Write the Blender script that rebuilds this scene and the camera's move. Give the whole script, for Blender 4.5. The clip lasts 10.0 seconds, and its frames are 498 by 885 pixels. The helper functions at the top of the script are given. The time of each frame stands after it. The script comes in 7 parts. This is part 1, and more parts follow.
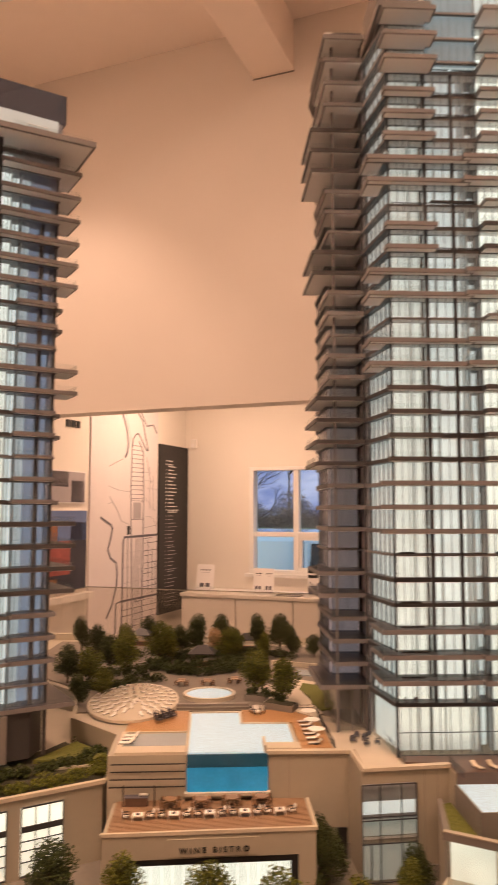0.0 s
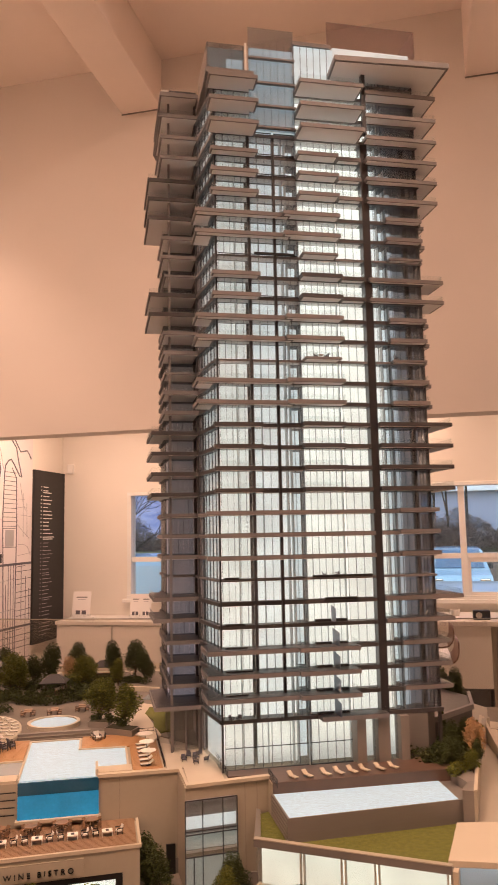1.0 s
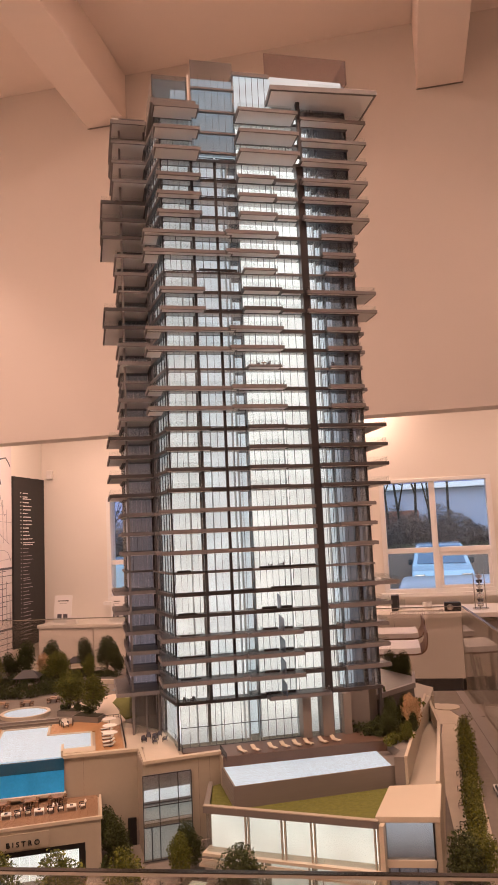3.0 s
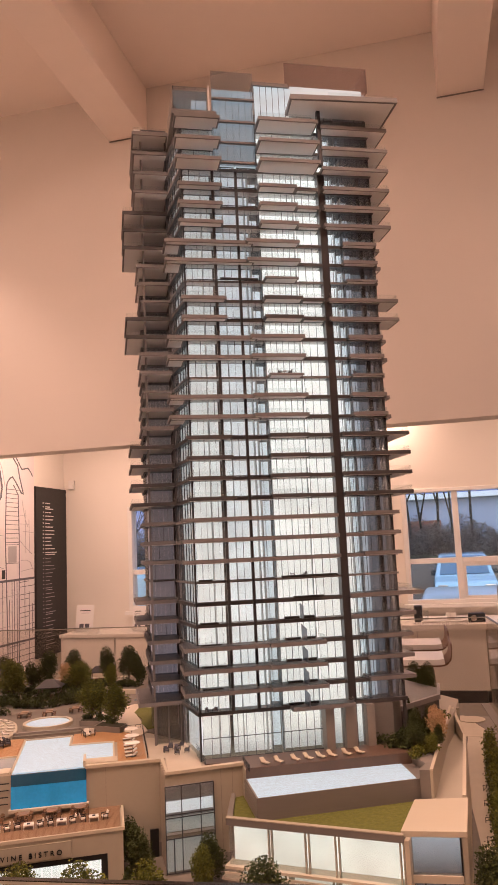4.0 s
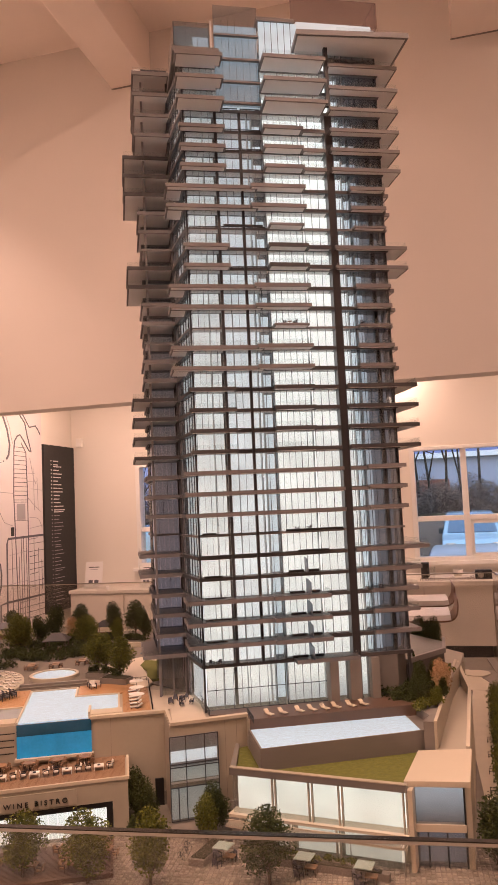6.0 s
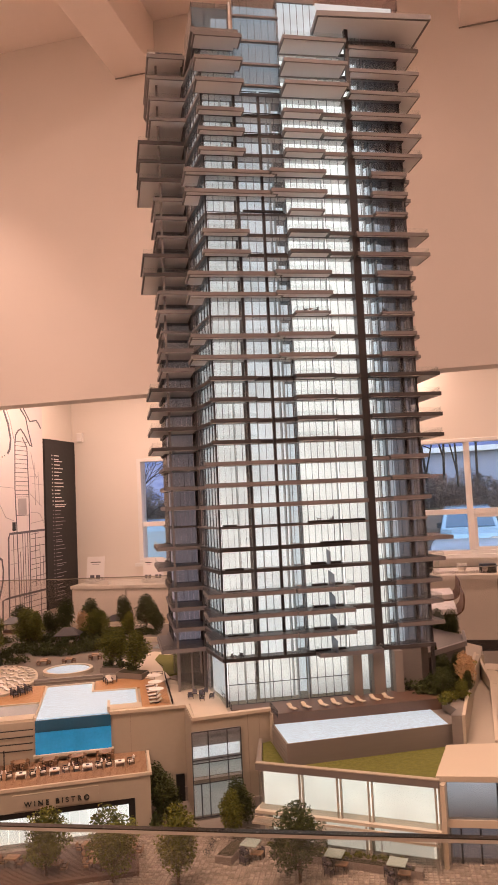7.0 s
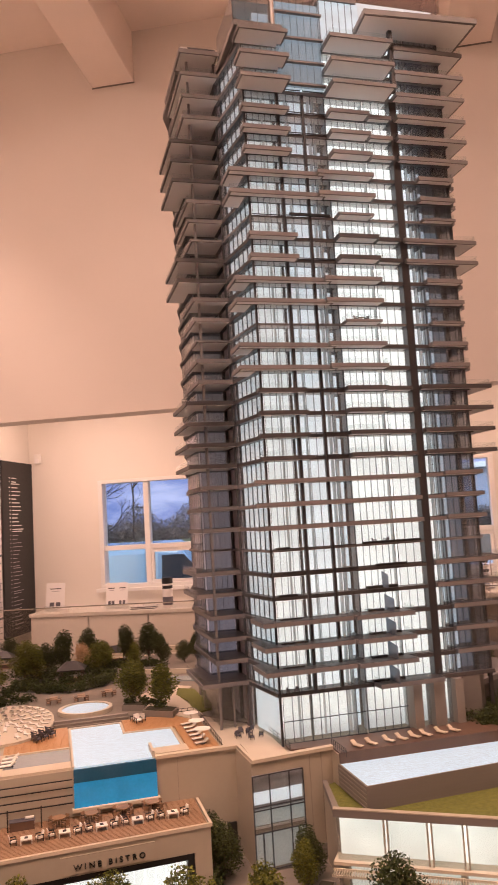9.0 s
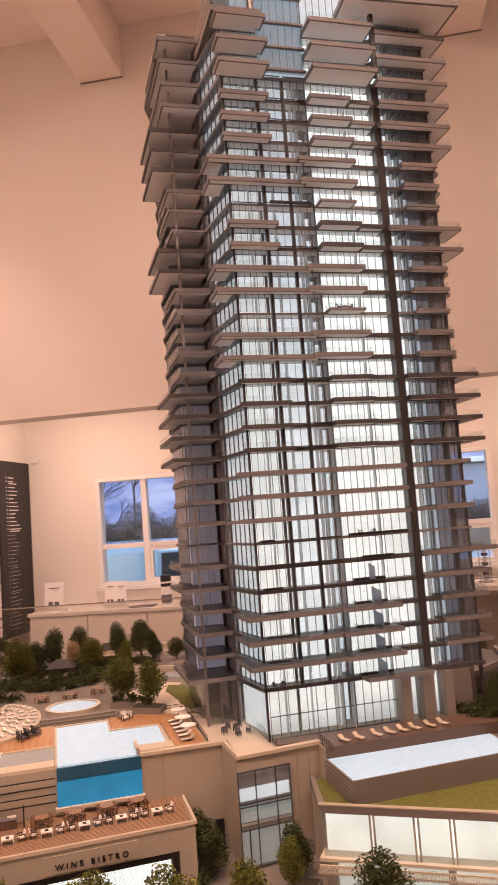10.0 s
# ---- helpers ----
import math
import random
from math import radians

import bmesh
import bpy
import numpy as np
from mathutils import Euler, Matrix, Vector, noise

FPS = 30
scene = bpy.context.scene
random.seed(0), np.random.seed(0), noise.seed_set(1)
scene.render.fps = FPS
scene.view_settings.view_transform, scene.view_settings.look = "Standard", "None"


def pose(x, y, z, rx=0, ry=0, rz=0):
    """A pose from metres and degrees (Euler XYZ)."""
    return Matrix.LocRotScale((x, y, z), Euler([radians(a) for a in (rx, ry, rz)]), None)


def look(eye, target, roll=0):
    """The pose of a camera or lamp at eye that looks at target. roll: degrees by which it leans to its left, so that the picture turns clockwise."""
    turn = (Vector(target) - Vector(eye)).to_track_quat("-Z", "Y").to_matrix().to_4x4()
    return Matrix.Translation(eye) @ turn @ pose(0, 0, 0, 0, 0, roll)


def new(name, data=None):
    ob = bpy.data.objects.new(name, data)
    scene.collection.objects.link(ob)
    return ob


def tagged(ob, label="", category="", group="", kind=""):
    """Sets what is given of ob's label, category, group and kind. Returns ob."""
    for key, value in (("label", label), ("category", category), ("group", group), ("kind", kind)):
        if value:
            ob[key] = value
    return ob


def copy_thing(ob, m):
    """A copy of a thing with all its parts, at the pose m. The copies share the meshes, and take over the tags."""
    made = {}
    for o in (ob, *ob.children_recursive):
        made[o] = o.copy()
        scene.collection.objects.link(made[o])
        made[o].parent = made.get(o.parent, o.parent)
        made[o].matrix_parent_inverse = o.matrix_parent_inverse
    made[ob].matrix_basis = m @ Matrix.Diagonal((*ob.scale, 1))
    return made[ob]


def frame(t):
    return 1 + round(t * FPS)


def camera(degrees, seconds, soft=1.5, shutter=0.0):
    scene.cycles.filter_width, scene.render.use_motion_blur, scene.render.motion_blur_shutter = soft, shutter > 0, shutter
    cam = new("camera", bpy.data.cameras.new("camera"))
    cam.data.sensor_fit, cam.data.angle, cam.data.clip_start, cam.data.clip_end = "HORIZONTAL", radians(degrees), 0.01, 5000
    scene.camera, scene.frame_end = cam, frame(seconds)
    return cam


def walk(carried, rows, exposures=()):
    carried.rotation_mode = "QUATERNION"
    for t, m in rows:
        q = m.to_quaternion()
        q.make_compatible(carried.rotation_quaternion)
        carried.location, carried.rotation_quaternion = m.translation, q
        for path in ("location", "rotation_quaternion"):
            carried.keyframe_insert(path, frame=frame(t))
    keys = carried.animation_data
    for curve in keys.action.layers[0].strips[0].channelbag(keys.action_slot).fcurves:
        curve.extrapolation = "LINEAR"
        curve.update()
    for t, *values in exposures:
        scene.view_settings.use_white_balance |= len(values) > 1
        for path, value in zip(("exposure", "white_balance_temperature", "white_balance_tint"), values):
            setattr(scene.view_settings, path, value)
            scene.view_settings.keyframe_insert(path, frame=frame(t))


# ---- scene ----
cam = camera(37.0, 10.0, soft=1.1, shutter=0.35)
PATH = [
    (0, (0.019, 0.05, 1.6), (0.12, 2.039, 1.786), -0.0),
    (0.5, (0.085, -0.013, 1.612), (0.384, 1.951, 1.842), -0.4),
    (1, (0.129, -0.053, 1.613), (0.519, 1.894, 1.856), -1.1),
    (1.5, (0.161, -0.1, 1.599), (0.6, 1.837, 1.827), -2.0),
    (2, (0.187, -0.152, 1.586), (0.647, 1.785, 1.779), -2.7),
    (3.5, (0.182, -0.195, 1.6), (0.588, 1.745, 1.871), -2.5),
    (4, (0.182, -0.187, 1.594), (0.559, 1.758, 1.869), -2.6),
    (4.5, (0.185, -0.165, 1.585), (0.527, 1.794, 1.795), -2.9),
    (5, (0.2, -0.153, 1.584), (0.528, 1.813, 1.753), -2.8),
    (5.5, (0.2, -0.159, 1.584), (0.542, 1.804, 1.756), -2.6),
    (7, (0.149, -0.117, 1.575), (0.511, 1.844, 1.73), -2.7),
    (7.5, (0.091, -0.051, 1.593), (0.462, 1.908, 1.75), -2.8),
    (8, (0.025, 0.004, 1.595), (0.423, 1.957, 1.765), -3.0),
    (8.5, (-0.021, 0.026, 1.593), (0.427, 1.967, 1.779), -3.1),
    (9, (-0.051, 0.039, 1.584), (0.471, 1.959, 1.789), -3.4),
    (9.5, (-0.048, 0.047, 1.568), (0.561, 1.941, 1.769), -3.9),
    (10, (-0.01, 0.053, 1.572), (0.508, 1.974, 1.771), -4.2),
]
walk(cam, [(t, look(eye, target, roll)) for t, eye, target, roll in PATH],
     [(0, 0.08, 7150, 3), (0.7, 0.07, 6900, 4), (1.5, 0.04, 6550, 8), (3.0, 0, 6450, 10), (6.0, 0, 6450, 10), (7.5, 0.08, 6400, 10), (9, 0.16, 6300, 10), (10, 0.16, 6300, 10)])

# ---- world and lights ----
world = bpy.data.worlds.new("overcast_sky")
scene.world = world
world.use_nodes = True
wn = world.node_tree
sky = wn.nodes.new("ShaderNodeTexSky")
sky.sky_type, sky.sun_disc = "NISHITA", False
sky.sun_elevation, sky.sun_rotation = radians(28), radians(200)
wn.nodes["Background"].inputs[1].default_value = 0.26
wn.links.new(sky.outputs[0], wn.nodes["Background"].inputs[0])
sun_data = bpy.data.lights.new("winter_sun", "SUN")
sun_data.energy, sun_data.angle, sun_data.color = 0.9, radians(20), (1, 0.95, 0.9)
sun = new("winter_sun", sun_data)
sun.matrix_world = look((0, 0, 20), (4, 14, 0))

WARM = (1.0, 0.638, 0.497)


def area_lamp(name, eye, target, size, power, colour, spread=180):
    d = bpy.data.lights.new(name, "AREA")
    d.shape, d.size, d.energy, d.color, d.spread = "DISK", size, power, colour, radians(spread)
    o = new(name, d)
    o.matrix_world = look(eye, target)
    return o

LAMP_HIGH, LAMP_LOW, SPOT_POWER, WALL_SPOT = 36.0, 29.0, 108.0, 70.0  # watts
# ---- materials ----
def mat(name, colour, rough=0.6, metal=0.0, vary=0.08, scale=40.0, bump=0.0, fine=None, glow=0.0, coat=0.0, stretch=(1, 1, 1)):
    m = bpy.data.materials.new(name)
    m.use_nodes = True
    nt = m.node_tree
    b = nt.nodes["Principled BSDF"]
    b.inputs["Roughness"].default_value, b.inputs["Metallic"].default_value = rough, metal
    if coat:
        b.inputs["Coat Weight"].default_value = coat
    tc = nt.nodes.new("ShaderNodeTexCoord")
    mp = nt.nodes.new("ShaderNodeMapping")
    mp.inputs["Scale"].default_value = stretch
    nt.links.new(tc.outputs["Object"], mp.inputs[0])
    n1 = nt.nodes.new("ShaderNodeTexNoise")
    n1.inputs["Scale"].default_value, n1.inputs["Detail"].default_value = scale, 6
    n2 = nt.nodes.new("ShaderNodeTexNoise")
    n2.inputs["Scale"].default_value, n2.inputs["Detail"].default_value = fine or scale * 9, 3
    for n in (n1, n2):
        nt.links.new(mp.outputs[0], n.inputs["Vector"])
    mix = nt.nodes.new("ShaderNodeMix")
    mix.data_type = "RGBA"
    c = Vector(colour)
    mix.inputs[6].default_value = (*[max(0, v * (1 - vary)) for v in c], 1)
    mix.inputs[7].default_value = (*[min(1, v * (1 + vary)) for v in c], 1)
    add = nt.nodes.new("ShaderNodeMath")
    add.operation = "ADD"
    nt.links.new(n1.outputs[0], add.inputs[0])
    half = nt.nodes.new("ShaderNodeMath")
    half.operation = "MULTIPLY_ADD"
    half.inputs[1].default_value, half.inputs[2].default_value = 0.5, -0.25
    nt.links.new(n2.outputs[0], half.inputs[0])
    nt.links.new(half.outputs[0], add.inputs[1])
    nt.links.new(add.outputs[0], mix.inputs[0])
    nt.links.new(mix.outputs[2], b.inputs["Base Color"])
    rr = nt.nodes.new("ShaderNodeMath")
    rr.operation = "MULTIPLY_ADD"
    rr.inputs[1].default_value, rr.inputs[2].default_value = 0.14, rough - 0.07
    nt.links.new(n2.outputs[0], rr.inputs[0])
    nt.links.new(rr.outputs[0], b.inputs["Roughness"])
    if bump:
        bp = nt.nodes.new("ShaderNodeBump")
        bp.inputs["Strength"].default_value, bp.inputs["Distance"].default_value = bump, 0.002
        nt.links.new(add.outputs[0], bp.inputs["Height"])
        nt.links.new(bp.outputs[0], b.inputs["Normal"])
    # glow: the surface also emits its own base colour
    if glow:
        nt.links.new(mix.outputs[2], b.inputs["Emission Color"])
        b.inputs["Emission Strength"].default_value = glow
    return m


def pane_glass(name, tint, clear=0.85, rough=0.04, gloss=1.0):
    """Thin glazing: lets light straight through, with a sheen that grows at grazing angles."""
    m = bpy.data.materials.new(name)
    m.use_nodes = True
    nt = m.node_tree
    nt.nodes.remove(nt.nodes["Principled BSDF"])
    out = nt.nodes["Material Output"]
    tr = nt.nodes.new("ShaderNodeBsdfTransparent")
    tr.inputs[0].default_value = (*tint, 1)
    df = nt.nodes.new("ShaderNodeBsdfDiffuse")
    df.inputs[0].default_value = (*[0.5 * c for c in tint], 1)
    gl = nt.nodes.new("ShaderNodeBsdfGlossy")
    gl.inputs["Roughness"].default_value = rough
    a, b = nt.nodes.new("ShaderNodeMixShader"), nt.nodes.new("ShaderNodeMixShader")
    a.inputs[0].default_value = clear
    nt.links.new(df.outputs[0], a.inputs[1])
    nt.links.new(tr.outputs[0], a.inputs[2])
    lw = nt.nodes.new("ShaderNodeLayerWeight")
    lw.inputs[0].default_value = 0.5
    pw = nt.nodes.new("ShaderNodeMath")
    pw.operation = "POWER"
    pw.inputs[1].default_value = 3.0
    nt.links.new(lw.outputs["Facing"], pw.inputs[0])
    k = nt.nodes.new("ShaderNodeMath")
    k.operation = "MULTIPLY_ADD"
    k.inputs[1].default_value, k.inputs[2].default_value = 0.45 * gloss, 0.035 * gloss
    nt.links.new(pw.outputs[0], k.inputs[0])
    nt.links.new(k.outputs[0], b.inputs[0])
    nt.links.new(a.outputs[0], b.inputs[1])
    nt.links.new(gl.outputs[0], b.inputs[2])
    nt.links.new(b.outputs[0], out.inputs[0])
    return m


def light_panel(name, colour, low, high, z0, z1, scale=9.0, upper=None, base=0.6):
    """Glowing diffuser: painted emission runs from low at z0 to high at z1, uneven from board to board."""
    m = bpy.data.materials.new(name)
    m.use_nodes = True
    nt = m.node_tree
    b = nt.nodes["Principled BSDF"]
    b.inputs["Base Color"].default_value = (base, base, base, 1)
    geo = nt.nodes.new("ShaderNodeNewGeometry")
    sep = nt.nodes.new("ShaderNodeSeparateXYZ")
    nt.links.new(geo.outputs["Position"], sep.inputs[0])
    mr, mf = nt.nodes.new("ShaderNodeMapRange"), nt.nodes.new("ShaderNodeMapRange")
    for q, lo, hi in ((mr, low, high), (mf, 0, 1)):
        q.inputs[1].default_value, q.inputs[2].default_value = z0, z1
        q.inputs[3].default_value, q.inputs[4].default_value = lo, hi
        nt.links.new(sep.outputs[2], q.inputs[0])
    mix = nt.nodes.new("ShaderNodeMix")
    mix.data_type = "RGBA"
    mix.inputs[6].default_value, mix.inputs[7].default_value = (*colour, 1), (*(upper or colour), 1)
    nt.links.new(mf.outputs[0], mix.inputs[0])
    nt.links.new(mix.outputs[2], b.inputs["Emission Color"])
    no = nt.nodes.new("ShaderNodeTexNoise")
    no.inputs["Scale"].default_value, no.inputs["Detail"].default_value = scale, 2
    nt.links.new(geo.outputs["Position"], no.inputs["Vector"])
    k = nt.nodes.new("ShaderNodeMath")
    k.operation = "MULTIPLY_ADD"
    k.inputs[1].default_value, k.inputs[2].default_value = 0.7, 0.65
    nt.links.new(no.outputs[0], k.inputs[0])
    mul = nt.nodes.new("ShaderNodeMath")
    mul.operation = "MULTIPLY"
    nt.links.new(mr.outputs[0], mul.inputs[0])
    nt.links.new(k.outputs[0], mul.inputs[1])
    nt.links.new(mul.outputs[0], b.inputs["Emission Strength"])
    return m


def leafy(name, a, b2):
    """Foliage whose tone changes from clump to clump."""
    m = bpy.data.materials.new(name)
    m.use_nodes = True
    nt = m.node_tree
    p = nt.nodes["Principled BSDF"]
    p.inputs["Roughness"].default_value = 0.7
    g = nt.nodes.new("ShaderNodeNewGeometry")
    mix = nt.nodes.new("ShaderNodeMix")
    mix.data_type = "RGBA"
    mix.inputs[6].default_value, mix.inputs[7].default_value = (*a, 1), (*b2, 1)
    nt.links.new(g.outputs["Random Per Island"], mix.inputs[0])
    nt.links.new(mix.outputs[2], p.inputs["Base Color"])
    return m


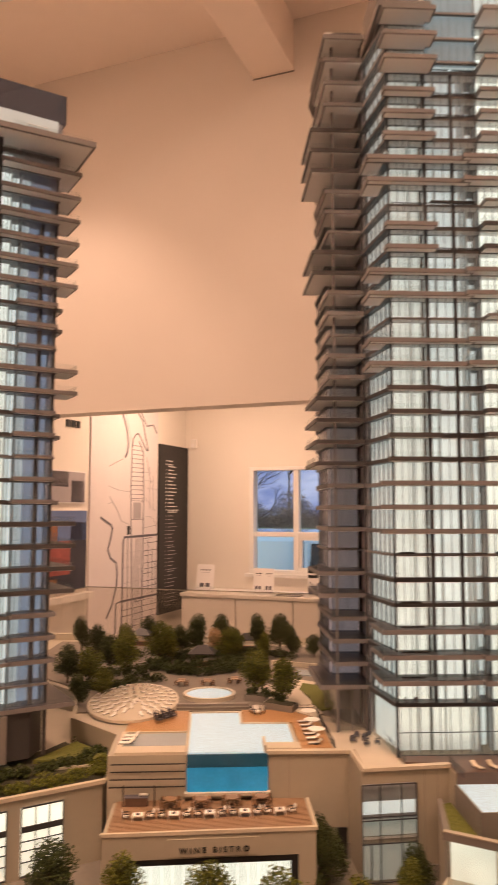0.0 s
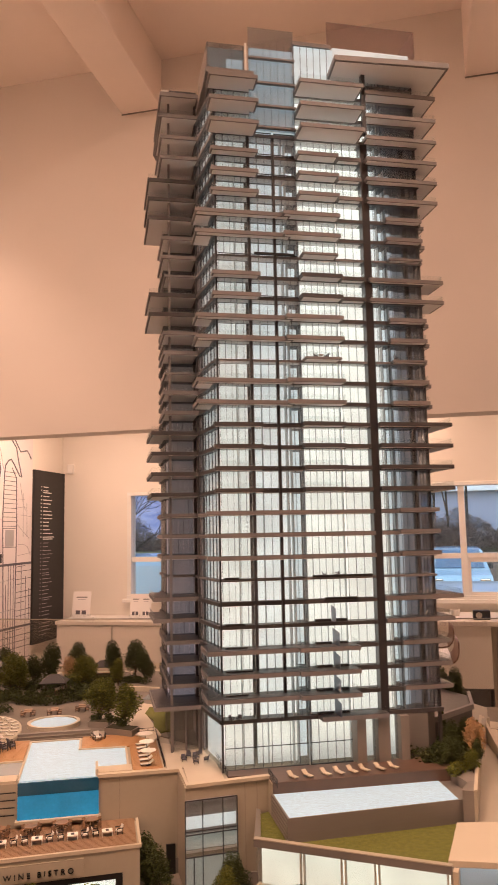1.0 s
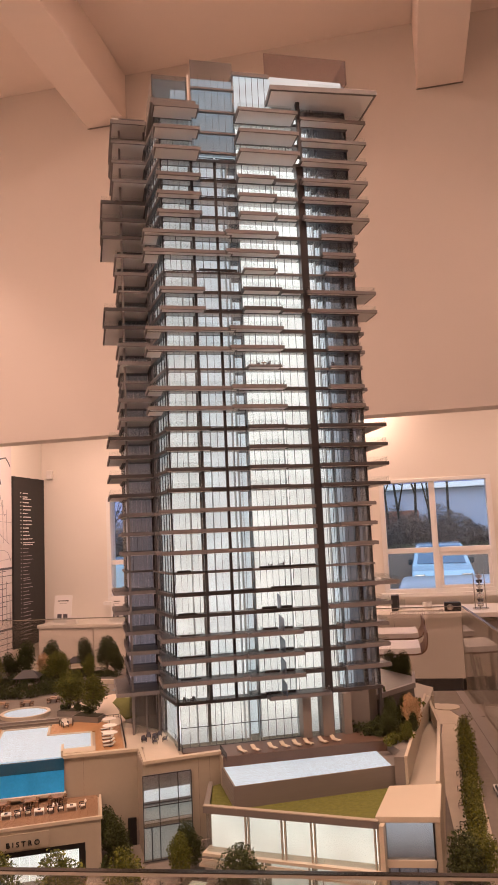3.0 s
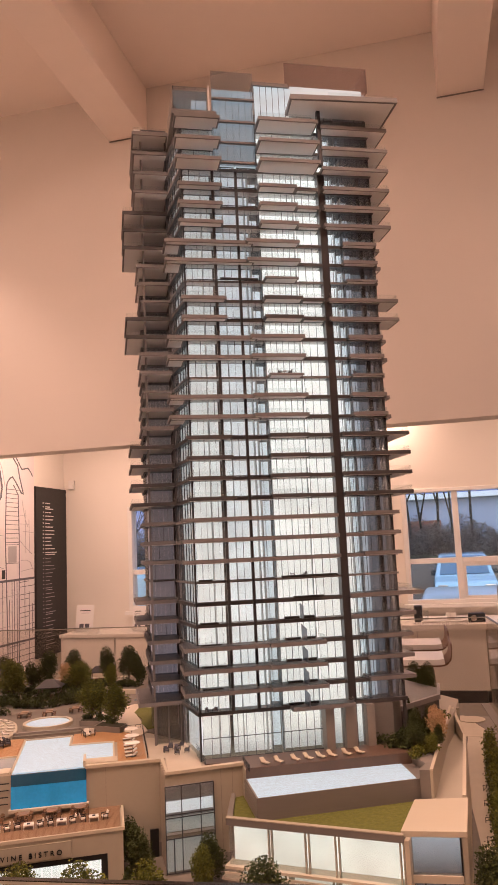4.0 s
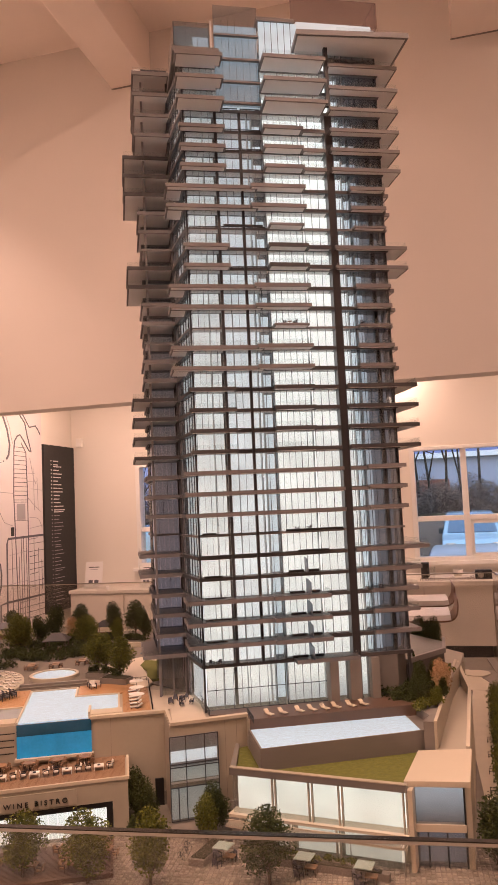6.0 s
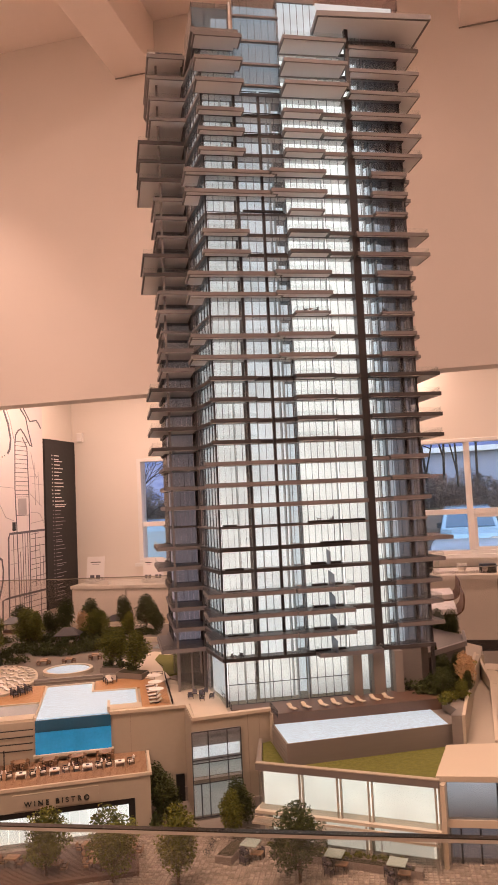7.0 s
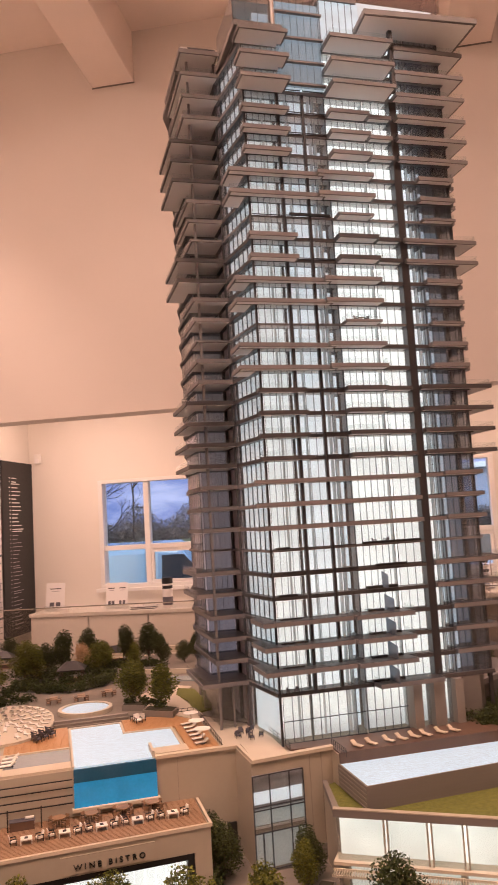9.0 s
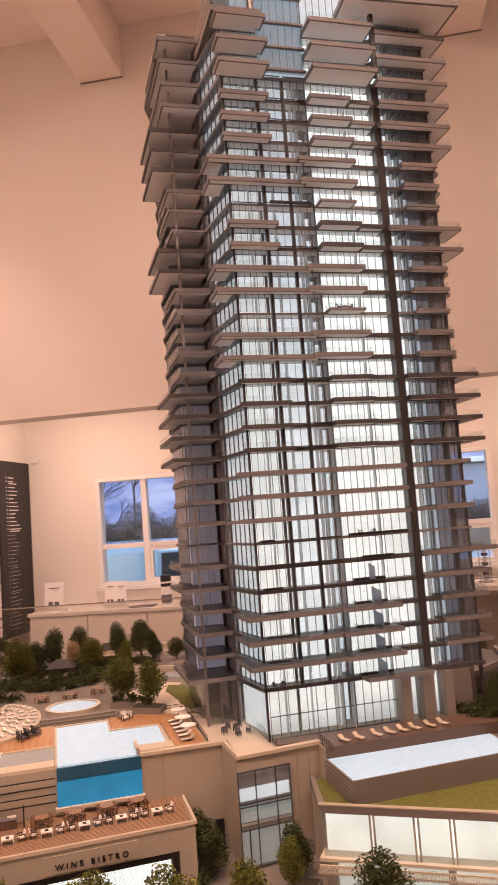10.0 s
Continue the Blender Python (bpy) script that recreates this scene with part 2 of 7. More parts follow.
M = dict(
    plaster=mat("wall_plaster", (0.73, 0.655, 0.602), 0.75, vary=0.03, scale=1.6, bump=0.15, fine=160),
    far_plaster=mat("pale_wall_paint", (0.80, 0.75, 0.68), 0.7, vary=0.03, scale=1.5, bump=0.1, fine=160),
    ceiling=mat("ceiling_paint", (0.92, 0.80, 0.725), 0.8, vary=0.03, scale=1.2),
    # floor out of view, made paler to bounce lamp light onto the ceiling
    floor=mat("floor_carpet", (0.40, 0.37, 0.34), 0.85, vary=0.15, scale=8, bump=0.3, fine=400),
    white=mat("white_laminate", (0.80, 0.77, 0.73), 0.35, vary=0.02, scale=3),
    # white seats; the cool tint stands in for window daylight on them
    seat_white=mat("white_leather", (0.86, 0.87, 0.92), 0.35, vary=0.02, scale=8),
    trim=mat("white_window_frame", (0.82, 0.80, 0.77), 0.4, vary=0.02, scale=6),
    slab=mat("painted_slab", (0.185, 0.166, 0.162), 0.5, vary=0.07, scale=18, bump=0.05),
    slab_dark=mat("bronze_slab_band", (0.064, 0.057, 0.056), 0.45, vary=0.1, scale=18),
    soffit=mat("balcony_soffit", (0.86, 0.84, 0.82), 0.5, vary=0.04, scale=14),
    mullion=mat("dark_mullion", (0.045, 0.043, 0.046), 0.4, vary=0.1, scale=60),
    bronze=mat("bronze_column", (0.030, 0.026, 0.028), 0.4, vary=0.12, scale=25),
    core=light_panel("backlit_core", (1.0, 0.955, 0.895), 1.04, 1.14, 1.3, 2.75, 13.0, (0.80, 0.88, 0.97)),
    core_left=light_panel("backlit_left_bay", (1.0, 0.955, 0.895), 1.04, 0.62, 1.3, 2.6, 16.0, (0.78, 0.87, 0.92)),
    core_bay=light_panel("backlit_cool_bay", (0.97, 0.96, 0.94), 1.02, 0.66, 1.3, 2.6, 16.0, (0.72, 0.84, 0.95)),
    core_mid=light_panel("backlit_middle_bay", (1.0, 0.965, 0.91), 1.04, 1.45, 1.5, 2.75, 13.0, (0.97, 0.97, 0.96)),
    lobby_core=light_panel("lobby_backlight", (0.90, 0.92, 0.90), 0.55, 0.95, 1.155, 1.20, 14.0, (1.0, 0.96, 0.89)),
    core_dim=light_panel("dim_backlit_core", (0.86, 0.95, 1.0), 0.66, 0.80, 1.15, 2.75, 13.0, (0.78, 0.89, 1.0)),
    # weak emission painted behind end and wing glass, where no lamp is
    faint_glow=light_panel("faint_blue_glow", (0.78, 0.80, 0.92), 0.14, 0.25, 1.2, 2.7, 16.0, (0.76, 0.84, 0.92), 0.22),
    wing_faint=light_panel("faint_wing_glow", (0.66, 0.54, 0.62), 0.36, 0.10, 1.25, 2.15, 16.0, (0.80, 0.58, 0.50), 0.40),
    side_core=light_panel("side_backlight", (0.84, 0.92, 0.95), 0.80, 0.50, 1.2, 2.7, 14.0, (0.78, 0.88, 0.96)),
    west_glow=light_panel("bluish_glass_glow", (0.62, 0.72, 0.96), 0.52, 0.40, 1.2, 2.6, 22.0, (0.50, 0.62, 0.98), 0.15),
    crown_dim=light_panel("dim_crown_glow", (0.62, 0.80, 0.80), 0.20, 0.07, 2.62, 2.69, 18.0, None, 0.1),
    crown_core=light_panel("crown_backlight", (0.72, 0.86, 0.93), 0.42, 0.62, 2.5, 2.7, 22.0, None, 0.2),
    corner_core=light_panel("corner_window_glow", (0.95, 0.96, 0.98), 0.08, 0.62, 1.03, 1.092, 18.0, (0.94, 0.97, 1.0), 0.15),
    lobby_faint=light_panel("faint_lobby_glow", (0.72, 0.90, 0.86), 0.15, 0.22, 0.95, 1.12, 30.0),
    lamp_panel=light_panel("lit_shop_window", (0.95, 0.92, 0.80), 0.62, 1.08, 0.98, 1.08, 20.0),
    bistro_panel=light_panel("lit_bistro_window", (1.0, 0.98, 0.92), 1.15, 1.0, 0.95, 1.15, 14.0),
    fin=mat("grey_partition", (0.66, 0.69, 0.70), 0.5, vary=0.1, scale=20),
    inner=mat("unlit_interior", (0.36, 0.38, 0.42), 0.6, vary=0.3, scale=30),
    inner_brown=mat("unlit_wing_interior", (0.50, 0.45, 0.47), 0.6, vary=0.35, scale=45, stretch=(3, 3, 0.3)),
    glass=pane_glass("tower_glass", (0.93, 0.95, 0.95), 0.90, 0.05, 0.9),
    glass_blue=pane_glass("bluish_glass", (0.80, 0.83, 0.86), 0.88, 0.05, 1.2),
    glass_clear=pane_glass("clear_glass", (0.97, 0.98, 0.98), 0.99, 0.02, 0.6),
    screen=pane_glass("frosted_screen_glass", (0.50, 0.57, 0.68), 0.45, 0.2, 0.8),
    acrylic=pane_glass("smoked_acrylic", (0.78, 0.70, 0.68), 0.80, 0.08, 0.8),
    smoke_blue=pane_glass("dark_blue_glass_screen", (0.34, 0.38, 0.48), 0.72, 0.08, 1.2),
    penthouse_core=light_panel("penthouse_backlight", (0.80, 0.88, 0.90), 0.30, 0.55, 2.65, 2.72, 9.0, None, 0.25),
    guard=pane_glass("acrylic_guard", (0.94, 0.92, 0.89), 0.985, 0.02, 1.3),
    guard_dark=mat("dark_acrylic_edge", (0.02, 0.016, 0.012), 0.25, vary=0.1, scale=30),
    guard_edge=mat("polished_acrylic_edge", (0.40, 0.36, 0.30), 0.2, vary=0.05, scale=30),
    podium=mat("taupe_podium_panel", (0.40, 0.352, 0.275), 0.55, vary=0.07, scale=12, bump=0.08),
    podium_mid=mat("grey_taupe_basin_panel", (0.185, 0.163, 0.145), 0.5, vary=0.06, scale=30, bump=0.06, stretch=(1, 1, 14)),
    podium_dark=mat("dark_base_panel", (0.235, 0.205, 0.180), 0.55, vary=0.08, scale=14),
    cream=mat("cream_coping", (0.56, 0.485, 0.375), 0.5, vary=0.04, scale=18),
    deck_stone=mat("pale_paving", (0.58, 0.505, 0.40), 0.7, vary=0.08, scale=25, bump=0.1),
    paving=mat("grey_pink_paving", (0.185, 0.158, 0.130), 0.75, vary=0.18, scale=60, bump=0.2),
    paver=leafy("paving_stone", (0.21, 0.18, 0.15), (0.37, 0.32, 0.27)),
    wood=mat("orange_wood_decking", (0.46, 0.25, 0.11), 0.5, vary=0.2, scale=30, stretch=(1, 8, 1)),
    wood_dark=mat("dark_wood_decking", (0.12, 0.072, 0.05), 0.45, vary=0.2, scale=30, stretch=(1, 8, 1)),
    wood_mid=mat("brown_wood_decking", (0.29, 0.175, 0.10), 0.5, vary=0.2, scale=30, stretch=(1, 8, 1)),
    # pool water and pool window emit light themselves; no lamp lies below
    water=mat("glowing_pool_water", (0.45, 0.645, 0.80), 0.08, vary=0.22, scale=90, bump=0.5, fine=260, glow=0.33, stretch=(1, 4, 1)),
    water_plain=mat("shallow_pool_water", (0.34, 0.38, 0.40), 0.08, vary=0.1, scale=60, bump=0.3),
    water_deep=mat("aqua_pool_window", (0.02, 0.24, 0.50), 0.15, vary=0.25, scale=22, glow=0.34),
    water_line=mat("deep_teal_water_line", (0.02, 0.10, 0.19), 0.15, vary=0.2, scale=22),
    grass=mat("model_turf", (0.125, 0.128, 0.022), 0.9, vary=0.4, scale=120, bump=0.9, fine=700),
    soil=mat("dark_planting_soil", (0.045, 0.04, 0.022), 0.95, vary=0.4, scale=120, bump=0.6),
    leaf=leafy("green_foliage", (0.012, 0.021, 0.003), (0.064, 0.080, 0.010)),
    leaf_light=leafy("light_green_foliage", (0.042, 0.052, 0.005), (0.180, 0.182, 0.016)),
    leaf_orange=leafy("autumn_foliage", (0.44, 0.25, 0.11), (0.62, 0.42, 0.24)),
    bark=mat("model_bark", (0.10, 0.065, 0.04), 0.8, vary=0.2, scale=200),
    cushion=mat("white_cushion", (0.80, 0.76, 0.70), 0.8, vary=0.03, scale=80),
    black=mat("black_paint", (0.012, 0.011, 0.011), 0.45, vary=0.1, scale=40),
    charcoal=mat("charcoal_panel", (0.018, 0.016, 0.016), 0.55, vary=0.1, scale=4),
    chrome=mat("brushed_steel", (0.55, 0.53, 0.50), 0.25, metal=1.0, vary=0.05, scale=40),
    paper=mat("white_print", (0.82, 0.79, 0.77), 0.6, vary=0.02, scale=6),
    mural=mat("pale_lilac_mural", (0.74, 0.68, 0.68), 0.6, vary=0.05, scale=2.5),
    ink=mat("grey_ink", (0.12, 0.11, 0.13), 0.6, vary=0.15, scale=9),
    ink_pale=mat("pale_grey_ink", (0.40, 0.37, 0.39), 0.6, vary=0.1, scale=9),
    text_white=mat("white_lettering", (0.82, 0.80, 0.76), 0.6, vary=0.02, scale=30),
    walnut=mat("walnut_edge", (0.13, 0.055, 0.03), 0.4, vary=0.2, scale=20, stretch=(1, 6, 1)),
    street=mat("pale_model_street", (0.27, 0.235, 0.21), 0.75, vary=0.1, scale=30, bump=0.1),
    road=mat("grey_model_road", (0.16, 0.14, 0.135), 0.7, vary=0.12, scale=40),
    umbrella_green=mat("pale_green_canvas", (0.33, 0.43, 0.40), 0.8, vary=0.05, scale=60),
    bush=leafy("winter_scrub", (0.020, 0.018, 0.019), (0.19, 0.165, 0.165)),
    field=mat("winter_grass_bank", (0.11, 0.12, 0.075), 0.9, vary=0.5, scale=3, bump=0.5),
    bark_dark=mat("dark_wet_bark", (0.03, 0.027, 0.025), 0.9, vary=0.3, scale=9),
    asphalt=mat("wet_asphalt", (0.06, 0.06, 0.065), 0.6, vary=0.15, scale=6),
    car_paint=mat("pale_blue_car_paint", (0.42, 0.64, 0.86), 0.25, vary=0.03, scale=3, coat=0.6),
    car_white=mat("frosted_white_car_paint", (0.80, 0.87, 0.93), 0.6, vary=0.03, scale=3, coat=0.6),
    car_frost=mat("frosted_windscreen", (0.13, 0.22, 0.36), 0.5, vary=0.3, scale=4),
    car_glass=mat("dark_car_glass", (0.03, 0.04, 0.05), 0.1, vary=0.1, scale=5),
    brick_far=mat("far_red_brick", (0.23, 0.11, 0.09), 0.8, vary=0.15, scale=9),
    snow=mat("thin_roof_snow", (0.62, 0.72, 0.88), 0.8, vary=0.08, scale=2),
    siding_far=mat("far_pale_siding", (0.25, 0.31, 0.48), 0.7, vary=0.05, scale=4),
)


# ---- mesh helpers ----
class Acc:
    """Collects boxes, prisms and strips for one mesh."""

    def __init__(self):
        self.v, self.f = [], []

    def hexa(self, pts):
        n = len(self.v)
        self.v += [tuple(p) for p in pts]
        self.f += [tuple(n + i for i in q) for q in ((3, 2, 1, 0), (4, 5, 6, 7), (0, 1, 5, 4), (1, 2, 6, 5), (2, 3, 7, 6), (3, 0, 4, 7))]
        return self

    def box(self, x0, x1, y0, y1, z0, z1):
        return self.hexa([(x0, y0, z0), (x1, y0, z0), (x1, y1, z0), (x0, y1, z0), (x0, y0, z1), (x1, y0, z1), (x1, y1, z1), (x0, y1, z1)])

    def tbox(self, m, sx, sy, sz):
        """A box of that size with its base's middle at the origin of m."""
        c = [(-1, -1, 0), (1, -1, 0), (1, 1, 0), (-1, 1, 0), (-1, -1, 1), (1, -1, 1), (1, 1, 1), (-1, 1, 1)]
        return self.hexa([m @ Vector((a * sx / 2, b * sy / 2, c2 * sz)) for a, b, c2 in c])

    def prism(self, pts, z0, z1):
        """Upright prism on a counter-clockwise outline; z1 may be a list, one height a corner."""
        n, k = len(self.v), len(pts)
        tops = z1 if isinstance(z1, (list, tuple)) else [z1] * k
        self.v += [(x, y, z0) for x, y in pts] + [(x, y, z) for (x, y), z in zip(pts, tops)]
        self.f.append(tuple(range(n + k - 1, n - 1, -1)))
        self.f.append(tuple(range(n + k, n + 2 * k)))
        self.f += [(n + i, n + (i + 1) % k, n + k + (i + 1) % k, n + k + i) for i in range(k)]
        return self

    def wall(self, a, b, thick, z0, z1):
        """Upright slab from a to b in plan, its thickness to the left of the way."""
        d = Vector((b[0] - a[0], b[1] - a[1]))
        nrm = Vector((-d.y, d.x)).normalized() * thick
        return self.prism([a, b, (b[0] + nrm.x, b[1] + nrm.y), (a[0] + nrm.x, a[1] + nrm.y)], z0, z1)

    def tube(self, a, b, r0, r1=None, sides=8):
        a, b = Vector(a), Vector(b)
        r1 = r0 if r1 is None else r1
        q = (b - a).to_track_quat("Z", "Y")
        n = len(self.v)
        for p, r in ((a, r0), (b, r1)):
            for i in range(sides):
                w = 2 * math.pi * i / sides
                self.v.append(tuple(p + q @ Vector((r * math.cos(w), r * math.sin(w), 0))))
        self.f += [(n + i, n + (i + 1) % sides, n + sides + (i + 1) % sides, n + sides + i) for i in range(sides)]
        self.f.append(tuple(range(n + sides - 1, n - 1, -1)))
        self.f.append(tuple(range(n + sides, n + 2 * sides)))
        return self

    def lathe(self, profile, centre=(0, 0, 0), sides=24):
        n, k = len(self.v), len(profile)
        for i in range(sides):
            w = 2 * math.pi * i / sides
            self.v += [(centre[0] + r * math.cos(w), centre[1] + r * math.sin(w), centre[2] + z) for r, z in profile]
        for i in range(sides):
            j = (i + 1) % sides
            self.f += [(n + i * k + p, n + j * k + p, n + j * k + p + 1, n + i * k + p + 1) for p in range(k - 1)]
        return self

    def mesh(self, name):
        me = bpy.data.meshes.new(name)
        me.from_pydata(self.v, [], self.f)
        me.validate()
        me.update()
        return me


def thing(name, base=(0, 0, 0), label="", category="", group="", kind=""):
    e = new(name)
    e.empty_display_size = 0.05
    e.location = base
    return tagged(e, label, category, group, kind)


def part(name, acc, material, parent=None, label="", bevel=0.0, smooth=False):
    """Links one mesh; under a parent its coordinates stay those of the place."""
    me = acc.mesh(name) if isinstance(acc, Acc) else acc
    if not me.materials:
        me.materials.append(material)
    if smooth:
        for p in me.polygons:
            p.use_smooth = True
    o = new(name, me)
    if parent is not None:
        o.parent = parent
        top = Matrix.Translation(-parent.location)
        if parent.parent is not None:
            top = Matrix.Identity(4)
        o.matrix_parent_inverse = top
    if bevel:
        bv = o.modifiers.new("bevel", "BEVEL")
        bv.width, bv.segments, bv.limit_method = bevel, 2, "ANGLE"
    if label:
        tagged(o, label)
    return o


def solid(name, acc, material, label, category, kind="", group="", bevel=0.0, m=None, smooth=False):
    """A thing or piece of the setting that is one mesh."""
    o = part(name, acc, material, bevel=bevel, smooth=smooth)
    if m is not None:
        o.matrix_world = m
    return tagged(o, label, category, group, kind)


def letters(text, size, material, m, name, parent=None, depth=0.0006, spacing=1.0, bold=0.0):
    c = bpy.data.curves.new(name, "FONT")
    c.body, c.size, c.extrude, c.align_x, c.space_character, c.offset = text, size, depth, "CENTER", spacing, bold
    c.materials.append(material)
    o = new(name, c)
    dg = bpy.context.evaluated_depsgraph_get()
    me = bpy.data.meshes.new_from_object(o.evaluated_get(dg))
    bpy.data.objects.remove(o)
    me.name = name
    o = new(name, me)
    if parent is not None:
        o.parent = parent
        o.matrix_parent_inverse = Matrix.Translation(-parent.location)
    o.matrix_basis = m
    return o


D, G, B = 1.146, 0.957, 1.066  # podium deck, model ground, bistro terrace
ROOM = Matrix.Translation((0.233, 3.789, 0)) @ Matrix.Rotation(radians(-24.5), 4, "Z")
TABLE = Matrix.Rotation(radians(-20), 4, "Z")

# ---- the room (u along the window wall, v towards it, bulkhead face at v = 0) ----
def setting(name, acc, material, label, category, bevel=0.0):
    return solid(name, acc, material, label, category, "structure", bevel=bevel, m=ROOM)


setting("floor", Acc().box(-2.6, 5.2, -6.6, 2.9, -0.1, 0), M["floor"], "mid grey carpet floor of the showroom", "floor")
UL, UR, VB, VW = -1.75, 4.6, -5.8, 2.75
W1, W2 = (-1.109, -0.2), (1.353, 2.262)
WZ0, WZ1 = 1.06, 2.0
acc = Acc()
cuts = [UL, W1[0], W1[1], W2[0], W2[1], UR]
for a, b in ((0, 1), (2, 3), (4, 5)):
    acc.box(cuts[a], cuts[b], VW, VW + 0.16, 0, 3.0)
for a, b in (W1, W2):
    acc.box(a, b, VW, VW + 0.16, 0, WZ0)
    acc.box(a, b, VW, VW + 0.16, WZ1, 3.0)
setting("wall_north", acc, M["far_plaster"], "cream painted window wall", "wall")
setting("wall_west", Acc().box(UL - 0.15, UL, VB - 0.15, VW + 0.16, 0, 4.4), M["far_plaster"], "cream painted side wall with prints", "wall")
setting("wall_east", Acc().box(UR, UR + 0.15, VB, VW + 0.16, 0, 4.4), M["far_plaster"], "cream painted plain side wall", "wall")
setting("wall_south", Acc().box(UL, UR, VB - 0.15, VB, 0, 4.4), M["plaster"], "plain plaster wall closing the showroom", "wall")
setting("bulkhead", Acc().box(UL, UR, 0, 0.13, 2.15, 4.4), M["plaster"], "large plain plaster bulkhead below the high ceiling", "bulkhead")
setting("ceiling", Acc().box(UL, UR, VB, 0, 4.16, 4.4), M["ceiling"], "high painted ceiling of the showroom", "ceiling")
setting("ceiling_low", Acc().box(UL, UR, 0.13, VW, 2.85, 3.0), M["ceiling"], "lower painted ceiling by the windows", "ceiling")
for i in range(-1, 3):
    u, zb = i * 1.785, 3.88 if i < 1 else 3.797
    if u < UL:
        continue
    setting("beam_joint", Acc().box(u - 0.002, u + 0.228, -0.004, -0.0005, zb - 0.007, zb - 0.0005), M["podium_dark"], "dark shadow gap where the beam meets the bulkhead", "trim")
    setting("ceiling_beam", Acc().box(u, u + 0.226, VB, 0, zb, 4.16), M["ceiling"], "boxed painted ceiling beam meeting the bulkhead", "beam", bevel=0.004)


def window(name, u0, u1):
    w = thing(name, label="white framed window of four panes with winter daylight", category="window", kind="structure")
    um = (u0 + u1) / 2 - 0.02
    a = Acc()
    v0, v1 = VW - 0.012, VW + 0.10
    a.box(u0, u1, v0, v1, WZ1 - 0.03, WZ1).box(u0, u1, v0, v1, WZ0, WZ0 + 0.03)
    a.box(u0, u0 + 0.04, v0, v1, WZ0 + 0.03, WZ1 - 0.03).box(u1 - 0.04, u1, v0, v1, WZ0 + 0.03, WZ1 - 0.03)
    a.box(um - 0.024, um + 0.024, v0 + 0.02, v1 - 0.02, WZ0 + 0.03, WZ1 - 0.03)
    for s0, s1 in ((u0 + 0.04, um - 0.024), (um + 0.024, u1 - 0.04)):
        a.box(s0, s1, v0 + 0.021, v1 - 0.021, 1.382, 1.424)
    f = part("window_frame", a, M["trim"], w, bevel=0.003)
    b = Acc()
    s0, s1 = um + 0.024, u1 - 0.04
    b.box(s0, s1, v0 + 0.03, v1 - 0.05, 1.352, 1.382).box(s0, s1, v0 + 0.03, v1 - 0.05, WZ0 + 0.03, WZ0 + 0.055)
    b.box(s0, s0 + 0.025, v0 + 0.03, v1 - 0.05, WZ0 + 0.055, 1.352).box(s1 - 0.025, s1, v0 + 0.03, v1 - 0.05, WZ0 + 0.055, 1.352)
    part("sash", b, M["trim"], w, bevel=0.002)
    part("window_sill", Acc().box(u0 - 0.03, u1 + 0.03, VW - 0.05, VW + 0.10, WZ0 - 0.03, WZ0), M["trim"], w, bevel=0.003)
    for p0, p1 in ((u0 + 0.04, um - 0.024), (um + 0.024, u1 - 0.04)):
        for z0, z1 in ((WZ0 + 0.03, 1.382), (1.424, WZ1 - 0.03)):
            o = part("pane", Acc().box(p0, p1, VW + 0.04, VW + 0.046, z0, z1), M["glass_clear"], w)
            o.visible_shadow = False
    w.matrix_world = ROOM
    return w


window("window_1", *W1)
w2 = window("window_2", *W2)
part("window_latch", Acc().box(1.694, 1.762, VW + 0.012, VW + 0.036, 1.125, 1.158), M["road"], w2, "small dark latch box", bevel=0.004)


def lamp_can(u, v, z):
    """Recessed downlight out of view: trim ring in the ceiling, its lamp added separately."""
    t = thing("recessed_downlight", label="unseen round recessed ceiling downlight, lit warm", category="ceiling light", group="ceiling downlights")
    part("trim_ring", Acc().lathe([(0.05, 0), (0.075, 0), (0.075, -0.008), (0.05, -0.008), (0.05, 0)]), M["trim"], t)
    t.matrix_world = ROOM @ Matrix.Translation((u, v, z))
    return t


# ---- showroom furniture ----
def cabinet(u0):
    c = thing("low_cabinet", label="white laminate low storage cabinet against the window wall", category="cabinet", group="low cabinets")
    a = Acc().box(0, 0.496, 0.012, 0.44, 0.08, 0.885)
    part("body", a, M["white"], c)
    part("door", Acc().box(0.003, 0.493, -0.006, 0.012, 0.09, 0.88), M["white"], c, bevel=0.002)
    part("plinth", Acc().box(0.01, 0.486, 0.05, 0.42, 0, 0.08), M["podium_dark"], c)
    c.matrix_world = ROOM @ Matrix.Translation((u0, 2.3, 0))
    return c


for i in range(5):
    cabinet(-1.555 + 0.502 * i)
solid("counter_top", Acc().box(-1.565, 0.965, 2.285, 2.745, 0.886, 0.915), M["white"], "long white counter top over the low cabinets", "counter top", bevel=0.003, m=ROOM)


def brochure_stand(u, v, w, h, double=False):
    s = thing("brochure_stand", label="clear stand holding white printed sheets on the counter", category="sign")
    tilt = Matrix.Rotation(radians(-10), 4, "X")
    part("sheet", Acc().box(-w / 2, w / 2, 0, 0.002, 0.004, h), M["paper"], s)
    n = 2 if double else 1
    for i in range(n):
        cx = (i - (n - 1) / 2) * w / 2
        ww = w / n * 0.6
        part("printed_line", Acc().box(cx - ww / 2, cx + ww / 2, -0.001, 0, h * 0.78, h * 0.81), M["black"], s)
        part("printed_line", Acc().box(cx - ww / 3, cx + ww / 3, -0.001, 0, h * 0.70, h * 0.715), M["ink_pale"], s)
        for k in range(2):
            o = cx + (k - 0.5) * ww * 0.55
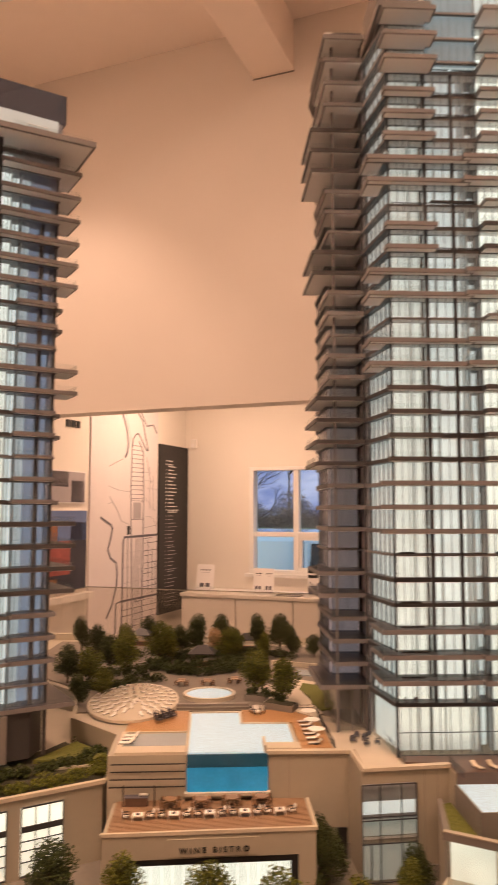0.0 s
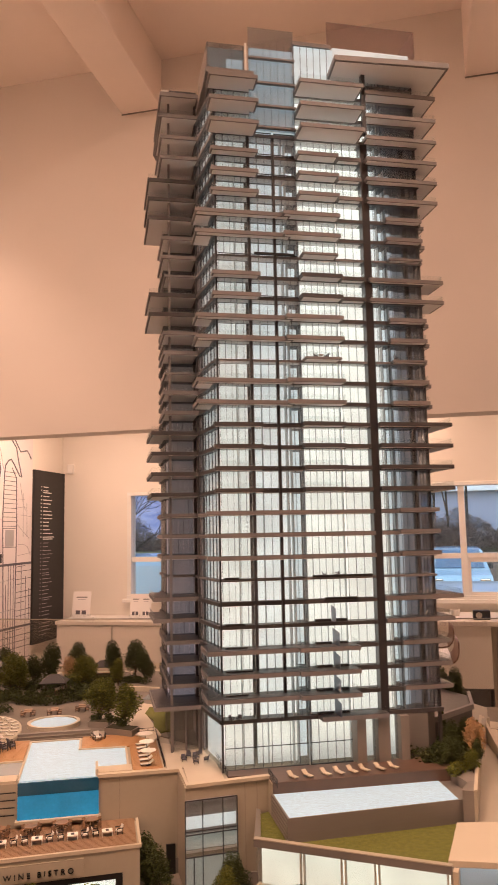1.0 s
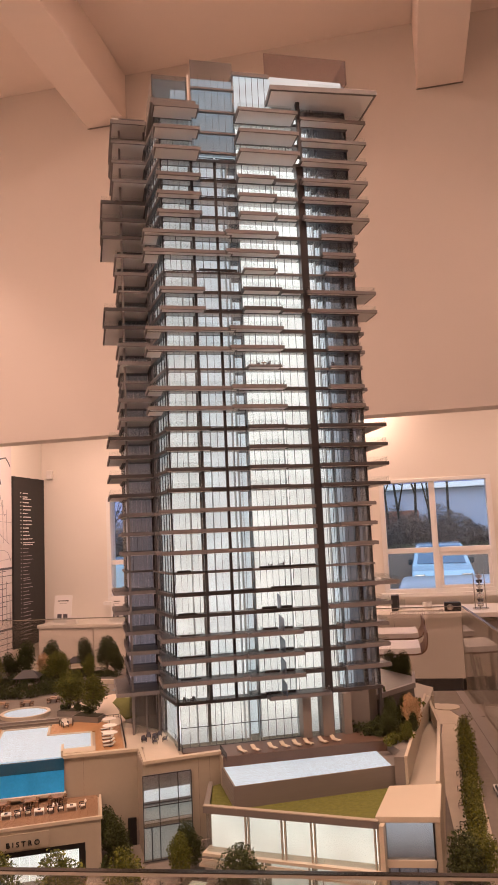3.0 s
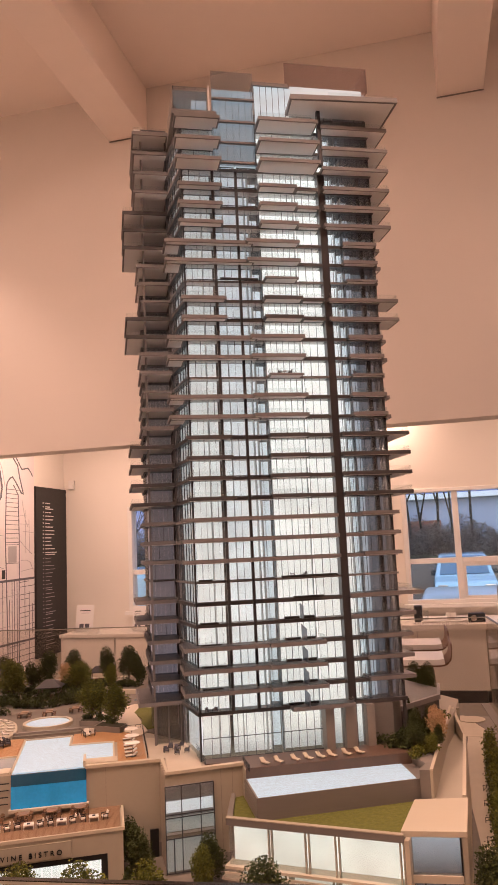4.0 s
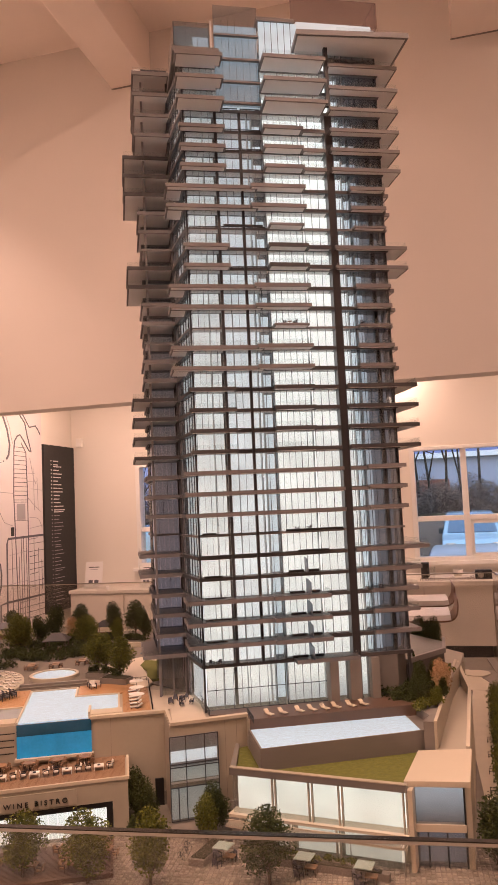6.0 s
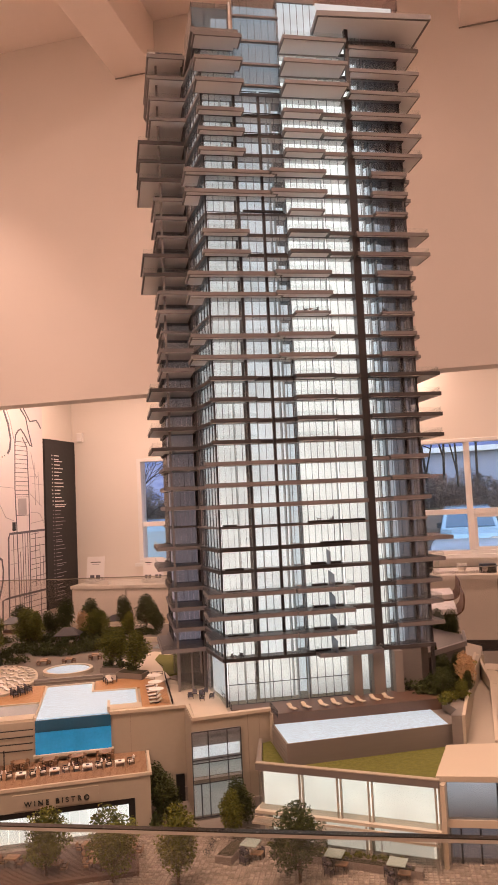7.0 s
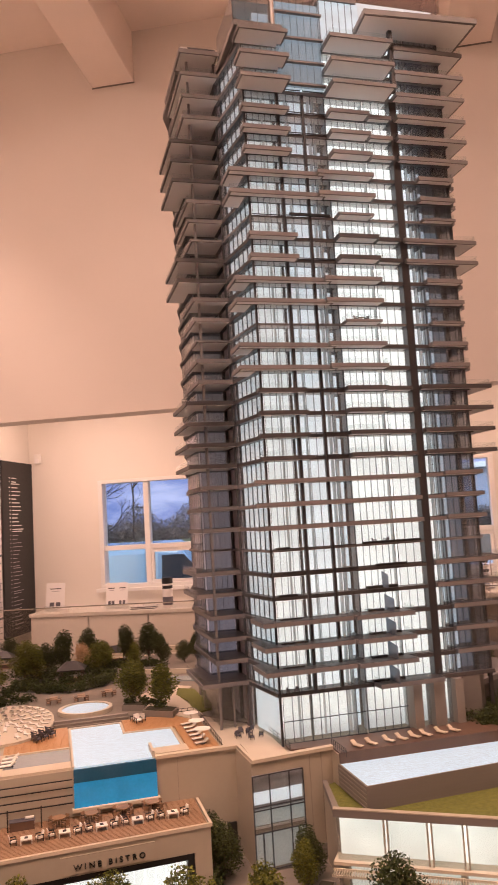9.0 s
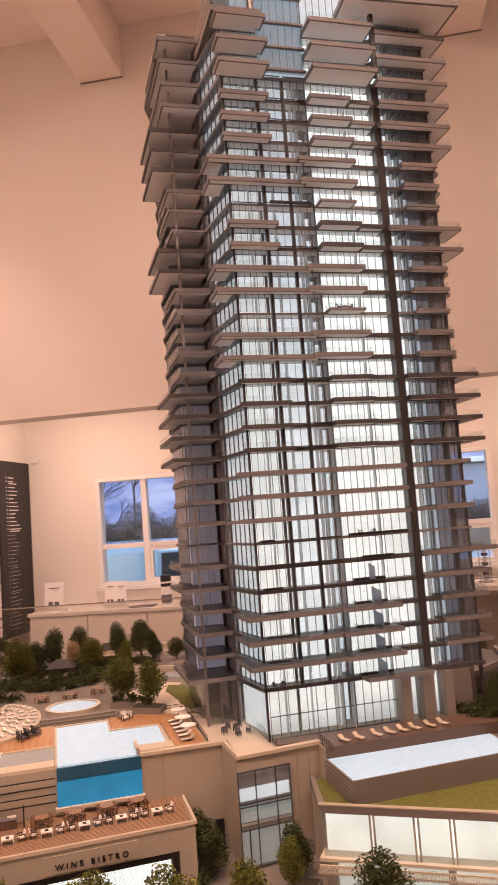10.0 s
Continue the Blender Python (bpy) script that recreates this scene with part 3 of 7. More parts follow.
            part("printed_picture", Acc().box(o - ww * 0.2, o + ww * 0.2, -0.001, 0, h * 0.18, h * 0.32), M["ink"], s)
    part("holder", Acc().box(-w / 2 - 0.004, w / 2 + 0.02, -0.02, -0.017, 0, h * 0.2).box(-w / 2 - 0.004, w / 2 + 0.02, -0.02, 0.05, 0, 0.003), M["glass_clear"], s)
    s.matrix_world = ROOM @ Matrix.Translation((u, v, 0.915)) @ tilt
    return s


brochure_stand(-1.40, 2.42, 0.165, 0.235)
brochure_stand(-0.86, 2.42, 0.185, 0.215, True)
cards = thing("card_tray", label="small tray of white cards on the counter", category="tray")
part("tray", Acc().box(-0.05, 0.05, -0.03, 0.03, 0, 0.006), M["white"], cards)
part("card_stack", Acc().box(-0.042, 0.042, -0.025, 0.025, 0.006, 0.03), M["paper"], cards)
cards.matrix_world = ROOM @ Matrix.Translation((-1.27, 2.35, 0.915))
mags = thing("magazine_pile", label="short pile of folded printed sheets on the counter", category="magazines")
for i in range(4):
    part("magazine", Acc().tbox(Matrix.Translation((0.003 * i, 0, 0.006 * i)) @ Matrix.Rotation(0.08 * i, 4, "Z"), 0.2, 0.12, 0.005), M["paper"] if i % 2 else M["ink"], mags)
mags.matrix_world = ROOM @ Matrix.Translation((-0.62, 2.4, 0.915))
tin = thing("tall_canister", label="tall black and white printed canister with lid", category="canister")
part("can", Acc().lathe([(0, 0), (0.042, 0), (0.042, 0.19), (0, 0.19)]), M["paper"], tin, smooth=False)
part("lid", Acc().lathe([(0, 0.19), (0.044, 0.19), (0.044, 0.235), (0.035, 0.24), (0, 0.24)]), M["black"], tin)
part("printed_band", Acc().lathe([(0.0425, 0.02), (0.0425, 0.085)]), M["ink"], tin)
part("printed_band", Acc().lathe([(0.0425, 0.15), (0.0425, 0.175)]), M["black"], tin)
tin.matrix_world = ROOM @ Matrix.Translation((-0.42, 2.42, 0.915))

alarm = thing("wall_sensor", label="small white motion sensor near the wall corner", category="sensor")
part("body", Acc().box(-0.03, 0.03, -0.03, 0, 0, 0.085), M["white"], alarm, bevel=0.006)
part("lens", Acc().box(-0.018, 0.018, -0.034, -0.03, 0.01, 0.04), M["paper"], alarm)
alarm.matrix_world = ROOM @ Matrix.Translation((-1.66, VW, 2.19))


# side wall prints; p runs along v, drawn on the wall's face
def on_wall(acc, v0, v1, z0, z1, proud, thick=0.003):
    return acc.box(UL + proud - thick, UL + proud, v0, v1, z0, z1)


board = thing("amenity_board", label="tall charcoal list board with rows of white text", category="sign board")
part("panel", on_wall(Acc(), 2.19, 2.735, 0.73, 2.19, 0.03, 0.028), M["charcoal"], board)
random.seed(4)
z = 2.045
for i in range(38):
    top = i < 14
    ink2 = M["text_white"] if top else M["ink_pale"]
    for k in range(2 if i in (1, 13, 22, 28) else 1):
        n = random.uniform(0.07, 0.14) if i not in (12, 13) else 0.17
        # words of one line
        x = 2.345
        while x < 2.345 + n:
            w = random.uniform(0.018, 0.045)
            part("text_word", on_wall(Acc(), x, x + w, z, z + (0.0085 if top else 0.005), 0.033), ink2, board)
            x += w + 0.007
        if k == 0:
            part("list_number", on_wall(Acc(), 2.305, 2.314, z, z + (0.0105 if top else 0.0065), 0.033), ink2, board)
        z -= 0.017 if i in (1, 13, 22, 28) and k == 0 else 0.032
board.matrix_world = ROOM

mural = thing("map_mural", label="large pale street map print with grey lines", category="wall print")
part("print", on_wall(Acc(), 1.16, 2.188, 0.45, 2.62, 0.012, 0.011), M["mural"], mural)


def map_line(pts, w, m2=None):
    """One flat ribbon along the points."""
    a, ps = Acc(), [Vector(p) for p in pts]
    for i, p in enumerate(ps):
        d = (ps[min(i + 1, len(ps) - 1)] - ps[max(i - 1, 0)]).normalized()
        nn = Vector((-d.y, d.x)) * w / 2
        for q in (p - nn, p + nn):
            a.v += [(UL + 0.0121, q.x, q.y), (UL + 0.0145, q.x, q.y)]
    for i in range(len(ps) - 1):
        k = 4 * i
        a.f += [(k + 1, k + 3, k + 7, k + 5), (k, k + 1, k + 5, k + 4), (k + 3, k + 2, k + 6, k + 7)]
    part("map_line", a, m2 or M["ink"], mural)


# shore lines
map_line([(1.56, 2.45), (1.595, 2.385), (1.66, 2.27), (1.692, 2.152), (1.675, 2.07), (1.641, 2.03)], 0.020)
map_line([(1.81, 2.46), (1.845, 2.411), (1.924, 2.347), (1.955, 2.25), (2.014, 2.109), (1.98, 2.12), (1.89, 2.21), (1.845, 2.245), (1.805, 2.23), (1.765, 2.19), (1.752, 2.12)], 0.013)
map_line([(1.86, 2.47), (1.895, 2.416), (1.95, 2.36), (1.99, 2.32), (2.042, 2.33), (2.09, 2.34), (2.13, 2.31), (2.162, 2.275)], 0.012)
map_line([(1.30, 1.56), (1.404, 1.519), (1.455, 1.50), (1.473, 1.475), (1.45, 1.40), (1.411, 1.316), (1.45, 1.25), (1.535, 1.208), (1.55, 1.13), (1.543, 1.044), (1.51, 0.96), (1.48, 0.889), (1.40, 0.80)], 0.017)
for k in range(6):
    part("map_dot", on_wall(Acc(), 1.42 + 0.035 * k, 1.43 + 0.035 * k, 1.95 + 0.012 * k, 1.96 + 0.012 * k, 0.0145, 0.002), M["ink"], mural)
# avenues and cross streets
map_line([(1.752, 2.12), (1.738, 1.755), (1.755, 1.40), (1.79, 0.5)], 0.010)
map_line([(1.86, 2.18), (1.931, 2.10), (1.946, 1.738), (1.945, 1.40), (1.941, 0.927), (1.945, 0.5)], 0.010)
map_line([(1.62, 0.5), (1.628, 0.967), (1.631, 1.36), (1.65, 1.401), (1.80, 1.402), (2.185, 1.408)], 0.018)
map_line([(1.53, 0.5), (1.537, 0.897), (1.62, 0.905), (2.185, 0.905)], 0.017)
for k in range(13):
    zz = 2.14 - 0.036 * k
    map_line([(1.748, zz), (1.935, zz)], 0.0045)
map_line([(1.742, 1.54), (1.945, 1.54)], 0.004)
map_line([(1.742, 1.69), (1.945, 1.69)], 0.004)
random.seed(8)
for k in range(9):
    zz = 1.385 - 0.05 * k + random.uniform(-0.008, 0.008)
    map_line([(1.955, zz), (2.185 if k % 3 else 2.09, zz + 0.006)], 0.0045)
for k in range(8):
    zz = 0.88 - 0.047 * k
    map_line([(1.63 if k % 3 else 1.80, zz), (2.185 if k % 4 else 2.05, zz + 0.004)], 0.0045)
for k, v in enumerate((1.70, 1.80, 1.835, 1.87, 1.91)):
    map_line([(v, 1.395 if k != 1 else 1.25), (v + 0.01, 0.5)], 0.0045)
for k, v in enumerate((2.03, 2.10, 2.15)):
    map_line([(v, 1.40 - 0.1 * k), (v + 0.004, 0.95 if k != 1 else 0.5)], 0.004)
for pts in ([(1.946, 1.729), (2.02, 1.68), (2.145, 1.609)], [(1.965, 1.56), (2.06, 1.56), (2.12, 1.54), (2.17, 1.47)], [(1.40, 1.80), (1.55, 1.77), (1.738, 1.76)], [(1.42, 1.72), (1.53, 1.62), (1.60, 1.53), (1.72, 1.50)], [(1.40, 1.66), (1.47, 1.68), (1.55, 1.60)],
            [(1.99, 2.06), (2.04, 1.90), (2.08, 1.84)], [(2.04, 1.98), (2.05, 1.62)], [(2.10, 1.90), (2.11, 1.62)], [(2.0, 1.80), (2.18, 1.79)], [(1.96, 1.86), (2.10, 1.86)], [(1.96, 1.93), (2.06, 1.93)], [(1.60, 2.45), (1.69, 2.30), (1.735, 2.16)], [(1.965, 1.47), (2.18, 1.49)],
            [(1.66, 1.27), (1.945, 1.29)], [(1.64, 1.16), (1.79, 1.165)], [(1.63, 1.04), (1.945, 1.05)]):
    map_line(pts, 0.0038, M["ink_pale"])
part("map_block", on_wall(Acc(), 1.781, 1.904, 1.545, 1.677, 0.0145, 0.002), M["ink_pale"], mural)
part("map_marker", on_wall(Acc(), 1.69, 1.735, 1.42, 1.49, 0.0145, 0.002), M["black"], mural)
mural.matrix_world = ROOM


def framed_print(v0, v1, z0, z1, blocks, label):
    t = thing("framed_print", label=label, category="wall print", group="prints on the side wall")
    part("sheet", on_wall(Acc(), v0, v1, z0, z1, 0.02, 0.019), M["paper"], t)
    for a0, a1, b0, b1, m2 in blocks:
        part("picture_patch", on_wall(Acc(), v0 + (v1 - v0) * a0, v0 + (v1 - v0) * a1, z0 + (z1 - z0) * b0, z0 + (z1 - z0) * b1, 0.0222, 0.002), m2, t)
    t.matrix_world = ROOM
    return t


pic_sky = mat("printed_sky", (0.12, 0.18, 0.36), 0.5, vary=0.2, scale=4)
pic_red = mat("printed_sunset_city", (0.30, 0.07, 0.06), 0.5, vary=0.6, scale=16)
pic_dark = mat("printed_dark_mass", (0.03, 0.03, 0.045), 0.5, vary=0.5, scale=12)
pic_gold = mat("printed_gold_glow", (0.62, 0.26, 0.08), 0.5, vary=0.4, scale=12)
framed_print(0.62, 1.09, 1.66, 1.89, [(0.03, 0.97, 0.04, 0.96, M["ink_pale"]), (0.03, 0.55, 0.5, 0.96, pic_dark), (0.62, 0.97, 0.04, 0.7, pic_dark)], "grey abstract photograph print on the side wall")
framed_print(0.62, 1.11, 1.06, 1.61, [(0, 1, 0.62, 1, pic_sky), (0, 0.6, 0.2, 0.62, pic_red), (0.6, 1, 0.2, 0.85, pic_dark), (0, 1, 0, 0.2, pic_dark), (0.05, 0.3, 0.05, 0.16, pic_gold), (0.1, 0.3, 0.62, 0.85, pic_gold)], "colourful evening skyline print on the side wall")
wl = thing("wall_lettering", label="dark raised lettering high on the side wall", category="lettering")
for i, (a, b) in enumerate(((0.86, 0.90), (0.92, 0.96), (0.98, 1.02))):
    part("letter_bar", on_wall(Acc(), a, b, 2.20, 2.25, 0.012, 0.010), M["black"], wl)
wl.matrix_world = ROOM
ledge = solid("wall_ledge", Acc().box(UL + 0.002, UL + 0.07, 0.2, 1.155, 0.985, 1.03), M["white"], "white shelf ledge along the side wall", "ledge", bevel=0.003, m=ROOM)

# kitchen counter with stools on the far right
kc = thing("kitchen_counter", label="white counter with dark plinth near the window", category="counter")
part("body", Acc().box(0, 0.88, 0.02, 0.62, 0.50, 0.93), M["white"], kc)
part("panel_joint", Acc().box(0.395, 0.400, 0.017, 0.02, 0.51, 0.92), M["ink_pale"], kc)
part("top", Acc().box(-0.01, 1.9, 0, 0.64, 0.93, 0.965), M["white"], kc, bevel=0.003)
part("plinth", Acc().box(0.02, 0.86, 0.07, 0.6, 0, 0.4995), M["black"], kc)
kc.matrix_world = ROOM @ Matrix.Translation((1.03, 2.06, 0))
cb = thing("display_cabinet", label="taupe open cabinet beside the white counter", category="cabinet")
part("body", Acc().box(0, 1.0, 0.05, 0.5, 0, 0.92), M["podium"], cb)
part("front_panel", Acc().box(0.03, 0.48, 0.03, 0.05, 0.32, 0.9), M["podium_dark"], cb)
part("lower_panel", Acc().box(0.03, 0.48, 0.03, 0.05, 0.03, 0.3), M["white"], cb)
cb.matrix_world = ROOM @ Matrix.Translation((1.915, 2.06, 0))


def stool(u, v, turn):
    s = thing("bar_stool", label="white moulded bar stool with a walnut edge", category="stool", group="bar stools at the counter")
    flat = [(-0.19, 0.704), (-0.10, 0.700), (0.14, 0.700)]
    curl = [(0.14, 0.700), (0.172, 0.704), (0.194, 0.716), (0.206, 0.736), (0.210, 0.765), (0.210, 0.800)]

    def sheet(line, o0, o1, ww):
        acc2 = Acc()
        for (x0, z0), (x1, z1) in zip(line, line[1:]):
            d = Vector((x1 - x0, z1 - z0)).normalized()
            n = Vector((-d.y, d.x))
            p = [(x0 + n.x * o0, z0 + n.y * o0), (x1 + n.x * o0, z1 + n.y * o0), (x1 + n.x * o1, z1 + n.y * o1), (x0 + n.x * o1, z0 + n.y * o1)]
            acc2.hexa([(x, -ww, z2) for x, z2 in p] + [(x, ww, z2) for x, z2 in p])
        return acc2

    part("seat", sheet(flat + curl[1:2], 0.0, 0.026, 0.17), M["seat_white"], s, "white padded seat")
    part("shell", sheet(flat + curl[1:], -0.008, 0.0, 0.172), M["walnut"], s, "walnut plywood shell with a curled edge")
    for sx in (-1, 1):
        for sy in (-1, 1):
            part("leg", Acc().tube((sx * 0.08, sy * 0.1, 0.665), (sx * 0.19, sy * 0.19, 0), 0.012), M["chrome"], s)
    part("footrest", Acc().tube((0.15, -0.155, 0.25), (0.15, 0.155, 0.25), 0.008), M["chrome"], s)
    s.matrix_world = ROOM @ Matrix.Translation((u, v, 0)) @ Matrix.Rotation(radians(turn), 4, "Z") @ Matrix.Diagonal((1, 1, 1.215, 1))
    return s


stool(1.42, 1.80, 3)
stool(1.43, 1.16, 2)

cm = thing("coffee_grinder", label="black coffee machine with a clear jar on the counter", category="appliance")
part("body", Acc().box(-0.03, 0.03, -0.05, 0.05, 0, 0.12), M["black"], cm, bevel=0.004)
part("jar", Acc().lathe([(0.028, 0), (0.034, 0.09), (0.03, 0.09), (0.025, 0.004)], (0.045, -0.06, 0), 16), M["glass_clear"], cm)
cm.matrix_world = ROOM @ Matrix.Translation((1.44, 2.3, 0.965))
tray = thing("serving_tray", label="pale shallow tray on the counter", category="tray")
part("tray", Acc().box(-0.2, 0.2, -0.1, 0.1, 0, 0.012), M["white"], tray, bevel=0.004)
part("cup", Acc().lathe([(0, 0.012), (0.03, 0.012), (0.038, 0.06), (0.033, 0.06), (0.027, 0.016)], (0.02, 0, 0), 16), M["cushion"], tray)
tray.matrix_world = ROOM @ Matrix.Translation((1.66, 2.3, 0.965))
cam_box = thing("black_device", label="small black boxy device with a round dial", category="device")
part("body", Acc().box(-0.06, 0.06, -0.035, 0.035, 0, 0.065), M["black"], cam_box, bevel=0.005)
part("dial", Acc().lathe([(0, 0), (0.022, 0), (0.022, 0.008), (0, 0.008)], (0, 0, 0), 16), M["chrome"], cam_box)
cam_box.children[1].matrix_basis = Matrix.Translation((-0.02, -0.036, 0.033)) @ Matrix.Rotation(radians(90), 4, "X")
cam_box.matrix_world = ROOM @ Matrix.Translation((1.86, 2.2, 0.965))
rack = thing("capsule_rack", label="tall chrome capsule rack full of pods", category="rack")
for k in range(4):
    w = 2 * math.pi * k / 4
    part("rail", Acc().tube((0.04 * math.cos(w), 0.04 * math.sin(w), 0), (0.04 * math.cos(w), 0.04 * math.sin(w), 0.27), 0.004), M["chrome"], rack)
for k in range(7):
    part("pod", Acc().lathe([(0, 0), (0.018, 0), (0.026, 0.022), (0, 0.026)], (0, -0.02, 0.02 + 0.035 * k), 12), M["bronze"] if k % 2 else M["chrome"], rack)
part("base", Acc().lathe([(0, 0), (0.06, 0), (0.06, 0.008), (0, 0.008)]), M["chrome"], rack)
rack.matrix_world = ROOM @ Matrix.Translation((2.07, 2.3, 0.965))

dial = thing("dial_stand", label="round white dial on a pale box stand on the counter", category="device")
part("stand", Acc().box(-0.05, 0.05, -0.03, 0.03, 0, 0.02).box(-0.014, 0.014, -0.012, 0.012, 0.02, 0.20), M["white"], dial, bevel=0.003)
part("face", Acc().tube((0, -0.026, 0.226), (0, -0.006, 0.226), 0.032, sides=28), M["seat_white"], dial)
part("rim", Acc().tube((0, -0.006, 0.226), (0, 0.012, 0.226), 0.036, sides=28), M["chrome"], dial)
dial.matrix_world = ROOM @ Matrix.Translation((2.27, 2.3, 0.965))
leaflets = thing("leaflet_holder", label="clear holder with white leaflets on the counter", category="leaflet holder")
part("holder", Acc().box(-0.052, 0.052, -0.02, -0.017, 0, 0.07).box(-0.052, 0.052, -0.017, 0.02, 0, 0.003).box(-0.052, 0.052, 0.017, 0.02, 0.003, 0.12), M["glass_clear"], leaflets)
part("leaflet", Acc().box(-0.048, 0.048, -0.012, 0.012, 0.0035, 0.14), M["paper"], leaflets)
leaflets.matrix_world = ROOM @ Matrix.Translation((2.40, 2.25, 0.965))

# ---- the tower model ----
Z0, PITCH = 1.2445, 0.0460
UPPER = (0.0495, 0.0995, 0.1525, 0.2045)  # the taller storeys under the roof, over the last regular one


def level(k, floors=30):
    """Top of the floor plate of storey k."""
    n = floors - 4
    return Z0 + PITCH * k if k <= n else Z0 + PITCH * n + UPPER[k - n - 1]


SHAPES = {}


def shared_box(w, d, h, material):
    """One mesh for all alike pieces, its corner at the origin."""
    key = (round(w, 4), round(d, 4), round(h, 4), material.name)
    if key not in SHAPES:
        me = Acc().box(0, w, 0, d, 0, h).mesh("piece")
        me.materials.append(material)
        SHAPES[key] = me
    return SHAPES[key]


def piece(name, me, parent, x, y, z, turn=0.0):
    o = new(name, me)
    o.parent = parent
    o.matrix_parent_inverse = Matrix.Translation(-parent.location)
    o.matrix_basis = Matrix.Translation((x, y, z)) @ Matrix.Rotation(turn, 4, "Z")
    return o


def balcony(t, x0, x1, y0, y1, zt, kind="slab", rail=True, thick=0.0082):
    b = part("balcony", Acc().box(x0, x1, y0, y1, zt - thick, zt), M[kind], t)
    part("soffit", Acc().box(x0 + 0.004, x1 - 0.004, y0 + 0.004, y1 - 0.002, zt - thick - 0.0006, zt - thick + 0.0002), M["soffit"], b)
    if zt < 1.62:
        part("decking", Acc().box(x0 + 0.003, x1 - 0.003, y0 + 0.003, y1, zt, zt + 0.0006), M["bronze"], b)
    if rail:
        h, e = 0.011, 0.001
        u0, u1, v0 = x0 + 0.002, x1 - 0.002, y0 + 0.002
        a = Acc().prism([(u0, v0), (u1, v0), (u1, y1), (u1 - e, y1), (u1 - e, v0 + e), (u0 + e, v0 + e), (u0 + e, y1), (u0, y1)], zt, zt + h)
        part("glass_rail", a, M["glass_clear"], b)
    return b


SIDE_A, SIDE_B = Vector((0.3695, 1.4700)), Vector((0.3480, 1.6130))  # ends of the slanted side front


def tower(name, ox, floors, label, near=(), end="faint_glow", foot="podium_mid"):
    t = thing(name, (ox + 0.6, 1.7, D), label, "tower model")
    X = lambda v: v + ox
    top = level(floors, floors)
    L = lambda k: level(k, floors)

    # floor plates with their edge bands
    for k in range(floors):
        i = floors - 1 - k  # storeys below the top one
        zt = L(k)
        thin = i in (8, 13, 23)
        th = 0.0045 if thin else 0.0076
        pts = [(X(0.300), 1.95), (X(0.274), 1.85), (X(0.274), 1.690), (X(0.343), 1.690), (X(0.343), 1.612), (X(0.364), 1.4640), (X(0.836), 1.4525), (X(0.836), 1.95)]
        plate = part("floor_plate", Acc().prism(pts, zt - th, zt), M["slab"] if thin or i < 3 or 20 <= i < 23 else M["slab_dark"], t)
        # white sheet under the dark plate, added to bounce the core's light
        part("room_ceiling", Acc().box(X(0.372), X(0.694), 1.4635, 1.484, zt - th - 0.0006, zt - th + 0.0002), M["soffit"], plate)
        # front left bay
        if i < 3:
            balcony(t, X(0.350), X(0.457), 1.408, 1.46, zt + 0.001)
        elif i < 6 or i in (9, 10):
            balcony(t, X(0.356), X(0.460), 1.437, 1.46, zt + 0.001)
        elif i in (6, 7, 11, 12, 14, 15):
            balcony(t, X(0.322), X(0.530), 1.444, 1.462, zt + 0.001)
            balcony(t, X(0.3225), X(0.362), 1.4625, 1.52, zt + 0.0005, rail=False)
        elif 16 <= i < 20:
            balcony(t, X(0.358), X(0.462), 1.448, 1.463, zt + 0.001, "slab_dark")
        elif 20 <= i < 23:
            balcony(t, X(0.340), X(0.70), 1.449, 1.46, zt + 0.001, rail=False)
        elif i in (26, 27, 28):
            balcony(t, X(0.334), X(0.560), 1.428, 1.46, zt + 0.001)
            balcony(t, X(0.3345), X(0.361), 1.4605, 1.53, zt + 0.0005, rail=False)
        # middle bay
        if i < 3:
            balcony(t, X(0.548), X(0.694), 1.402, 1.46, zt + 0.002)
        elif i < 6 or i in (9, 10):
            balcony(t, X(0.548), X(0.640), 1.430, 1.46, zt + 0.002, "slab" if i < 6 else "slab_dark")
            balcony(t, X(0.6405), X(0.696), 1.442, 1.46, zt + 0.0016, "slab" if i < 6 else "slab_dark")
        elif i in (6, 7, 11, 12, 14, 15):
            balcony(t, X(0.512), X(0.640), 1.432, 1.46, zt + 0.002)
        elif i in (8, 13):
            balcony(t, X(0.552), X(0.632), 1.430, 1.46, zt + 0.002, thick=0.005)
        elif 16 <= i < 20:
            balcony(t, X(0.546), X(0.638), 1.436, 1.46, zt + 0.002, "slab_dark")
            balcony(t, X(0.6385), X(0.697), 1.445, 1.46, zt + 0.0016, "slab_dark", rail=False)
        elif i in (26, 27, 28):
            balcony(t, X(0.520), X(0.645), 1.414, 1.46, zt + 0.002)
        elif i == 29:
            balcony(t, X(0.565), X(0.705), 1.425, 1.46, zt + 0.002)
        # right end
        if i < 6:
            balcony(t, X(0.706), X(0.874), 1.424 + 0.003 * i, 1.52, zt + 0.003)
        elif i in (9, 10):
            balcony(t, X(0.706), X(0.880), 1.444, 1.52, zt + 0.003)
        elif i in (6, 7, 11, 12, 14, 15):
            balcony(t, X(0.747), X(0.832), 1.436, 1.455, zt + 0.003)
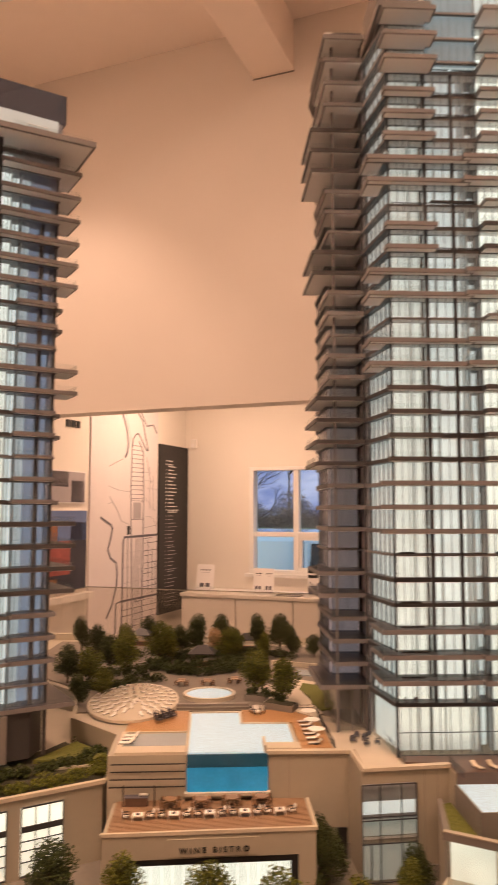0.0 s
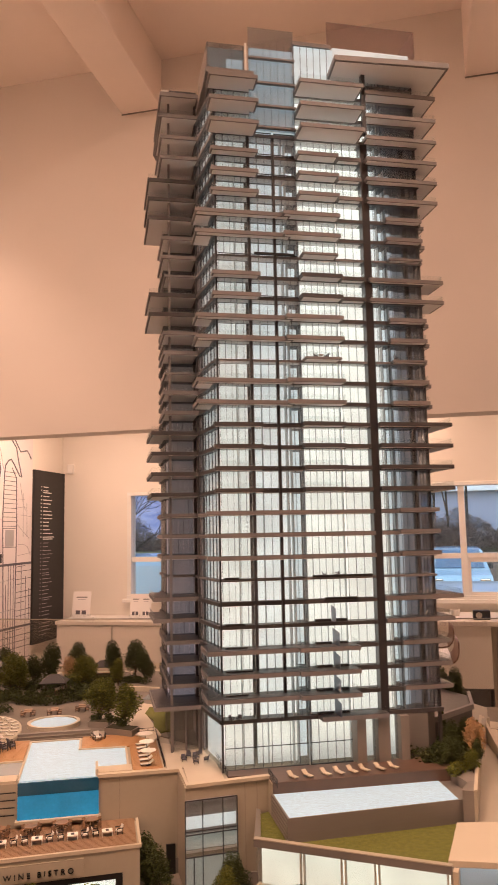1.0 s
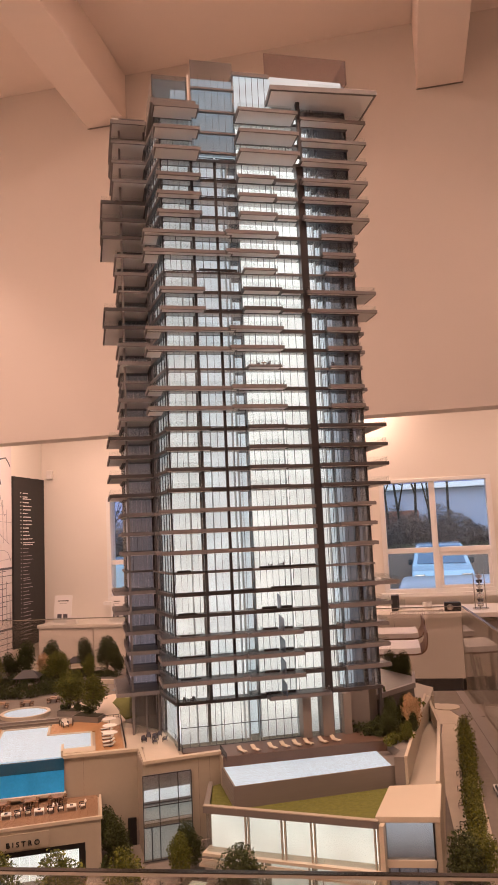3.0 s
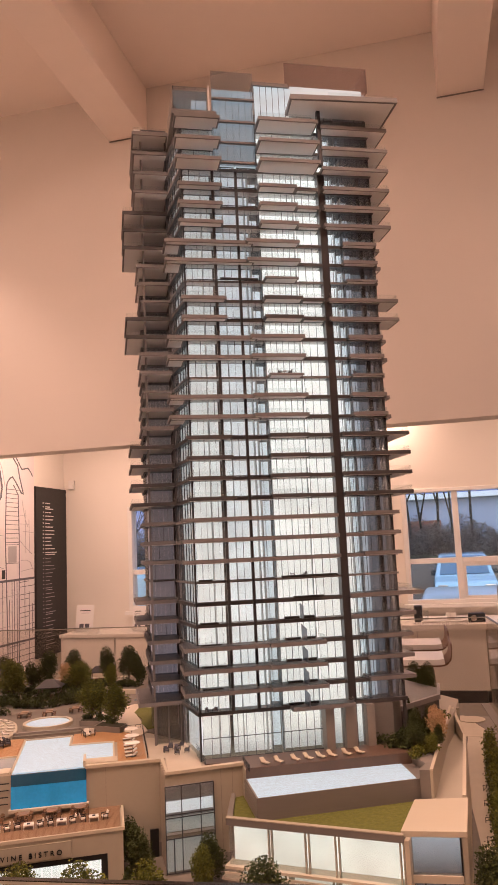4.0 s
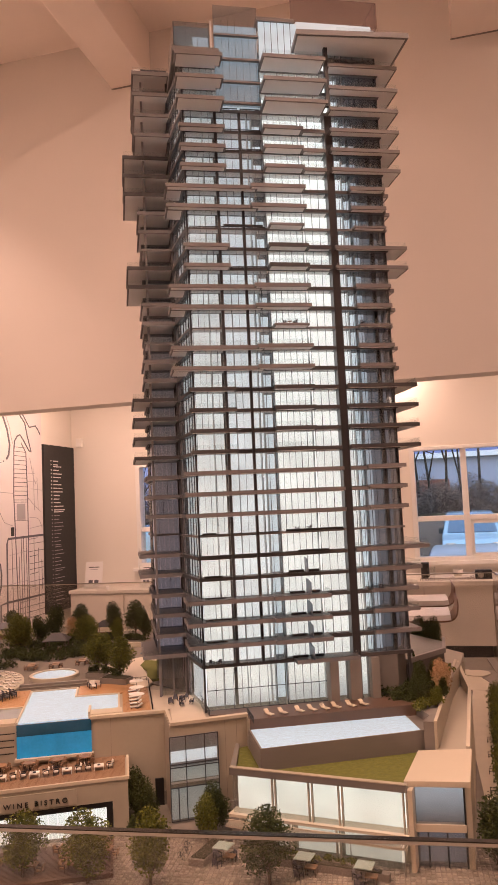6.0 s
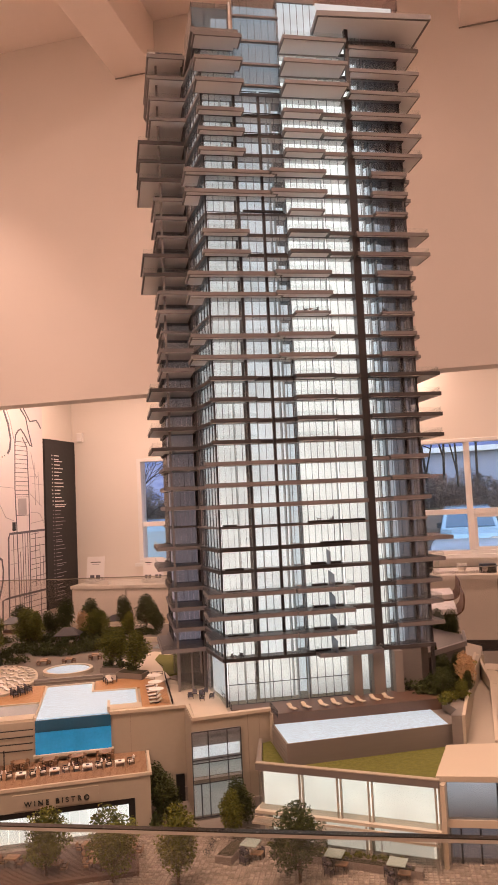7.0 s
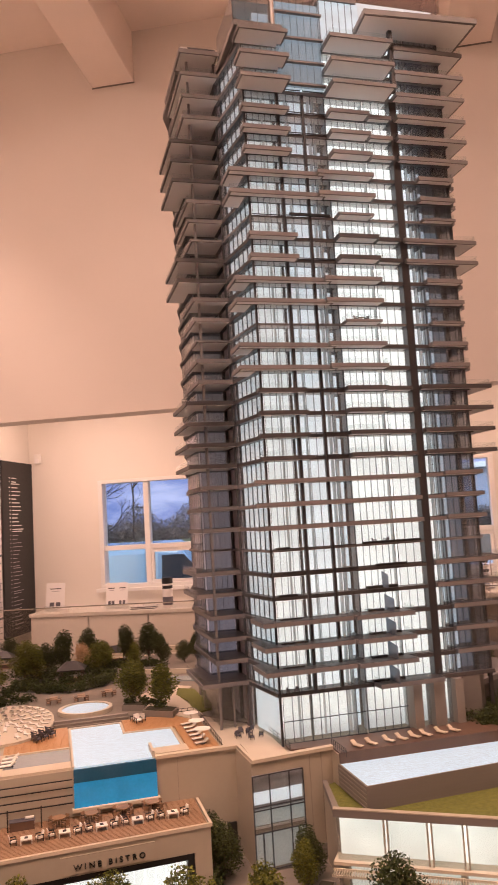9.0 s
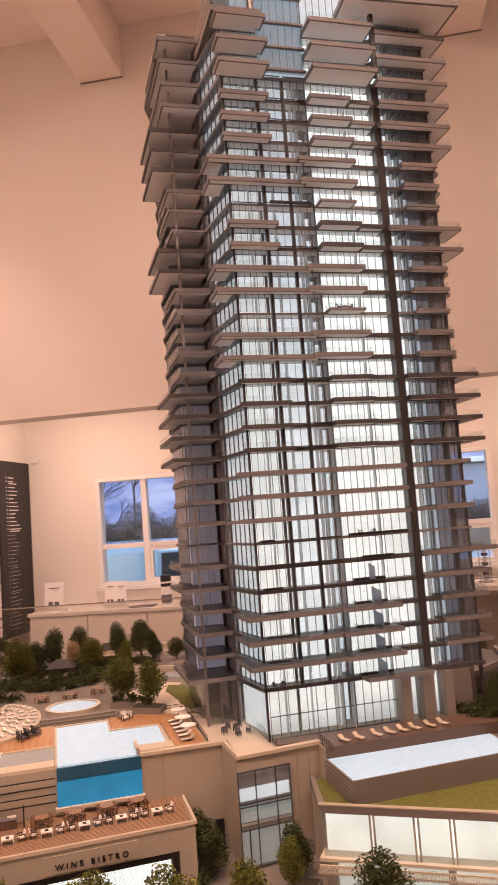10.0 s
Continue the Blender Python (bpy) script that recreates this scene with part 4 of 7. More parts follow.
            balcony(t, X(0.8365), X(0.852), 1.47, 1.66, zt + 0.0012, rail=False)
        elif i in (8, 13):
            balcony(t, X(0.752), X(0.830), 1.438, 1.455, zt + 0.0022, thick=0.005)
        elif 16 <= i < 20:
            balcony(t, X(0.716), X(0.882), 1.440, 1.62, zt + 0.003, "slab_dark")
        elif 20 <= i < 23:
            balcony(t, X(0.755), X(0.845), 1.444, 1.66, zt + 0.003, rail=False)
        elif i == 24:
            balcony(t, X(0.716), X(0.890), 1.444, 1.66, zt + 0.003)
        elif i == 25:
            balcony(t, X(0.716), X(0.868), 1.444, 1.62, zt + 0.003)
        elif i in (26, 27, 28):
            balcony(t, X(0.750), X(0.857), 1.444, 1.56, zt + 0.003)
        # left wing: each deck with the parapet ends that close it
        if i < 3:
            balcony(t, X(0.261), X(0.350), 1.588, 1.775, zt + 0.0015)
        elif i < 6:
            balcony(t, X(0.2325), X(0.352), 1.606, 1.768, zt + 0.0015, "slab_dark")
        elif i in (9, 10):
            balcony(t, X(0.2345), X(0.352), 1.608, 1.768, zt + 0.0015, "slab_dark")
        elif i in (6, 7):
            balcony(t, X(0.2645), X(0.353), 1.610, 1.75, zt + 0.0015)
        elif i in (8, 13):
            balcony(t, X(0.271), X(0.353), 1.612, 1.74, zt + 0.0012, thick=0.005)
        elif i in (11, 12, 14, 15):
            balcony(t, X(0.266), X(0.353), 1.598, 1.745, zt + 0.0015)
        elif 16 <= i < 20:
            balcony(t, X(0.2385), X(0.354), 1.602, 1.775, zt + 0.0015, "slab_dark")
        elif 20 <= i < 23:
            balcony(t, X(0.264), X(0.357), 1.612, 1.78, zt + 0.0015, rail=False)
        elif i in (24, 25):
            balcony(t, X(0.2435), X(0.357), 1.618, 1.78, zt + 0.0015)
        elif i in (26, 27, 28):
            balcony(t, X(0.2685 + 0.003 * (i - 26)), X(0.356), 1.606, 1.79, zt + 0.0015)
        elif i == 29:
            balcony(t, X(0.244), X(0.356), 1.605, 1.80, zt + 0.0015)

    # glazing: (start, end, plane, panes, material, along y?)
    bays = [(0.372, 0.438, 1.4600, 5, "glass", 0), (0.444, 0.494, 1.4580, 3, "glass", 0), (0.500, 0.546, 1.4580, 3, "glass", 0),
            (0.550, 0.636, 1.4640, 6, "glass", 0), (0.640, 0.694, 1.4600, 3, "glass", 0), (0.718, 0.744, 1.4600, 3, "glass", 0),
            (0.750, 0.832, 1.4600, 6, "glass_blue", 0), (0.284, 0.343, 1.7000, 5, "glass_blue", 0),
            (1.704, 1.845, 0.2800, 6, "glass_blue", 1), (1.466, 1.945, 0.8330, 12, "glass_blue", 1)]
    rest, bars, dark = {"glass": Acc(), "glass_blue": Acc()}, Acc(), Acc()
    for k in range(floors):
        z0 = L(k)
        z1 = L(k + 1) - (0.005 if floors - 2 - k in (8, 13, 23) else 0.0082)
        for b0, b1, pl, n, g, side in bays:
            w = (b1 - b0) / n
            for j in range(n):
                s = b0 + w * j
                if k in near:
                    me = shared_box(w - 0.0014, 0.0012, z1 - z0 - 0.0006, M[g])
                    if side:
                        piece("window_pane", me, t, X(pl), s + 0.0007, z0 + 0.0003, math.pi / 2)
                    else:
                        piece("window_pane", me, t, X(s + 0.0007), pl, z0 + 0.0003)
                elif side:
                    rest[g].box(X(pl) - 0.0012, X(pl), s + 0.0007, s + w - 0.0007, z0 + 0.0003, z1 - 0.0003)
                else:
                    rest[g].box(X(s + 0.0007), X(s + w - 0.0007), pl, pl + 0.0012, z0 + 0.0003, z1 - 0.0003)
            for j in range(n + 1):
                s = b0 + w * j
                hw = 0.00027 if (j * 7 + k * 3) % 5 else 0.00055
                if side:
                    bars.box(X(pl) - 0.0014, X(pl) + 0.0002, s - hw, s + hw, z0, z1)
                else:
                    bars.box(X(s - hw), X(s + hw), pl - 0.0004, pl + 0.0016, z0, z1)
            if not side and g == "glass" and (k * 5 + int(b0 * 1000)) % 4 != 0:
                bars.box(X(b0), X(b1), pl - 0.0006, pl + 0.0016, z0, z0 + 0.0016)
        # slanted side front
        for j in range(6):
            p, q = SIDE_A.lerp(SIDE_B, j / 6 + 0.004), SIDE_A.lerp(SIDE_B, (j + 1) / 6 - 0.004)
            rest["glass"].wall((X(q.x), q.y), (X(p.x), p.y), 0.0012, z0 + 0.0003, z1 - 0.0003)
            bars.wall((X(p.x) - 0.0008, p.y - 0.0003), (X(p.x) - 0.0005, p.y - 0.0018), 0.0020, z0, z1)
    for g, a in rest.items():
        tagged(part("glazing", a, M[g], t), kind="stuff")
    tagged(part("mullions", bars, M["mullion"], t), kind="stuff")

    # privacy screens and dark planters on the low middle balconies
    for i in (25, 26, 27, 28, 29):
        if i >= floors:
            continue
        z = L(floors - 1 - i) + 0.0022
        yb = 1.4625 if i == 25 else 1.458
        part("privacy_screen", Acc().hexa([(X(0.600), 1.415 if i > 25 else 1.435, z), (X(0.6015), 1.415 if i > 25 else 1.435, z), (X(0.6015), yb, z), (X(0.600), yb, z), (X(0.600), 1.415 if i > 25 else 1.435, z + 0.026), (X(0.6015), 1.415 if i > 25 else 1.435, z + 0.026), (X(0.6015), yb, z + 0.032), (X(0.600), yb, z + 0.032)]), M["screen"], t)
        for a0, a1 in ((0.562, 0.596), (0.606, 0.630)):
            part("balcony_planter", Acc().box(X(a0), X(a1), 1.451, 1.457, z, z + 0.005), M["black"], t)
    for i, a0, a1 in ((23, 0.375, 0.405), (25, 0.375, 0.415), (26, 0.375, 0.42), (27, 0.375, 0.43), (28, 0.375, 0.42), (23, 0.56, 0.69), (24, 0.585, 0.655), (8, 0.45, 0.54)):
        if i < floors:
            z = L(floors - 1 - i)
            part("balcony_planter", Acc().box(X(a0), X(a1), 1.4525, 1.4565, z, z + 0.0045), M["black"], t)

    # columns
    zt = top - 0.01
    for x0, x1, y0, y1, m in ((0.6985, 0.7155, 1.4535, 1.475, "bronze"), (0.3665, 0.3705, 1.4615, 1.4675, "mullion"), (0.438, 0.4435, 1.459, 1.468, "mullion"),
                              (0.4945, 0.4995, 1.4565, 1.466, "bronze"), (0.798, 0.806, 1.466, 1.474, "bronze" if floors == 30 else "slab"), (0.8285, 0.835, 1.462, 1.468, "slab_dark"),
                              (0.2795, 0.2845, 1.6145, 1.6195, "slab"), (0.3425, 0.3475, 1.6140, 1.6190, "slab_dark"), (0.344, 0.3505, 1.691, 1.699, "slab_dark")):
        part("column", Acc().box(X(x0), X(x1), y0, y1, Z0 if 0.43 < x0 < 0.5 else D, L(floors - 3) - 0.009 if 0.43 < x0 < 0.8 else zt), M[m], t)

    # partition fins between the glass and the lit core
    for x, y0, y1 in ((0.412, 1.478, 1.491), (0.4655, 1.480, 1.491), (0.5175, 1.474, 1.491), (0.5275, 1.472, 1.515), (0.5535, 1.474, 1.500), (0.6385, 1.474, 1.485), (0.7375, 1.470, 1.490), (0.7585, 1.470, 1.497)):
        part("partition", Acc().box(X(x), X(x + 0.0011), y0, y1, D + 0.004, top - 0.012), M["fin"], t)

    # backlit core, and faintly glowing end and wing boards that paint dim glass light
    for x0, x1, y, m in ((0.376, 0.437, 1.492, "core_left"), (0.445, 0.528, 1.492, "core_bay"), (0.554, 0.7165, 1.486, "core_mid"), (0.719, 0.738, 1.482, "core")):
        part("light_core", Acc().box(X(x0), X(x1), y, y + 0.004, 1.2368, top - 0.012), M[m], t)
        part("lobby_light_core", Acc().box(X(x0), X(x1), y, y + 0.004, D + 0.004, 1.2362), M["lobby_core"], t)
    part("side_light_core", Acc().wall((X(0.3610), 1.6110), (X(0.3775), 1.4960), -0.002, D + 0.004, top - 0.012), M["side_core"], t)
    part("gap_light_core", Acc().box(X(0.526), X(0.556), 1.520, 1.524, D + 0.004, top - 0.012).box(X(0.737), X(0.752), 1.50, 1.504, D + 0.004, top - 0.012), M["core_dim"], t)
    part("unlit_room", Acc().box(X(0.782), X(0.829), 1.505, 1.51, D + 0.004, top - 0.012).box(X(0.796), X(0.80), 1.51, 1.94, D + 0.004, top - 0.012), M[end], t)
    part("corner_light_core", Acc().box(X(0.753), X(0.782), 1.498, 1.502, D + 0.004, top - 0.012), M["core_dim"], t)
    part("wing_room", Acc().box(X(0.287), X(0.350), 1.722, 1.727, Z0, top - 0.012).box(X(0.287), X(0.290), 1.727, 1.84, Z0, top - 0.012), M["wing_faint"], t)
    part("wing_return", Acc().box(X(0.3515), X(0.3545), 1.615, 1.84, D, top - 0.012), M["inner_brown"], t)
    part("back_wall", Acc().box(X(0.300), X(0.836), 1.951, 1.958, D, top), M["podium_dark"], t)

    # entrance storey
    a, g = Acc(), Acc()
    for x0, x1, n in ((0.374, 0.545, 9), (0.549, 0.638, 5)):
        w = (x1 - x0) / n
        for j in range(n):
            piece("lobby_pane", shared_box(w - 0.0016, 0.0014, 0.040, M["glass"]), t, X(x0 + w * j + 0.0008), 1.465, D + 0.003)
            piece("lobby_pane", shared_box(w - 0.0016, 0.0014, 0.0445, M["glass"]), t, X(x0 + w * j + 0.0008), 1.465, D + 0.0450)
            a.box(X(x0 + w * j) - 0.0004, X(x0 + w * j) + 0.0004, 1.4645, 1.467, D, 1.2362)
        a.box(X(x0), X(x1), 1.4638, 1.4662, D + 0.0434, D + 0.0446).box(X(x0), X(x1), 1.4638, 1.4675, D, D + 0.003)
    tagged(part("lobby_mullions", a, M["mullion"], t), kind="stuff")
    for x0, x1 in ((0.640, 0.659), (0.685, 0.710), (0.734, 0.752)):
        part("pilaster", Acc().box(X(x0), X(x1), 1.44, 1.475, D, 1.2362), M["podium_dark"], t)
    for x0, x1 in ((0.659, 0.685), (0.710, 0.734)):
        part("lit_entry_pane", Acc().box(X(x0), X(x1), 1.458, 1.4595, D, 1.2362), M["glass"], t)
    part("end_wall", Acc().prism([(X(0.752), 1.455), (X(0.80), 1.455), (X(0.836), 1.50), (X(0.836), 1.95), (X(0.752), 1.95)], D, 1.2362), M[foot], t)
    part("wing_glass", Acc().box(X(0.286), X(0.342), 1.628, 1.6296, D, 1.2362).box(X(0.284), X(0.2856), 1.630, 1.84, D, 1.2362), M["glass"], t)
    part("wing_lobby_wall", Acc().box(X(0.284), X(0.350), 1.80, 1.804, D, 1.2362), M["podium_mid"], t)
    for j in range(3):
        part("wing_post", Acc().box(X(0.2835 + 0.0285 * j), X(0.2865 + 0.0285 * j), 1.622, 1.627, D, 1.2362), M["slab"], t)
    part("side_lobby_glass", Acc().wall((X(SIDE_B.x), SIDE_B.y), (X(SIDE_A.x), SIDE_A.y), 0.0014, D, 1.2362), M["glass"], t)

    # crown
    zr = top - 0.007
    balcony(t, X(0.260), X(0.350), 1.585, 1.80, top + 0.002, thick=0.010)
    part("roof_planter", Acc().box(X(0.264), X(0.280), 1.590, 1.60, top + 0.002, top + 0.009), M["trim"], t)
    part("roof_rail", Acc().box(X(0.281), X(0.345), 1.590, 1.5915, top + 0.002, top + 0.009), M["mullion"], t)
    part("crown_base", Acc().box(X(0.346), X(0.452), 1.425, 1.60, zr - 0.036, zr - 0.024), M["slab"], t)
    part("crown_side", Acc().box(X(0.356), X(0.360), 1.455, 1.80, zr - 0.046, zr + 0.004), M["slab_dark"], t)
    part("crown_glass", Acc().box(X(0.352), X(0.436), 1.452, 1.454, zr - 0.023, zr + 0.052).box(X(0.352), X(0.354), 1.454, 1.60, zr - 0.023, zr + 0.052), M["glass_blue"], t, "bluish glass parapet")
    # dim board and bright patch glow to paint the reflection in the crown glass
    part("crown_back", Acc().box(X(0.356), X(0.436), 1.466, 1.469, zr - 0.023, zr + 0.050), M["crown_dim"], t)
    part("crown_lamp_glow", Acc().box(X(0.398), X(0.434), 1.4635, 1.4655, zr - 0.022, zr + 0.024), M["crown_core"], t)
    part("crown_post", Acc().box(X(0.4365), X(0.4405), 1.448, 1.452, zr - 0.023, zr + 0.056), M["trim"], t)
    part("crown_glass", Acc().box(X(0.444), X(0.547), 1.446, 1.448, L(floors - 3), zr + 0.094), M["glass_blue"], t)
    for q in (top + 0.014, L(floors - 1) + 0.008, L(floors - 2) + 0.007, L(floors - 3) + 0.007):
        ledge_ = part("crown_ledge", Acc().box(X(0.443), X(0.548), 1.438, 1.4455, q - 0.004, q), M["slab"], t)
        part("shadow_joint", Acc().box(X(0.4445), X(0.5465), 1.4435, 1.4458, q, q + 0.004), M["bronze"], ledge_)
    for j in range(7):
        part("crown_bar", Acc().box(X(0.4470 + 0.0158 * j), X(0.4475 + 0.0158 * j), 1.4482, 1.4495, L(floors - 3), zr + 0.06), M["mullion"], t)
    part("crown_core", Acc().box(X(0.446), X(0.546), 1.4535, 1.4545, L(floors - 3), zr + 0.05), M["crown_core"], t)
    part("lit_crown_panel", Acc().box(X(0.552), X(0.645), 1.462, 1.466, zr - 0.046, zr + 0.072), M["crown_core"], t)
    part("crown_cap", Acc().box(X(0.549), X(0.64), 1.458, 1.50, zr + 0.0725, zr + 0.082), M["slab"], t)
    a = Acc()
    for j in range(6):
        a.box(X(0.552 + 0.0155 * j) - 0.0005, X(0.552 + 0.0155 * j) + 0.0005, 1.4605, 1.4618, zr - 0.046, zr + 0.072)
        if j < 4:
            a.box(X(0.354 + 0.0265 * j) - 0.0004, X(0.354 + 0.0265 * j) + 0.0004, 1.4505, 1.4518, zr - 0.023, zr + 0.052)
    tagged(part("crown_mullions", a, M["mullion"], t), kind="stuff")
    part("roof_plate", Acc().prism([(X(0.300), 1.95), (X(0.262), 1.85), (X(0.262), 1.655), (X(0.36), 1.655), (X(0.362), 1.465), (X(0.64), 1.47), (X(0.836), 1.47), (X(0.836), 1.95)], zr - 0.012, zr - 0.001), M["slab"], t)
    can = part("roof_canopy", Acc().prism([(X(0.625), 1.390), (X(0.888), 1.377), (X(0.892), 1.70), (X(0.672), 1.74), (X(0.631), 1.47)], zr - 0.001, zr + 0.011), M["slab"], t)
    part("soffit", Acc().prism([(X(0.630), 1.396), (X(0.882), 1.384), (X(0.886), 1.69), (X(0.676), 1.73), (X(0.636), 1.47)], zr - 0.0018, zr - 0.0008), M["soffit"], can)
    part("glass_rail", Acc().box(X(0.72), X(0.884), 1.392, 1.393, zr + 0.011, zr + 0.024), M["glass_clear"], can)
    part("canopy_post", Acc().box(X(0.699), X(0.708), 1.43, 1.44, L(floors - 3) + 0.003, zr - 0.002), M["bronze"], t)
    ph = part("penthouse_screen", Acc().box(X(0.635), X(0.850), 1.47, 1.474, zr + 0.083, zr + 0.147).box(X(0.846), X(0.850), 1.474, 1.68, zr + 0.083, zr + 0.147), M["acrylic" if floors == 30 else "smoke_blue"], t, "smoked acrylic roof screen")
    part("penthouse_glass", Acc().box(X(0.646), X(0.832), 1.468, 1.471, zr + 0.0115, zr + 0.0825), M["penthouse_core"], t)
    part("screen_base", Acc().box(X(0.645), X(0.845), 1.48, 1.66, zr + 0.0115, zr + 0.0825), M["inner"], t)
    for j in range(5):
        part("roof_rail_post", Acc().box(X(0.765 + 0.011 * j), X(0.7665 + 0.011 * j), 1.466, 1.468, zr + 0.0115, zr + 0.06), M["trim"], t)
    part("roof_rail", Acc().box(X(0.765), X(0.8105), 1.4655, 1.4685, zr + 0.06, zr + 0.0615).box(X(0.765), X(0.8105), 1.4655, 1.4685, zr + 0.04, zr + 0.0415), M["trim"], t)
    return t


# ---- podium ----
pod = thing("podium_building", (0.3, 1.9, G), "taupe podium building model under the towers", "podium model")
out = [(-0.172, 1.500), (0.1405, 1.500), (0.2815, 1.496), (0.2855, 1.394), (0.4465, 1.410), (0.4465, 1.3725), (0.8010, 1.3665), (0.846, 1.3665), (1.062, 1.70), (1.13, 1.82), (0.96, 2.62), (-0.55, 2.86), (-0.55, 2.25), (-0.315, 2.005), (-0.290, 1.77), (-0.172, 1.635)]
part("main_block", Acc().prism(out, G, D), M["podium"], pod)
part("coping", Acc().prism([(0.1265, 1.4945), (0.2835, 1.4915), (0.2872, 1.3895), (0.4495, 1.4055), (0.4495, 1.418), (0.292, 1.403), (0.290, 1.505), (0.1265, 1.506)], D, D + 0.006), M["cream"], pod)
part("base_course", Acc().box(0.205, 0.2845, 1.4925, 1.4955, G, G + 0.028), M["podium_dark"], pod)
part("base_course", Acc().box(0.402, 0.445, 1.398, 1.402, G, G + 0.028), M["podium_dark"], pod)
part("side_door", Acc().box(0.258, 0.276, 1.4915, 1.4955, G, G + 0.055), M["black"], pod)
for x in (0.168, 0.205, 0.242):
    part("panel_seam", Acc().box(x, x + 0.0004, 1.4985, 1.4995, G + 0.03, D - 0.002), M["podium_mid"], pod)
for x in (0.400, 0.424):
    part("panel_seam", Acc().box(x, x + 0.0004, 1.3935 + (x - 0.2855) * 0.0994, 1.4015 + (x - 0.2855) * 0.0994, G + 0.03, D - 0.002), M["podium_mid"], pod)
# tall lobby window
gb = part("lobby_window", Acc().prism([(0.2845, 1.3880), (0.3835, 1.3977), (0.3835, 1.3997), (0.2845, 1.3900)], G + 0.004, D - 0.022), M["glass"], pod)
a = Acc()
for s in (0.0, 0.33, 0.72, 1.0):
    x, y = 0.2845 + 0.099 * s, 1.3880 + 0.0097 * s
    a.box(x - 0.0008, x + 0.0008, y - 0.0015, y + 0.002, G + 0.004, D - 0.022)
for s in (0.16, 0.86):
    x, y = 0.2845 + 0.099 * s, 1.3880 + 0.0097 * s
    a.box(x - 0.001, x + 0.001, y - 0.0016, y + 0.002, G + 0.004, G + 0.068)
for z in (G + 0.068, G + 0.107, G + 0.113, D - 0.022, G + 0.004):
    a.prism([(0.2845, 1.3865), (0.3835, 1.3962), (0.3835, 1.3987), (0.2845, 1.3890)], z - 0.0008, z + 0.0008)
tagged(part("window_grille", a, M["mullion"], gb), kind="stuff")
# boards of the lit lobby; the upper glowing strip paints a window reflection
for z0, z1, s0, s1, m in ((G + 0.116, G + 0.138, 0.02, 0.98, "core_dim"), (G + 0.074, G + 0.078, 0.0, 1.0, "soffit"), (G + 0.006, G + 0.066, 0.0, 1.0, "lobby_faint"), (G + 0.080, G + 0.108, 0.0, 1.0, "lobby_faint"), (G + 0.138, D - 0.0225, 0.0, 1.0, "inner"), (G + 0.108, G + 0.116, 0.0, 1.0, "inner")):
    part("lit_lobby", Acc().prism([(0.2845 + 0.099 * s0, 1.3925), (0.2845 + 0.099 * s1, 1.4020), (0.2845 + 0.099 * s1, 1.4060), (0.2845 + 0.099 * s0, 1.3938)], z0, z1), M[m], gb)

# sun deck, pools and terraces on the podium roof
def slab_piece(name, pts, z0, z1, m, label, cat):
    return solid(name, Acc().prism(pts, z0, z1), M[m], label, cat, "structure")


slab_piece("roof_paving", [(-0.282, 1.80), (-0.06, 1.80), (0.10, 1.80), (0.25, 1.79), (0.355, 1.64), (0.60, 1.97), (0.9, 1.97), (0.9, 2.5), (-0.5, 2.74), (-0.53, 2.27), (-0.31, 2.02)], D, D + 0.003, "paving", "pinkish grey paving of the roof garden", "paving")
slab_piece("side_terrace", [(0.262, 1.512), (0.295, 1.506), (0.293, 1.402), (0.363, 1.409), (0.363, 1.625), (0.262, 1.70)], D, D + 0.0035, "deck_stone", "pale stone terrace beside the tower", "terrace")
slab_piece("spa_deck", [(0.4485, 1.3730), (0.81, 1.3670), (0.82, 1.45), (0.372, 1.462), (0.372, 1.428), (0.449, 1.420)], D, D + 0.0035, "wood_dark", "dark brown wooden deck by the spa pool", "deck")
slab_piece("path", [(0.155, 1.86), (0.25, 1.72), (0.27, 1.76), (0.262, 1.84), (0.25, 1.95), (0.30, 2.06), (0.25, 2.10), (0.17, 2.04), (0.13, 1.98)], D + 0.003, D + 0.0055, "cream", "pale curving garden path", "path")
slab_piece("lawn", [(0.272, 1.78), (0.300, 1.80), (0.300, 2.02), (0.262, 2.05), (0.245, 1.98), (0.262, 1.90), (0.258, 1.84)], D + 0.003, D + 0.0062, "grass", "small curved lawn beside the tower", "lawn")


def planks(name, x0, x1, y0, y1, z, m, label, n):
    o = thing(name, (x0, y0, z), label, "deck", kind="structure")
    w = (y1 - y0) / n
    me = shared_box(x1 - x0, w - 0.0012, 0.003, M[m])
    for i in range(n):
        piece("plank", me, o, x0, y0 + w * i, z)
    return o


planks("pool_deck", -0.155, -0.028, 1.640, 1.80, D + 0.0005, "wood", "orange brown wooden deck around the pool", 22)
planks("pool_deck", 0.0905, 0.2545, 1.695, 1.80, D + 0.0005, "wood", "orange brown wooden deck around the pool", 14)
planks("pool_deck", 0.1945, 0.2545, 1.512, 1.694, D + 0.0005, "wood", "orange brown wooden deck around the pool", 24)

pool = thing("infinity_pool", (0.05, 1.65, D), "glowing infinity pool with a deep aqua front window", "pool")
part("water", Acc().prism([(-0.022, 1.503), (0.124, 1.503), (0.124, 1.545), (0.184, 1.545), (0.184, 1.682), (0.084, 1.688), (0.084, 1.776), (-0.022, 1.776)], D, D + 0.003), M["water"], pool)
